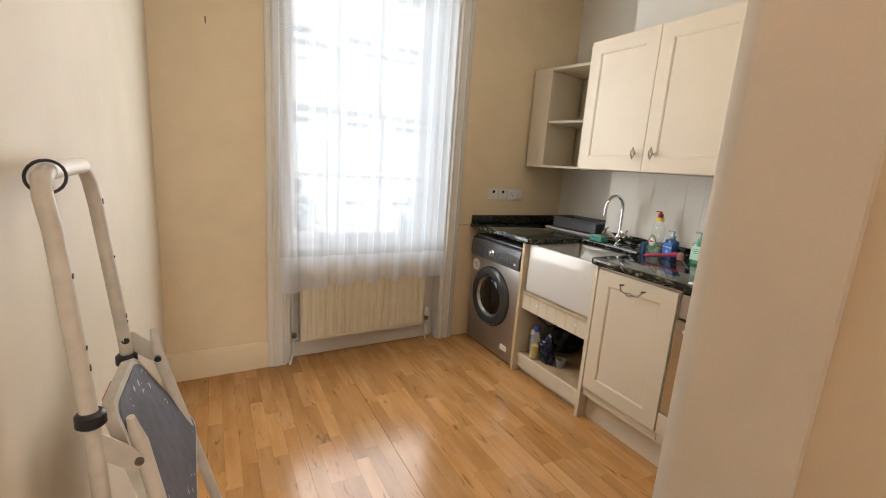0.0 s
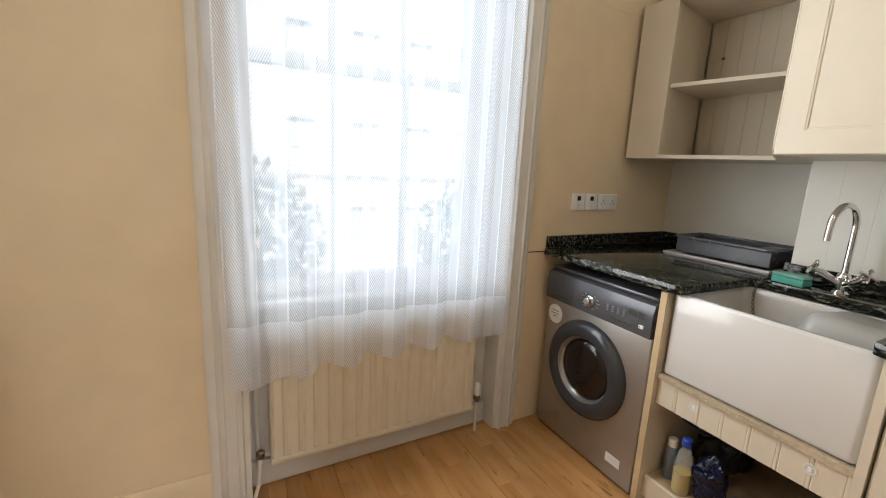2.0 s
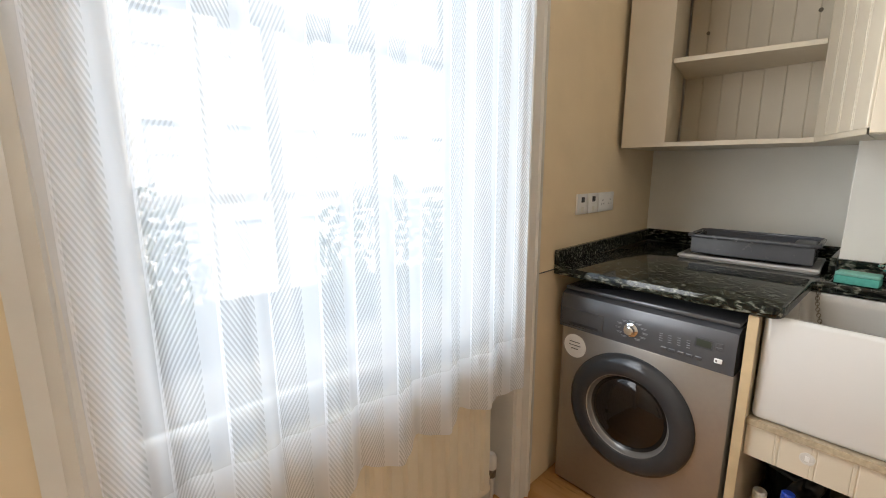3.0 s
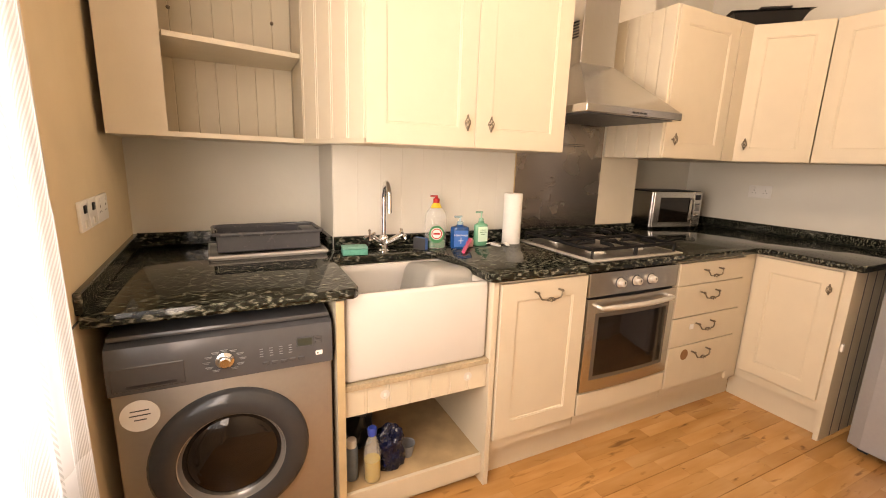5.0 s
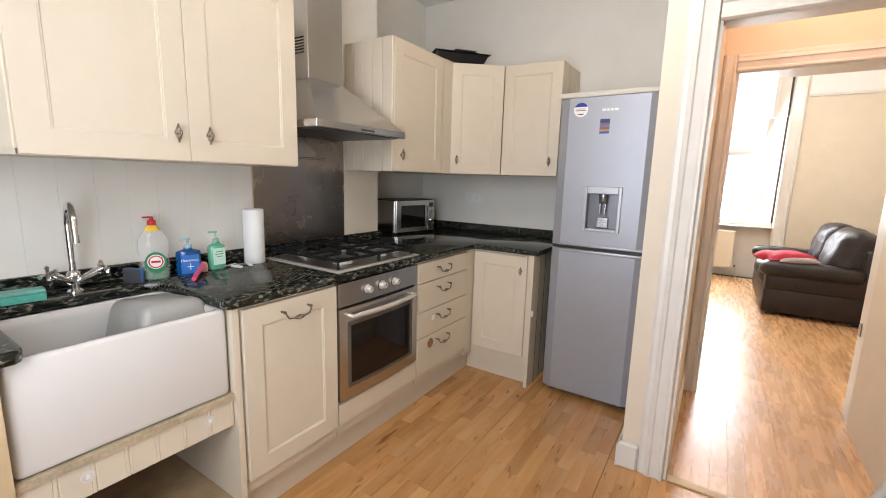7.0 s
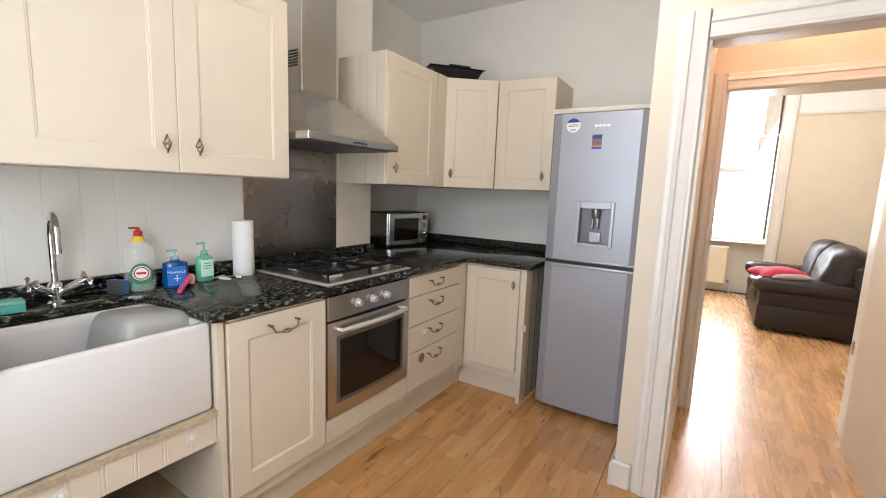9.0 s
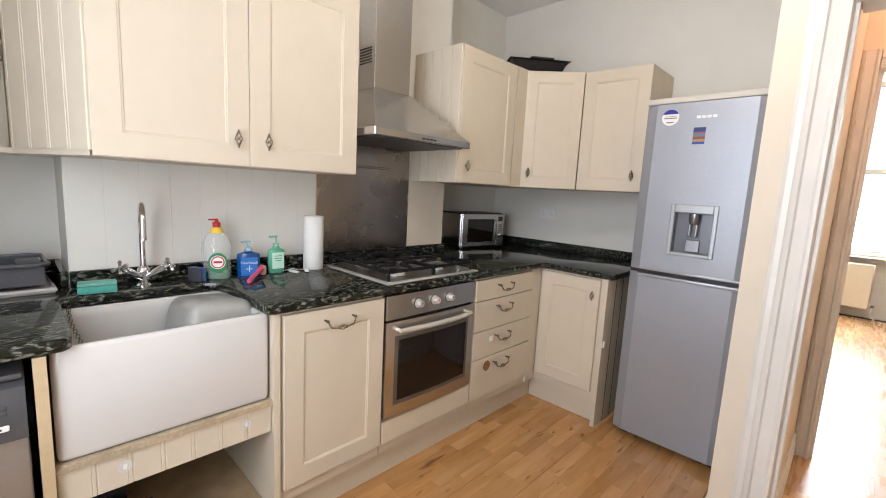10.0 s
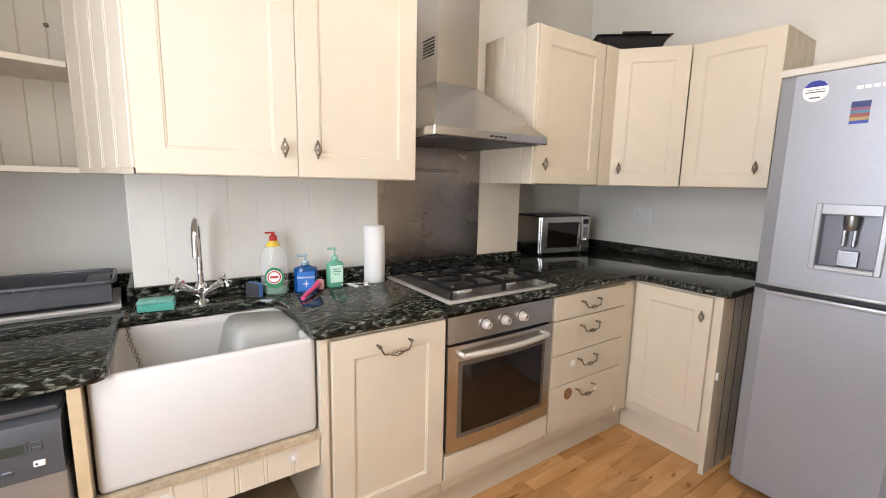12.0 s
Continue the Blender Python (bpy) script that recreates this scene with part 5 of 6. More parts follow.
part("round_sticker", lathe(bmesh.new(), [(0.041, 0), (0.041, 0.0012)], (1.149, fy, 1.802), 32, "y"), WHITE, up, "round white and blue sticker")
b = bmesh.new()
pl = [(1.149 + 0.0405 * math.cos(a_), 1.802 + 0.0405 * math.sin(a_)) for a_ in (math.pi * (0.13 + 0.74 * k / 12) for k in range(13))]
prism(b, pl, fy + 0.0013, fy + 0.0018, "y")
part("sticker_top", b, mat("deep_blue_print", (0.02, 0.03, 0.25), 0.4), up, "blue upper part of the sticker")
b = bmesh.new()
for i, w in enumerate((0.055, 0.062)):
    box(b, 1.149 - w / 2, 1.149 + w / 2, fy + 0.0013, fy + 0.0018, 1.806 - i * 0.010, 1.808 + i * 0.002 - i * 0.010)
box(b, 1.132, 1.166, fy + 0.0013, fy + 0.0018, 1.774, 1.779)
part("sticker_text", b, DARKGREY, up, "small print")
for i, (c, hh) in enumerate((((0.02, 0.035, 0.14), 0.022), ((0.22, 0.08, 0.14), 0.012), ((0.07, 0.18, 0.27), 0.010), ((0.26, 0.07, 0.05), 0.014), ((0.34, 0.24, 0.10), 0.012), ((0.03, 0.06, 0.32), 0.012))):
    zz = 1.745 - sum((0.022, 0.012, 0.010, 0.014, 0.012, 0.012)[:i])
    part("sticker_band", prism(bmesh.new(), [(1.034, zz), (0.980, zz), (0.981, zz - hh), (1.036, zz - hh)], fy, fy + 0.001 + i * 0.00001, "y"), mat("sticker_print", c, 0.4), up, "coloured band of a small sticker")
b = bmesh.new()
for i in range(4):
    xx = 1.028 - i * 0.023
    box(b, xx - 0.019, xx, fy, fy + 0.0012, 1.789, 1.802, 0.0004)
part("badge", b, WHITE, up, "small pale raised badge")

# ---- microwave ----
mwv = thing("microwave_oven", "brushed steel microwave oven standing askew in the worktop corner", "microwave", (2.5, -0.3, TOP))
MW = Matrix.Translation((2.405, -0.520, TOP)) @ Matrix.Rotation(radians(83), 4, "Z")


def mwp(name, b_, material, parent=None, label=""):
    b_.transform(MW)
    return part(name, b_, material, parent or mwv, label)


mwp("case", bb(0, 0.44, -0.265, -0.012, 0.012, 0.262, 0.006), STEEL)
mwp("top_cover", bb(0.002, 0.438, -0.263, -0.014, 0.2625, 0.266, 0.001), BLACK, None, "dark top cover")
for fx in (0.04, 0.40):
    for fy_ in (-0.23, -0.05):
        mwp("foot", bb(fx - 0.012, fx + 0.012, fy_ - 0.012, fy_ + 0.012, 0, 0.012), BLACK)
mdoor = mwp("door", bb(0.085, 0.44, -0.012, 0.008, 0.014, 0.262, 0.004), STEEL)
mwp("window", bb(0.120, 0.385, 0.008, 0.0095, 0.050, 0.222), DARKGLASS, mdoor, "dark microwave window")
mwp("grip", tube(bmesh.new(), [(0.103, 0.010, 0.06), (0.103, 0.024, 0.075), (0.103, 0.024, 0.200), (0.103, 0.010, 0.215)], 0.006, 8), CHROME, mdoor, "bright vertical door grip")
mwp("control_panel", bb(0.002, 0.083, -0.012, 0.006, 0.014, 0.262, 0.004), STEEL)
mwp("display", bb(0.020, 0.067, 0.006, 0.0075, 0.205, 0.240), BLACK, None, "black display")
b = bmesh.new()
lathe(b, [(0.016, 0), (0.015, 0.012), (0.011, 0.016)], (0.043, 0.006, 0.095), 18, "y")
mwp("knob", b, CHROME, None, "chrome dial")
b = bmesh.new()
for i in range(4):
    box(b, 0.022, 0.062, 0.006, 0.0075, 0.130 + i * 0.014, 0.138 + i * 0.014)
mwp("button", b, DARKGREY)

# ---- tap ----
tap = thing("mixer_tap", "chrome swan-neck mixer tap with cross-head handles", "tap", (2.33, 1.89, TOP))
tx, ty = 2.315, 1.893
b = lathe(bmesh.new(), [(0.027, 0), (0.027, 0.006), (0.018, 0.014), (0.017, 0.052), (0.021, 0.060), (0.019, 0.070), (0.012, 0.078)], (tx, ty, TOP), 24)
for sg in (-1, 1):
    tube(b, [(tx, ty, TOP + 0.030), (tx - 0.018, ty + sg * 0.030, TOP + 0.052), (tx - 0.035, ty + sg * 0.062, TOP + 0.074)], [0.012, 0.013, 0.015], 14)
part("body", b, CHROME, tap)
b = tube(bmesh.new(), [(tx, ty, TOP + 0.07), (tx, ty, TOP + 0.24)] + [(tx - 0.068 + 0.068 * math.cos(a_), ty + 0.010 * (1 - math.cos(a_)), TOP + 0.24 + 0.078 * math.sin(a_)) for a_ in (math.pi * k / 12 for k in range(1, 13))] + [(tx - 0.138, ty + 0.02, TOP + 0.195)], 0.0105, 14)
part("spout", b, CHROME, tap)
for sg in (-1, 1):
    o = Vector((tx - 0.035, ty + sg * 0.062, TOP + 0.074))
    ax = Vector((-0.4, sg * 0.75, 0.55)).normalized()
    u = ax.orthogonal().normalized()
    v_ = ax.cross(u)
    b = tube(bmesh.new(), [o, o + ax * 0.022], 0.008, 12)
    for w_ in (u, v_):
        tube(b, [o + ax * 0.022 - w_ * 0.026, o + ax * 0.022 + w_ * 0.026], [0.0055, 0.0055], 10)
        for s2 in (-1, 1):
            tube(b, [o + ax * 0.022 + w_ * s2 * 0.024, o + ax * 0.022 + w_ * s2 * 0.031], [0.0072, 0.0055], 10)
    part("cross_handle", b, CHROME, tap)

# ---- things on the worktop ----
TEAL = mat("teal_sponge_foam", (0.10, 0.42, 0.34), 0.9, noise_scale=90, amount=0.25, bump=0.001)
TEAL2 = mat("pale_teal_scourer", (0.22, 0.50, 0.42), 0.95, noise_scale=140, amount=0.3, bump=0.0015)
sg_ = thing("washing_sponge", "teal kitchen sponge with pale scouring side, behind the sink", "sponge", (2.27, 2.03, TOP))
for nm, za, zb, m_ in (("foam", 0.001, 0.028, TEAL), ("scourer", 0.0285, 0.040, TEAL2)):
    b = bb(-0.030, 0.030, -0.055, 0.055, za, zb, 0.004, 2)
    b.transform(Matrix.Translation((2.292, 2.035, TOP)) @ Matrix.Rotation(radians(-6), 4, "Z"))
    part(nm, b, m_, sg_)
BLUEF = mat("blue_sponge_foam", (0.06, 0.16, 0.38), 0.9, noise_scale=90, amount=0.25, bump=0.001)
b2_ = thing("blue_sponge", "small blue sponge with a dark scouring side, stood on its edge", "sponge", (2.33, 1.72, TOP))
b = bb(-0.035, 0.035, -0.014, 0.006, 0, 0.056, 0.004, 2)
b.transform(Matrix.Translation((2.315, 1.708, TOP)) @ Matrix.Rotation(radians(28), 4, "Z"))
part("foam", b, BLUEF, b2_)
b = bb(-0.035, 0.035, 0.0065, 0.014, 0, 0.056, 0.003, 2)
b.transform(Matrix.Translation((2.315, 1.708, TOP)) @ Matrix.Rotation(radians(28), 4, "Z"))
part("scourer", b, DARKGREY, b2_)


def clear_plastic(name, c, rough=0.08, a=0.55):
    m = mat(name, c, rough, alpha=a, coat=0.3)
    return m


CLEARP = clear_plastic("clear_bottle_plastic", (0.74, 0.76, 0.74), a=0.26)
BLUEP = mat("clear_blue_soap", (0.006, 0.075, 0.26), 0.06, coat=0.5, alpha=0.85)
GREENP = mat("pale_green_soap", (0.14, 0.50, 0.32), 0.10, coat=0.4, alpha=0.75)
GREENL = mat("green_label_print", (0.02, 0.20, 0.08), 0.4)
REDP = mat("red_plastic", (0.45, 0.02, 0.02), 0.35)
YEL = mat("yellow_print", (0.80, 0.55, 0.05), 0.45)
PINK = mat("pink_plastic", (0.70, 0.08, 0.20), 0.35)


def squashed(profile, centre, sx, sy, n=24, turn_=0):
    b_ = lathe(bmesh.new(), profile, (0, 0, 0), n)
    b_.transform(Matrix.Translation(centre) @ Matrix.Rotation(radians(turn_), 4, "Z") @ Matrix.Diagonal((sx, sy, 1, 1)))
    return b_


def text(name, body, size, m, material, parent, depth=0.0004):
    cu = bpy.data.curves.new(name, "FONT")
    cu.body, cu.size, cu.extrude, cu.align_x, cu.align_y = body, size, depth, "CENTER", "CENTER"
    tmp = bpy.data.objects.new(name, cu)
    scene.collection.objects.link(tmp)
    me_ = bpy.data.meshes.new_from_object(tmp)
    bpy.data.objects.remove(tmp)
    me_.materials.clear()
    me_.materials.append(material)
    me_.transform(m)
    o = new(name, me_)
    o.parent = parent
    if parent.parent is None:
        o.matrix_parent_inverse = parent.matrix_basis.inverted()
    return o


# washing-up liquid
c = Vector((2.320, 1.628, TOP))
bt = thing("washing_up_liquid_bottle", "clear washing-up liquid bottle, nearly empty, with green label and red cap", "bottle", c)
part("bottle", squashed([(0.034, 0), (0.038, 0.008), (0.0395, 0.05), (0.037, 0.085), (0.0405, 0.12), (0.039, 0.155), (0.033, 0.18), (0.022, 0.198), (0.014, 0.215), (0.014, 0.22)], c, 0.72, 1.36, turn_=-20), CLEARP, bt)
part("liquid", squashed([(0.032, 0.002), (0.0345, 0.01), (0.0350, 0.038)], c, 0.70, 1.32, turn_=-20), GREENL, bt, "green liquid left at the bottom")
lm = Matrix.Translation(c + Vector((-0.0305, 0.008, 0.072))) @ Matrix.Rotation(radians(-20), 4, "Z")
b = lathe(bmesh.new(), [(0.037, -0.0006), (0.037, 0.0006)], (0, 0, 0), 30, "x")
b.transform(lm @ Matrix.Diagonal((1, 1, 1.15, 1)))
part("label", b, GREENL, bt, "round green label")
for r_, d_, m_ in ((0.029, -0.0012, WHITE), (0.026, -0.0018, REDP), (0.021, -0.0024, WHITE)):
    b = lathe(bmesh.new(), [(r_, d_), (r_, 0.0)], (0, 0, 0.003), 28, "x")
    b.transform(lm)
    part("label_ring", b, m_, bt, "printed ring of the label")
b = bmesh.new()
box(b, -0.0029, -0.0022, -0.016, 0.016, -0.001, 0.008)
b.transform(lm)
part("label_bar", b, REDP, bt, "red printed name bar")
part("neck_label", squashed([(0.0245, 0.198), (0.0235, 0.202), (0.0165, 0.216), (0.0150, 0.2205)], c, 0.85, 1.15), YEL, bt, "yellow neck label")
b = lathe(bmesh.new(), [(0.0155, 0.221), (0.0155, 0.240), (0.008, 0.244), (0.006, 0.256)], c, 18)
box(b, c.x - 0.004, c.x + 0.004, c.y - 0.006, c.y + 0.032, c.z + 0.250, c.z + 0.257, 0.002)
part("cap", b, REDP, bt, "red flip cap")
# blue hand wash
c = Vector((2.290, 1.510, TOP))
bt = thing("hand_wash_bottle", "squat blue antibacterial hand wash bottle with blue pump", "bottle", c)
part("bottle", squashed([(0.040, 0), (0.043, 0.005), (0.043, 0.096), (0.040, 0.104), (0.016, 0.112), (0.014, 0.120)], c, 0.64, 1.10, turn_=-15), BLUEP, bt)
lm = Matrix.Translation(c + Vector((-0.0275, 0.007, 0.05))) @ Matrix.Rotation(radians(-15), 4, "Z")
b = bb(-0.0008, 0.0008, -0.034, 0.034, -0.040, 0.040, 0.0005)
b.transform(lm)
part("label", b, mat("blue_label_print", (0.03, 0.16, 0.50), 0.4), bt, "blue printed label")
text("label_text", "Handwash", 0.0165, lm @ Matrix.Translation((-0.0016, 0, 0.017)) @ Matrix.Rotation(radians(-90), 4, "Z") @ Matrix.Rotation(radians(90), 4, "X"), WHITE, bt)
b = bmesh.new()
box(b, -0.0016, -0.0009, -0.012, 0.012, -0.012, -0.009)
box(b, -0.0016, -0.0009, -0.0015, 0.0015, -0.024, 0.004)
b.transform(lm)
part("label_mark", b, WHITE, bt, "white printed cross")
b = lathe(bmesh.new(), [(0.015, 0.116), (0.015, 0.130), (0.005, 0.133), (0.005, 0.152)], c, 16)
box(b, c.x - 0.006, c.x + 0.006, c.y - 0.010, c.y + 0.032, c.z + 0.150, c.z + 0.160, 0.003)
part("pump", b, mat("clear_blue_pump", (0.40, 0.60, 0.66), 0.2, alpha=0.6), bt, "pale blue pump head")
# green hand wash
c = Vector((2.320, 1.372, TOP))
bt = thing("hand_wash_bottle", "tall pale green hand wash bottle with green pump", "bottle", c)
part("bottle", squashed([(0.027, 0), (0.030, 0.004), (0.030, 0.100), (0.027, 0.108), (0.013, 0.116), (0.012, 0.126)], c, 0.80, 1.30), GREENP, bt)
b = bb(c.x - 0.0246, c.x - 0.0232, c.y - 0.028, c.y + 0.028, c.z + 0.022, c.z + 0.098, 0.0005)
part("label", b, mat("mint_label", (0.55, 0.80, 0.66), 0.4), bt, "pale mint label")
b = bmesh.new()
for i, w in enumerate((0.032, 0.038, 0.026)):
    box(b, c.x - 0.0254, c.x - 0.0245, c.y - w / 2, c.y + w / 2, c.z + 0.080 - i * 0.011, c.z + 0.083 - i * 0.011)
part("label_text", b, GREENL, bt, "unreadable printed lines")
b = lathe(bmesh.new(), [(0.013, 0.125), (0.013, 0.138), (0.004, 0.141), (0.004, 0.168)], c, 16)
box(b, c.x - 0.005, c.x + 0.005, c.y - 0.008, c.y + 0.034, c.z + 0.166, c.z + 0.175, 0.003)
part("pump", b, mat("green_pump_plastic", (0.30, 0.60, 0.46), 0.25, alpha=0.75), bt, "green pump head")
# kitchen roll
c = Vector((2.325, 1.178, TOP))
kr = thing("kitchen_roll", "white paper kitchen roll standing upright beside the hob", "kitchen roll", c)
part("roll", lathe(bmesh.new(), [(0.047, 0), (0.0485, 0.002), (0.0485, 0.262), (0.0465, 0.265), (0.023, 0.265), (0.022, 0.245)], c, 36), mat("paper_towel", (0.82, 0.81, 0.78), 0.9, noise_scale=60, amount=0.05, bump=0.0015, bump_scale=120), kr, "", 40)
part("core", lathe(bmesh.new(), [(0.0195, 0.001), (0.0195, 0.2555), (0.0185, 0.2555), (0.0185, 0.17)], c, 24), BARE, kr, "brown card core")
# pink brush
br = thing("dish_brush", "pink and pale dish brush lying on the worktop", "brush", (2.20, 1.50, TOP))
b = tube(bmesh.new(), [(2.145, 1.565, TOP + 0.011), (2.185, 1.535, TOP + 0.018), (2.235, 1.495, TOP + 0.024), (2.275, 1.465, TOP + 0.034)], [0.008, 0.010, 0.009, 0.015], 12)
part("handle", b, PINK, br)
b = squashed([(0.018, 0), (0.020, 0.01), (0.020, 0.03), (0.014, 0.04)], (2.292, 1.450, TOP + 0.004), 1.1, 0.9)
part("bristles", b, mat("pale_pink_bristle", (0.75, 0.40, 0.38), 0.8, noise_scale=150, amount=0.3, bump=0.002), br, "pale pink bristle head")
ky = thing("keys", "small bunch of keys with white tags on the worktop", "keys", (2.28, 1.30, TOP))
for i, (dx_, dy_, rot) in enumerate(((0, 0, 10), (0.02, -0.035, 60), (-0.015, -0.055, -20), (0.03, 0.015, 100))):
    b = bb(-0.032, 0.032, -0.010, 0.010, 0, 0.009, 0.003)
    b.transform(Matrix.Translation((2.275 + dx_, 1.305 + dy_, TOP + 0.0005 + i * 0.002)) @ Matrix.Rotation(radians(rot), 4, "Z"))
    part("key" if i % 2 else "tag", b, CHROME if i % 2 else WHITE, ky)

# draining rack
rk = thing("dish_drainer", "dark grey plastic dish drainer with raised rim", "dish drainer", (2.55, 2.38, TOP))
RK = Matrix.Translation((2.50, 2.375, TOP)) @ Matrix.Rotation(radians(3), 4, "Z")
bm = bmesh.new()
for a in ((-0.115, 0.115, -0.205, 0.205, 0.022, 0.028), (-0.115, -0.109, -0.205, 0.205, 0.022, 0.095), (0.109, 0.115, -0.205, 0.205, 0.022, 0.095), (-0.109, 0.109, -0.205, -0.199, 0.022, 0.095), (-0.109, 0.109, 0.199, 0.205, 0.022, 0.095)):
    box(bm, *a, bevel=0.002)
bm.transform(RK)
RACKGREY = mat("mid_dark_grey_plastic", (0.10, 0.103, 0.115), 0.24, noise_scale=40, amount=0.12)
part("basket", bm, RACKGREY, rk)
bm = bmesh.new()
tube(bm, [(-0.125, -0.19, 0.097), (-0.105, -0.215, 0.097), (0.105, -0.215, 0.097), (0.125, -0.19, 0.097), (0.125, 0.19, 0.097), (0.105, 0.215, 0.097), (-0.105, 0.215, 0.097), (-0.125, 0.19, 0.097)], 0.008, 8, close=True)
bm.transform(RK)
part("rim", bm, RACKGREY, rk)
bm = bmesh.new()
for i in range(9):
    yy = -0.17 + i * 0.042
    box(bm, -0.10, 0.10, yy - 0.002, yy + 0.002, 0.028, 0.055)
bm.transform(RK)
part("divider", bm, RACKGREY, rk)
bm = bmesh.new()
box(bm, -0.09, 0.05, -0.204, -0.135, 0.03, 0.10, 0.01, 2)
bm.transform(RK)
part("cutlery_holder", bm, DARKGREY, rk, "dark grey cutlery holder")
dt = thing("drip_tray", "pale grey plastic drip tray under the dish drainer", "tray", (2.48, 2.38, TOP))
bm = bmesh.new()
box(bm, -0.160, 0.13, -0.225, 0.235, 0.0005, 0.008, 0.003)
tube(bm, [(-0.16, -0.225, 0.013), (0.13, -0.225, 0.013), (0.13, 0.235, 0.013), (-0.16, 0.235, 0.013)], 0.0075, 8, close=True)
bm.transform(RK)
part("tray", bm, mat("pale_warm_grey_plastic", (0.50, 0.48, 0.46), 0.4, noise_scale=20, amount=0.08), dt)

# baking tray on top of the corner cabinet
bk = thing("roasting_tin", "black metal roasting tin on top of the corner wall cabinet", "roasting tin", (2.2, -0.3, U1))
BK = Matrix.Translation((2.09, -0.315, U1)) @ Matrix.Rotation(radians(50), 4, "Z") @ Matrix.Diagonal((0.95, 0.95, 1.4, 1))
bm = bmesh.new()
prof = [((0.16, 0.10), 0.0), ((0.195, 0.13), 0.050), ((0.215, 0.15), 0.054)]
loops = []
for (hx_, hy_), zz in prof + [((0.20, 0.135), 0.052), ((0.185, 0.122), 0.048), ((0.152, 0.094), 0.004)]:
    loops.append([bm.verts.new((sx * hx_, sy * hy_, zz)) for sx, sy in ((-1, -1), (1, -1), (1, 1), (-1, 1))])
for a_, c_ in zip(loops, loops[1:]):
    for k in range(4):
        bm.faces.new((a_[k], a_[(k + 1) % 4], c_[(k + 1) % 4], c_[k]))
bm.faces.new(loops[0][::-1])
bm.faces.new(loops[-1])
bm.transform(BK)
part("tin", bm, mat("black_enamel", (0.012, 0.012, 0.013), 0.25), bk)
bm = bb(-0.08, 0.08, 0.150, 0.185, 0.050, 0.056, 0.002)
bm.transform(BK)
part("tin_handle", bm, mat("worn_black_enamel", (0.02, 0.02, 0.02), 0.3), bk)

# ---- under the sink ----
ZS = 0.134
c = Vector((1.880, 2.078, ZS))
ob_ = thing("oil_bottle", "clear plastic bottle half full of yellow oil with a blue cap", "bottle", c)
part("bottle", lathe(bmesh.new(), [(0.030, 0), (0.033, 0.006), (0.033, 0.12), (0.024, 0.16), (0.014, 0.19), (0.013, 0.20)], c, 20), CLEARP, ob_)
part("oil", lathe(bmesh.new(), [(0.029, 0.003), (0.031, 0.008), (0.031, 0.09)], c, 20), mat("yellow_oil", (0.55, 0.38, 0.05), 0.1), ob_, "yellow oil")
part("cap", lathe(bmesh.new(), [(0.017, 0.195), (0.018, 0.20), (0.018, 0.222), (0.014, 0.226)], c, 18), mat("royal_blue_plastic", (0.02, 0.06, 0.40), 0.3), ob_, "blue screw cap")


def lump(name, c, r, sz, material, label, category, seed=0, rough_=0.3, flat=0.02):
    b_ = bmesh.new()
    bmesh.ops.create_icosphere(b_, subdivisions=4, radius=1)
    for v in b_.verts:
        d = noise.noise(v.co * 1.8 + Vector((seed, 0, 0))) * rough_ + noise.noise(v.co * 5 + Vector((0, seed, 0))) * rough_ * 0.35
        q = v.co * (1 + d)
        v.co = Vector((q.x * r[0], q.y * r[1], max(q.z, -0.75) * sz + 0.75 * sz)) + Vector(c)
    return solo(name, b_, material, label, category, 60)


lump("plastic_bag", (1.915, 1.995, ZS + 0.001), (0.05, 0.055), 0.10, mat("blue_bag_film", (0.004, 0.007, 0.035), 0.25, noise_scale=30, amount=0.6), "crumpled dark blue plastic bag under the sink", "bag", 3, 0.45)
lump("bin_bag", (2.16, 2.09, ZS + 0.001), (0.13, 0.085), 0.12, mat("black_bag_film", (0.01, 0.01, 0.012), 0.3, noise_scale=30, amount=0.5), "crumpled black plastic bag at the back under the sink", "bag", 7, 0.4)
c = Vector((1.955, 1.905, ZS))
cu_ = thing("measuring_cup", "small grey plastic cup under the sink", "cup", c)
part("cup", lathe(bmesh.new(), [(0.022, 0), (0.034, 0.055), (0.036, 0.058), (0.033, 0.056), (0.020, 0.004)], c + Vector((0, 0, 0.0)), 20), mat("grey_cup_plastic", (0.25, 0.26, 0.28), 0.4), cu_)
c = Vector((1.915, 2.150, ZS))
sc = thing("spray_can", "small white and blue aerosol can under the sink", "can", c)
part("can", lathe(bmesh.new(), [(0.022, 0), (0.024, 0.004), (0.024, 0.13), (0.018, 0.14)], c, 18), mat("blue_grey_can", (0.22, 0.28, 0.36), 0.3, 0.5, noise_scale=30, amount=0.3), sc)
part("cap", lathe(bmesh.new(), [(0.019, 0.14), (0.019, 0.168), (0.016, 0.172)], c, 18), WHITE, sc, "white cap")
wp = thing("waste_pipe", "white plastic waste trap under the sink", "pipe", (2.08, 1.9, 0.5))
b = tube(bmesh.new(), [(2.08, 1.9, 0.586), (2.08, 1.9, 0.45), (2.08, 1.86, 0.40), (2.12, 1.80, 0.39), (2.20, 1.77, 0.42), (2.39, 1.75, 0.42)], 0.02, 12)
part("trap", b, WHITE, wp)
part("nut", lathe(bmesh.new(), [(0.03, 0), (0.032, 0.01), (0.032, 0.03), (0.03, 0.04)], (2.08, 1.9, 0.49), 12), WHITE, wp)
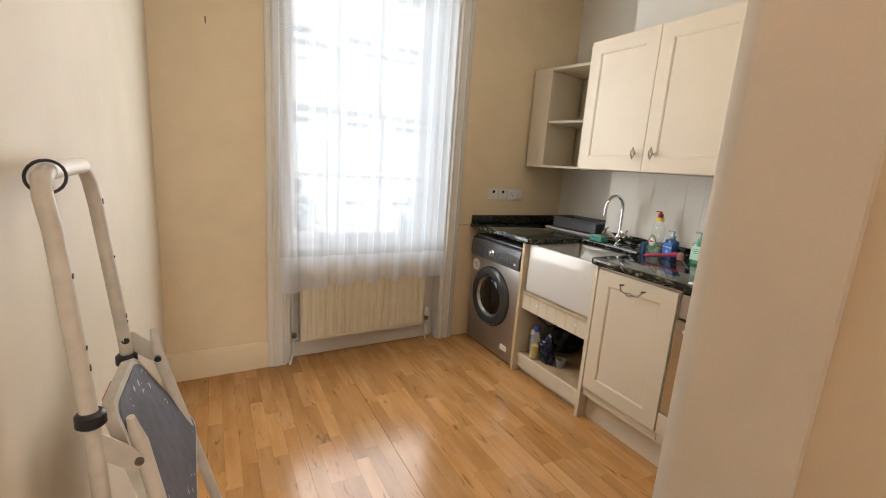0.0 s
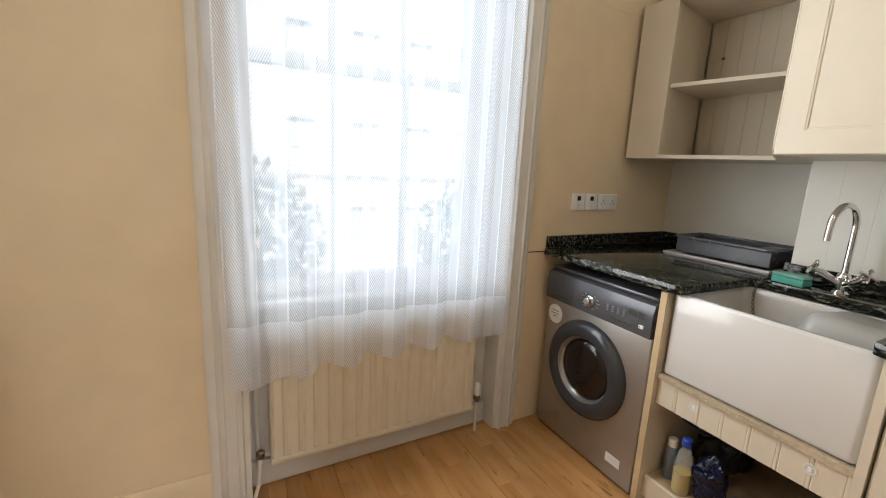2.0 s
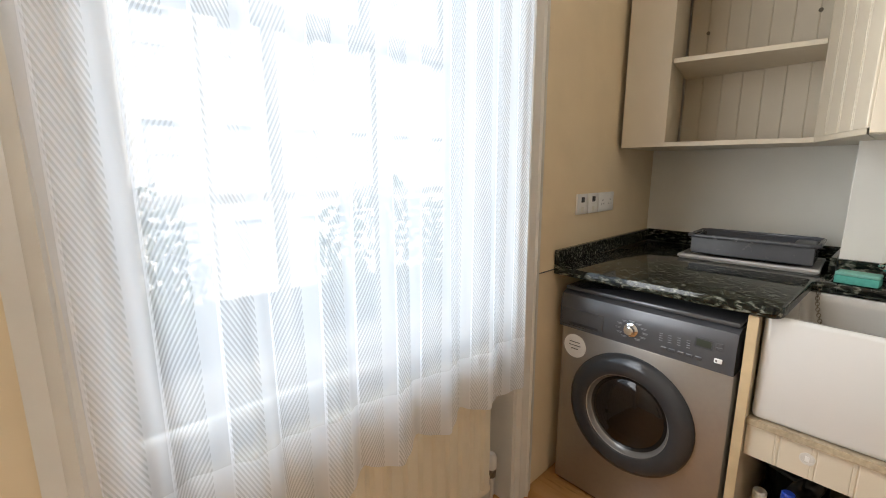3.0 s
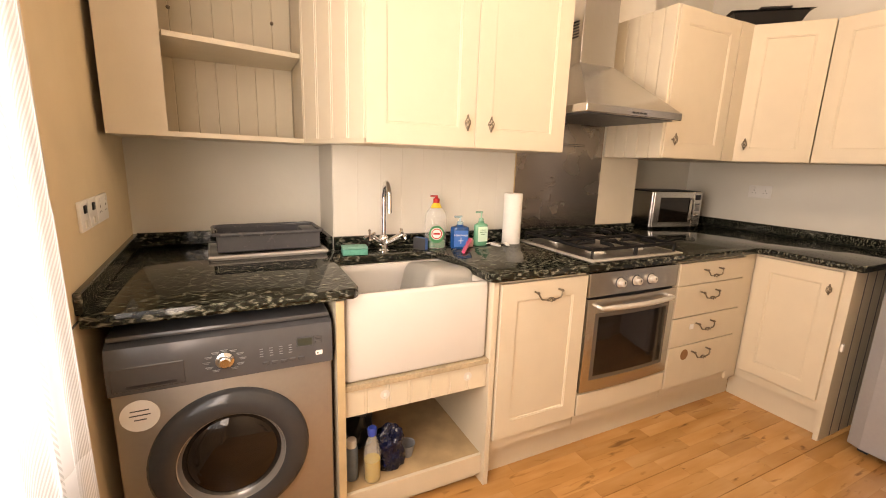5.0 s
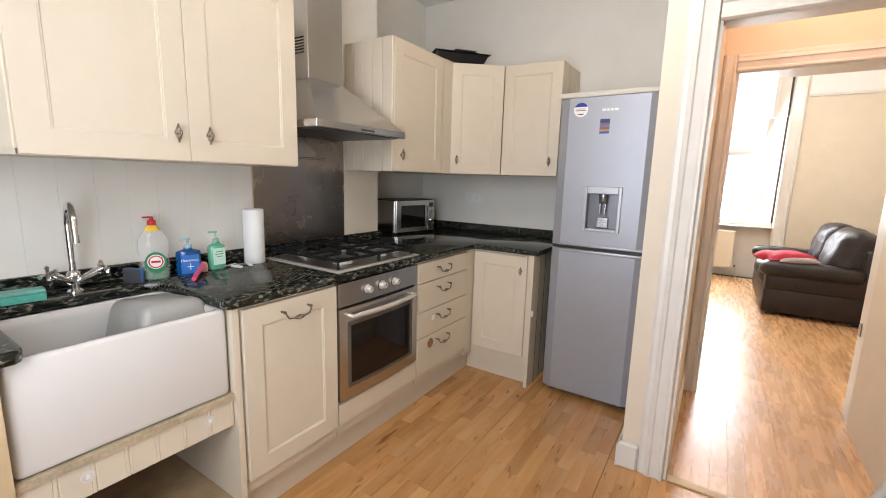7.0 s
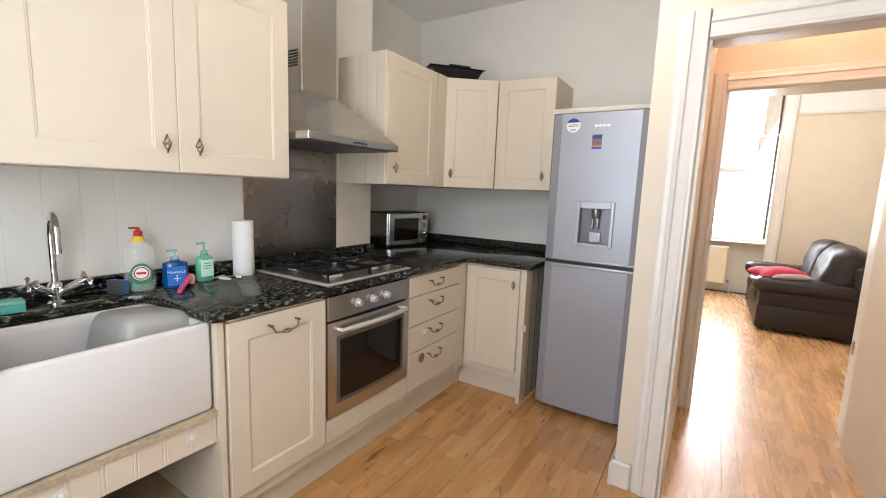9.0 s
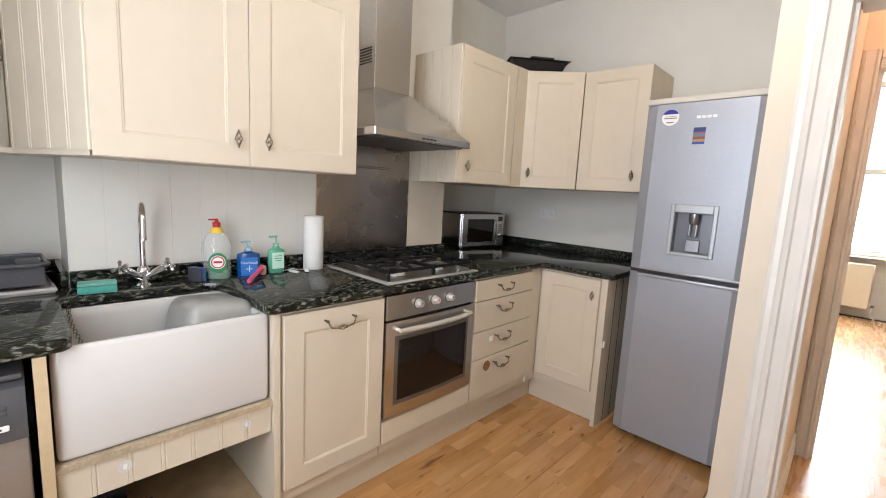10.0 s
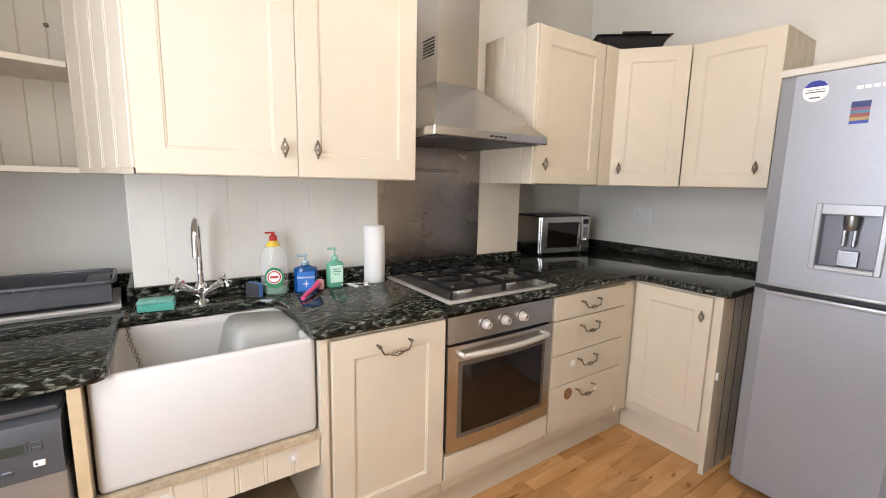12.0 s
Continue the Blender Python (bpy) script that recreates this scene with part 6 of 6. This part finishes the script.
b = tube(bmesh.new(), [(1.93, 2.14, 0.40), (1.98, 2.08, 0.35), (2.10, 2.02, 0.36), (2.25, 2.0, 0.33), (2.39, 2.02, 0.42)], 0.007, 8)
tagged(mesh_ob("hose", b, BLACK, 40), "thin black hose looping under the sink", "hose")

# ---- step ladder ----

def ladpart(name, b_, material, parent, label="", smooth=35):
    return part(name, b_, material, parent, label, smooth)


lad = thing("step_ladder", "paint-spattered cream folding step stool leaning on the wall", "step ladder", (-0.18, 0.98, 0))
LP = mat("chipped_cream_ladder_paint", (0.58, 0.53, 0.45), 0.42, noise_scale=25, amount=0.28, bump=0.0004)
TREAD = mat("paint_spattered_grey_rubber", (0.050, 0.056, 0.074), 0.55, noise_scale=34, color2=(0.115, 0.12, 0.145), bump=0.0008)
NR, FR_ = 0.882, 1.198     # the near and the far side rail
rail = tube(bmesh.new(), [(-0.170, NR - 0.05, 0.012), (-0.206, NR - 0.01, 0.92), (-0.232, NR + 0.01, 1.24), (-0.239, NR + 0.008, 1.295), (-0.242, NR + 0.025, 1.322), (-0.243, NR + 0.06, 1.331), (-0.243, FR_ - 0.065, 1.331), (-0.242, FR_ - 0.035, 1.322), (-0.239, FR_ - 0.018, 1.295), (-0.232, FR_ - 0.016, 1.24), (-0.206, FR_ + 0.005, 0.92), (-0.170, FR_ + 0.07, 0.012)], 0.0135, 12)
ladpart("hand_rail", rail, LP, lad)
ladpart("grip", tube(bmesh.new(), [(-0.243, NR + 0.05, 1.331), (-0.243, FR_ - 0.06, 1.331)], 0.0152, 14), WHITE, lad, "worn pale plastic grip")
b = tube(bmesh.new(), [Vector((-0.240 + 0.025 * math.cos(a_), NR + 0.035 + 0.010 * math.sin(a_), 1.322 + 0.025 * math.sin(a_))) for a_ in (2 * math.pi * k / 20 for k in range(20))], 0.0025, 6, close=True)
ladpart("rubber_band", b, BLACK, lad, "black elastic band looped over the rail")
for sd, yr in ((-1, NR - 0.010), (1, FR_ + 0.005)):
    ladpart("collar", lathe(bmesh.new(), [(0.0165, -0.014), (0.022, -0.009), (0.022, 0.009), (0.0165, 0.014)], (-0.2055, yr, 0.925 if sd < 0 else 0.88), 16), BLACK, lad, "black plastic collar")
    yl = yr + 0.004 if sd > 0 else yr + 0.012
    leg = tube(bmesh.new(), [(-0.152, yl + 0.012 * sd, 0.944 if sd > 0 else 0.915), (-0.150, yl + 0.006 * sd, 0.918 if sd > 0 else 0.893), (-0.143, yl, 0.875 if sd > 0 else 0.855), (-0.036, yl + 0.105 * sd, 0.36), (0.038, yl + 0.165 * sd, 0.014)], [0.0065, 0.009, 0.0135, 0.0135, 0.0135], 12)
    ladpart("front_leg", leg, LP, lad)
    ladpart("foot", lathe(bmesh.new(), [(0.018, 0), (0.019, 0.03), (0.015, 0.035)], (0.038, yl + 0.165 * sd, 0), 12), BLACK, lad, "black rubber foot")
    ladpart("foot", lathe(bmesh.new(), [(0.018, 0), (0.019, 0.03), (0.015, 0.035)], (-0.170, NR - 0.05 if sd < 0 else FR_ + 0.07, 0), 12), BLACK, lad, "black rubber foot")
    zl = 0.930 if sd > 0 else 0.885
    b = prism(bmesh.new(), [(-0.214, zl + 0.012), (-0.190, zl + 0.010), (-0.152, zl - 0.025), (-0.135, zl - 0.050), (-0.140, zl - 0.072), (-0.160, zl - 0.068), (-0.205, zl - 0.030)], yl - 0.018 if sd < 0 else yl + 0.010, yl - 0.0155 if sd < 0 else yl + 0.0125, "y")
    ladpart("link", b, LP, lad, "flat pressed-steel link plate")
    for px_, pz_ in ((-0.203, zl), (-0.143, zl - 0.055)):
        b = lathe(bmesh.new(), [(0.0075, -0.006), (0.0075, 0.004), (0.005, 0.006)], (px_, yl - 0.016 if sd < 0 else yl - 0.012, pz_), 12, "y")
        ladpart("rivet", b, PEWTER if sd < 0 else BLACK, lad, "dark rivet")


def plate(pts, t_, bev=0.0):
    """A flat plate through four corners, t_ thick."""
    p = [Vector(q) for q in pts]
    n_ = (p[1] - p[0]).cross(p[2] - p[0]).normalized() * t_ / 2
    b_ = bmesh.new()
    a_ = [b_.verts.new(q + n_) for q in p]
    c_ = [b_.verts.new(q - n_) for q in p]
    k_ = len(p)
    b_.faces.new(a_)
    b_.faces.new(c_[::-1])
    for i in range(k_):
        b_.faces.new((a_[i], c_[i], c_[(i + 1) % k_], a_[(i + 1) % k_]))
    return b_


def rounded(corners, r_, n_=5):
    out = []
    c_ = [Vector(q) for q in corners]
    for i in range(len(c_)):
        p, a_, b_ = c_[i], c_[i - 1], c_[(i + 1) % len(c_)]
        u_, v_ = (a_ - p).normalized() * r_, (b_ - p).normalized() * r_
        for k in range(n_ + 1):
            t = k / n_
            out.append(p + u_ * (1 - t) ** 2 + v_ * t ** 2)
    return out


for nm, cs in (("tread", [(-0.196, 0.925, 0.915), (-0.196, 1.160, 0.905), (-0.085, 1.300, 0.620), (-0.072, 0.850, 0.480)]), ("lower_tread", [(-0.130, 0.93, 0.44), (-0.130, 1.19, 0.43), (-0.012, 1.33, 0.15), (-0.012, 0.82, 0.13)])):
    fa = (Vector(cs[1]) - Vector(cs[0])).cross(Vector(cs[3]) - Vector(cs[0])).normalized()
    fa = fa if fa.x > 0 else -fa
    ladpart(nm + "_frame", plate(rounded(cs, 0.035), 0.020), LP, lad)
    cen = sum((Vector(q) for q in cs), Vector()) / 4
    ins_ = [cen + (Vector(q) - cen) * 0.925 + fa * 0.0112 for q in cs]
    ladpart(nm + "_mat", plate(rounded(ins_, 0.032), 0.004), TREAD, lad, "grey rubber mat with paint spatters")
b = bmesh.new()
rnd = random.Random(9)
q0, q1, q2, q3 = Vector((-0.196, 0.925, 0.915)), Vector((-0.196, 1.160, 0.905)), Vector((-0.085, 1.300, 0.620)), Vector((-0.072, 0.850, 0.480))
fa = (q1 - q0).cross(q3 - q0).normalized()
fa = fa if fa.x > 0 else -fa
e1, e2 = (q1 - q0).normalized(), (q3 - q0).normalized()
for i in range(130):
    s_, t_ = rnd.uniform(0.08, 0.92), rnd.uniform(0.06, 0.92)
    p = (q0 * (1 - s_) + q1 * s_) * (1 - t_) + (q3 * (1 - s_) + q2 * s_) * t_
    p = p + fa * 0.0142
    r_ = rnd.choice((0.0015, 0.0022, 0.0032, 0.0052))
    vs = [b.verts.new(p + e1 * math.cos(a_) * r_ * rnd.uniform(0.6, 1.3) + e2 * math.sin(a_) * r_ * rnd.uniform(0.8, 2.0)) for a_ in (2 * math.pi * k / 7 for k in range(7))]
    b.faces.new(vs)
ladpart("paint_spatter", b, mat("dried_pale_paint", (0.45, 0.46, 0.48), 0.6), lad, "dried pale paint spots")
ladpart("red_stripe", plate([(-0.2095, 0.975, 0.903), (-0.2095, 1.055, 0.900), (-0.2055, 1.045, 0.886), (-0.2055, 0.985, 0.888)], 0.003), REDP, lad, "worn red sticker")
rnd = random.Random(12)
for i in range(12):
    sgn = rnd.choice((0, 1))
    zz = rnd.uniform(0.97, 1.26)
    xx = -0.206 - (zz - 0.92) * 0.081
    yy = NR - 0.01 + (zz - 0.92) * 0.062 if sgn else FR_ + 0.005 - (zz - 0.92) * 0.066
    ladpart("chip", lathe(bmesh.new(), [(0.0028, 0), (0.0040, 0.0014)], (xx + 0.0126, yy, zz), 7, "x"), BLACK, lad, "dark chip in the paint")

# ---- living room ----
lw_ = local_thing("window_living", "tall white sash window with panelled shutters", "", Matrix(), kind="structure")
b = bmesh.new()
for a in ((LX0, LX0 + 0.05, -5.62, -5.55, 0.80, 3.02), (LX1 - 0.05, LX1, -5.62, -5.55, 0.80, 3.02), (LX0 + 0.05, LX1 - 0.05, -5.62, -5.55, 0.80, 0.88), (LX0 + 0.05, LX1 - 0.05, -5.62, -5.55, 1.86, 1.92), (LX0 + 0.05, LX1 - 0.05, -5.62, -5.55, 2.95, 3.02)):
    box(b, *a, bevel=0.004)
lpart("window_frame", b, TRIM, lw_)
for a in ((0.88, 1.86), (1.92, 2.95)):
    g = lpart("pane", bb(LX0 + 0.05, LX1 - 0.05, -5.588, -5.584, a[0], a[1]), GLASS, lw_)
    g.visible_shadow = False
lpart("window_back", bb(LX0, LX1, -5.55, -5.53, 0, 0.785), TRIM, lw_, "white painted panel beneath the sill")
lpart("window_sill", bb(LX0, LX1, -5.55, -5.37, 0.785, 0.80, 0.004), TRIM, lw_)
for xx, sg in ((LX0, -1), (LX1, 1)):
    b = prism(bmesh.new(), [(xx, -5.4), (xx + sg * 0.015, -5.38), (xx + sg * 0.10, -5.375), (xx + sg * 0.12, -5.36), (xx + sg * 0.15, -5.36), (xx + sg * 0.16, -5.4)], 0, 3.1, "z")
    lpart("architrave", b, TRIM, lw_)


def shutter(x0_, y0_, x1_, y1_, za, zb):
    s_ = local_thing("shutter", "white painted panelled window shutter, folded open", "shutter", Matrix(), "shutters of the living room window")
    a_, c_ = Vector((x0_, y0_, 0)), Vector((x1_, y1_, 0))
    d_ = (c_ - a_)
    w_ = d_.length
    d_.normalize()
    n_ = Vector((-d_.y, d_.x, 0))
    lpart("leaf", turned(shaker(w_, zb - za, 0.05, 0.03), (a_.x, a_.y, za), d_, n_), TRIM, s_)
    # dark strip down the leaf's leading edge
    e_ = bmesh.new()
    box(e_, -0.005, -0.0005, -0.004, 0.034, 0, zb - za)
    lpart("edge", turned(e_, (a_.x, a_.y, za), d_, n_), mat("dark_shutter_edge", (0.10, 0.08, 0.07), 0.7), s_, "dark leading edge")
    return s_


shutter(LX0 + 0.015, -5.375, LX0 + 0.21, -5.53, 0.87, 2.36)
shutter(LX0 + 0.012, -5.41, LX0 + 0.17, -5.53, 2.38, 3.0)
radiator("radiator", 0.15, LX1 - 0.05, -5.372, 0.14, 0.72, "cream ribbed steel radiator under the living room window", Matrix(), 0.055, True)

sofa = thing("leather_sofa", "dark brown leather two-seat sofa with puffed back and worn arms", "sofa", (-0.6, -4.1, 0))


def puffy(x0_, x1_, y0_, y1_, z0_, z1_, r_, seed=0, dent=0.015, cuts=5):
    b_ = bb(x0_, x1_, y0_, y1_, z0_, z1_, r_, 4)
    bmesh.ops.subdivide_edges(b_, edges=[e for e in b_.edges if e.calc_length() > 0.09], cuts=cuts, use_grid_fill=True)
    c_ = Vector(((x0_ + x1_) / 2, (y0_ + y1_) / 2, (z0_ + z1_) / 2))
    for v in b_.verts:
        q = v.co - c_
        k = Vector((q.x / (x1_ - x0_), q.y / (y1_ - y0_), q.z / (z1_ - z0_))) * 2
        bulge = (1 - min(1, k.y * k.y)) * (1 - min(1, k.z * k.z)) * 0.05
        v.co.x += math.copysign(bulge, k.x) * 0.6 * abs(k.x) + noise.noise(v.co * 7 + Vector((seed, 0, 0))) * dent
        v.co.z += (1 - min(1, k.y * k.y)) * 0.02 * max(0, k.z) + noise.noise(v.co * 9 + Vector((0, seed, 0))) * dent
    return b_


SX = -0.07
part("base", bb(SX - 0.90, SX - 0.03, -4.86, -3.30, 0.04, 0.30, 0.02, 2), LEATHER, sofa)
for px in (SX - 0.82, SX - 0.12):
    for py in (-4.78, -3.40):
        part("foot", bb(px - 0.03, px + 0.03, py - 0.03, py + 0.03, 0, 0.04), BLACK, sofa)
for k, ya in enumerate((-3.52, -4.87)):
    part("arm_side", bb(SX - 0.90, SX - 0.035, ya + 0.01, ya + 0.225, 0.28, 0.50, 0.03, 3), LEATHER, sofa)
    part("arm", puffy(SX - 0.82, SX + 0.0, ya - 0.01, ya + 0.255, 0.43, 0.58, 0.065, 3 + k), LEATHER, sofa, "puffed arm with worn front")
for k, ya in enumerate((-4.63, -4.07)):
    part("seat_cushion", puffy(SX - 0.66, SX - 0.02, ya, ya + 0.55, 0.29, 0.46, 0.06, 9 + k), LEATHER, sofa)
for k, ya in enumerate((-4.84, -4.10)):
    b = puffy(-0.16, 0.16, ya, ya + 0.74, 0, 0.56, 0.12, 20 + k, 0.03)
    b.transform(Matrix.Translation((SX - 0.68, 0, 0.40)) @ Matrix.Rotation(radians(-14), 4, "Y"))
    part("back_cushion", b, LEATHER, sofa, "puffed back cushion with creases")
part("back", bb(SX - 1.02, SX - 0.78, -4.85, -3.31, 0.10, 0.80, 0.06, 3), LEATHER, sofa)


def pillow(name, centre, w_, d_, h_, material, label, rot, tilt=0):
    b_ = bmesh.new()
    n_ = 14
    top_, bot = [], []
    for i in range(n_ + 1):
        rt, rb = [], []
        for j in range(n_ + 1):
            u_, v_ = 2 * i / n_ - 1, 2 * j / n_ - 1
            k = max(0, (1 - u_ ** 4) * (1 - v_ ** 4)) ** 0.6
            ex = 1 - 0.10 * (1 - abs(u_ * v_)) * max(abs(u_), abs(v_)) ** 3
            hh = h_ * k * (0.5 + 0.12 * noise.noise(Vector((u_ * 2, v_ * 2, w_ * 9))))
            rt.append(b_.verts.new((u_ * w_ / 2 * ex, v_ * d_ / 2 * ex, hh + h_ / 2)))
            rb.append(b_.verts.new((u_ * w_ / 2 * ex, v_ * d_ / 2 * ex, -hh + h_ / 2 - 0.001)))
        top_.append(rt)
        bot.append(rb)
    for i in range(n_):
        for j in range(n_):
            b_.faces.new((top_[i][j], top_[i + 1][j], top_[i + 1][j + 1], top_[i][j + 1]))
            b_.faces.new((bot[i][j], bot[i][j + 1], bot[i + 1][j + 1], bot[i + 1][j]))
    bmesh.ops.remove_doubles(b_, verts=b_.verts, dist=0.003)
    b_.transform(Matrix.Translation(centre) @ Matrix.Rotation(radians(rot), 4, "Z") @ Matrix.Rotation(radians(tilt), 4, "Y"))
    return solo(name, b_, material, label, "cushion", 70)


pillow("cushion", (SX - 0.20, -3.60, 0.555), 0.46, 0.42, 0.13, RED, "crimson cushion lying on the dark leather sofa arm", 20, 4)
pillow("small_cushion", (SX - 0.30, -3.40, 0.585), 0.36, 0.16, 0.06, mat("taupe_cloth", (0.30, 0.25, 0.23), 0.8, noise_scale=120, amount=0.2), "small taupe cushion on the sofa arm beside the crimson one", 8, 4)
tagged(mesh_ob("wall_nail", tube(bmesh.new(), [(-0.74, -5.40, 1.97), (-0.74, -5.375, 1.975)], 0.004, 6), PEWTER), "small nail in the cream living room wall", "nail")

# ceiling lamps
for nm, px, py, drop, lab in (("pendant_lamp", 0.95, 0.75, 0.36, "plain white pendant lamp holder on the kitchen ceiling"), ("hall_lamp", 0.0, -0.30, 0.18, "plain white pendant lamp holder on the hall ceiling")):
    pl_ = thing(nm, lab, "lamp", (px, py, CEIL))
    part("ceiling_rose", lathe(bmesh.new(), [(0.045, 0), (0.042, -0.02), (0.015, -0.03)], (px, py, CEIL), 20), WHITE, pl_)
    part("flex", tube(bmesh.new(), [(px, py, CEIL - 0.028), (px, py, CEIL - drop)], 0.003, 6), WHITE, pl_)
    part("lamp_holder", lathe(bmesh.new(), [(0.012, 0), (0.018, -0.02), (0.018, -0.05)], (px, py, CEIL - drop + 0.01), 16), WHITE, pl_)

# ---- floor boards, last ----
def clip_poly(poly, x0_, x1_, y0_, y1_):
    for ax, lim, sg in ((0, x0_, 1), (0, x1_, -1), (1, y0_, 1), (1, y1_, -1)):
        out = []
        for i in range(len(poly)):
            p, q = poly[i - 1], poly[i]
            a_, c_ = sg * (p[ax] - lim), sg * (q[ax] - lim)
            if (a_ >= 0) != (c_ >= 0):
                t = a_ / (a_ - c_)
                out.append((p[0] + (q[0] - p[0]) * t, p[1] + (q[1] - p[1]) * t))
            if c_ >= 0:
                out.append(q)
        poly = out
        if len(poly) < 3:
            return []
    return poly


def boards(floor_ob, name, material, width, length, angle, area, region, seed, gaps=(), shift=0.0):
    """Lays staggered strips over an area; region(cx, cy) gives the rectangle that each is cut to."""
    rnd_ = random.Random(seed)
    ca, sa = math.cos(radians(angle)), math.sin(radians(angle))
    ax0, ax1, ay0, ay1 = area
    n_ = 0
    for i in range(-60, 90):
        y_ = -8 + rnd_.uniform(0, length)
        while y_ < 6:
            ln = length * rnd_.uniform(0.75, 1.25)
            u0, u1, v0, v1 = i * width + shift, (i + 1) * width + shift, y_, y_ + ln
            y_ += ln
            e_ = 0.0022 if i in gaps else (0.0006 if i % 3 == 0 else 0.00022)
            pts = [(u0 + e_, v0 + 0.0002), (u1 - 0.00022, v0 + 0.0002), (u1 - 0.00022, v1 - 0.0002), (u0 + e_, v1 - 0.0002)]
            pts = [(u * ca + v * sa, -u * sa + v * ca) for u, v in pts]
            cx = sum(p[0] for p in pts) / 4
            cy = sum(p[1] for p in pts) / 4
            if not (ax0 - 0.3 < cx < ax1 + 0.3 and ay0 - 0.5 < cy < ay1 + 0.5):
                continue
            r_ = region(cx, cy)
            if not r_:
                continue
            pts = clip_poly(pts, *r_)
            if len(pts) < 3:
                continue
            b_ = prism(bmesh.new(), [(p[0] - cx, p[1] - cy) for p in pts], -0.0079, 0.0, "z")
            bmesh.ops.recalc_face_normals(b_, faces=b_.faces)
            me_ = bpy.data.meshes.new(name)
            b_.to_mesh(me_)
            b_.free()
            me_.materials.append(material)
            o = new(name, me_)
            o.location = (cx, cy, 0)
            o.parent = floor_ob
            n_ += 1
    return n_


fk = tagged(new("floor_kitchen"), "worn oak-effect laminate strip floor with open joints", kind="structure")
boards(fk, "floorboard", OAK, 0.0672, 0.36, 0, (-0.3, 1.95, -0.85, 2.98), lambda x, y: (0.60, 1.95, -0.83, 3.0) if x > 0.69 else ((-0.30, 1.95, 0.30, 3.0) if y > 0.1 else None), 5, (12, 21, 24), -0.0732)
fh = tagged(new("floor_hall"), "honey beech laminate strip floor in the hall", kind="structure")
boards(fh, "floorboard", BEECH, 0.075, 0.50, 0, (-0.5, 0.49, -0.95, 0.28), lambda x, y: (-0.46, 0.49, -0.90, 0.28), 6)
fl_ = tagged(new("floor_living"), "honey beech laminate strip floor in the living room", kind="structure")
boards(fl_, "floorboard", BEECH, 0.082, 0.62, 0, (-1.3, 0.95, -5.42, -0.9), lambda x, y: (-1.45, 1.00, -5.42, -0.90), 7)
structure("floor_margin", bb(1.0, 2.1, -5.42, -0.9, -0.0079, 0), BEECH, "laminate floor along the unseen side of the living room")
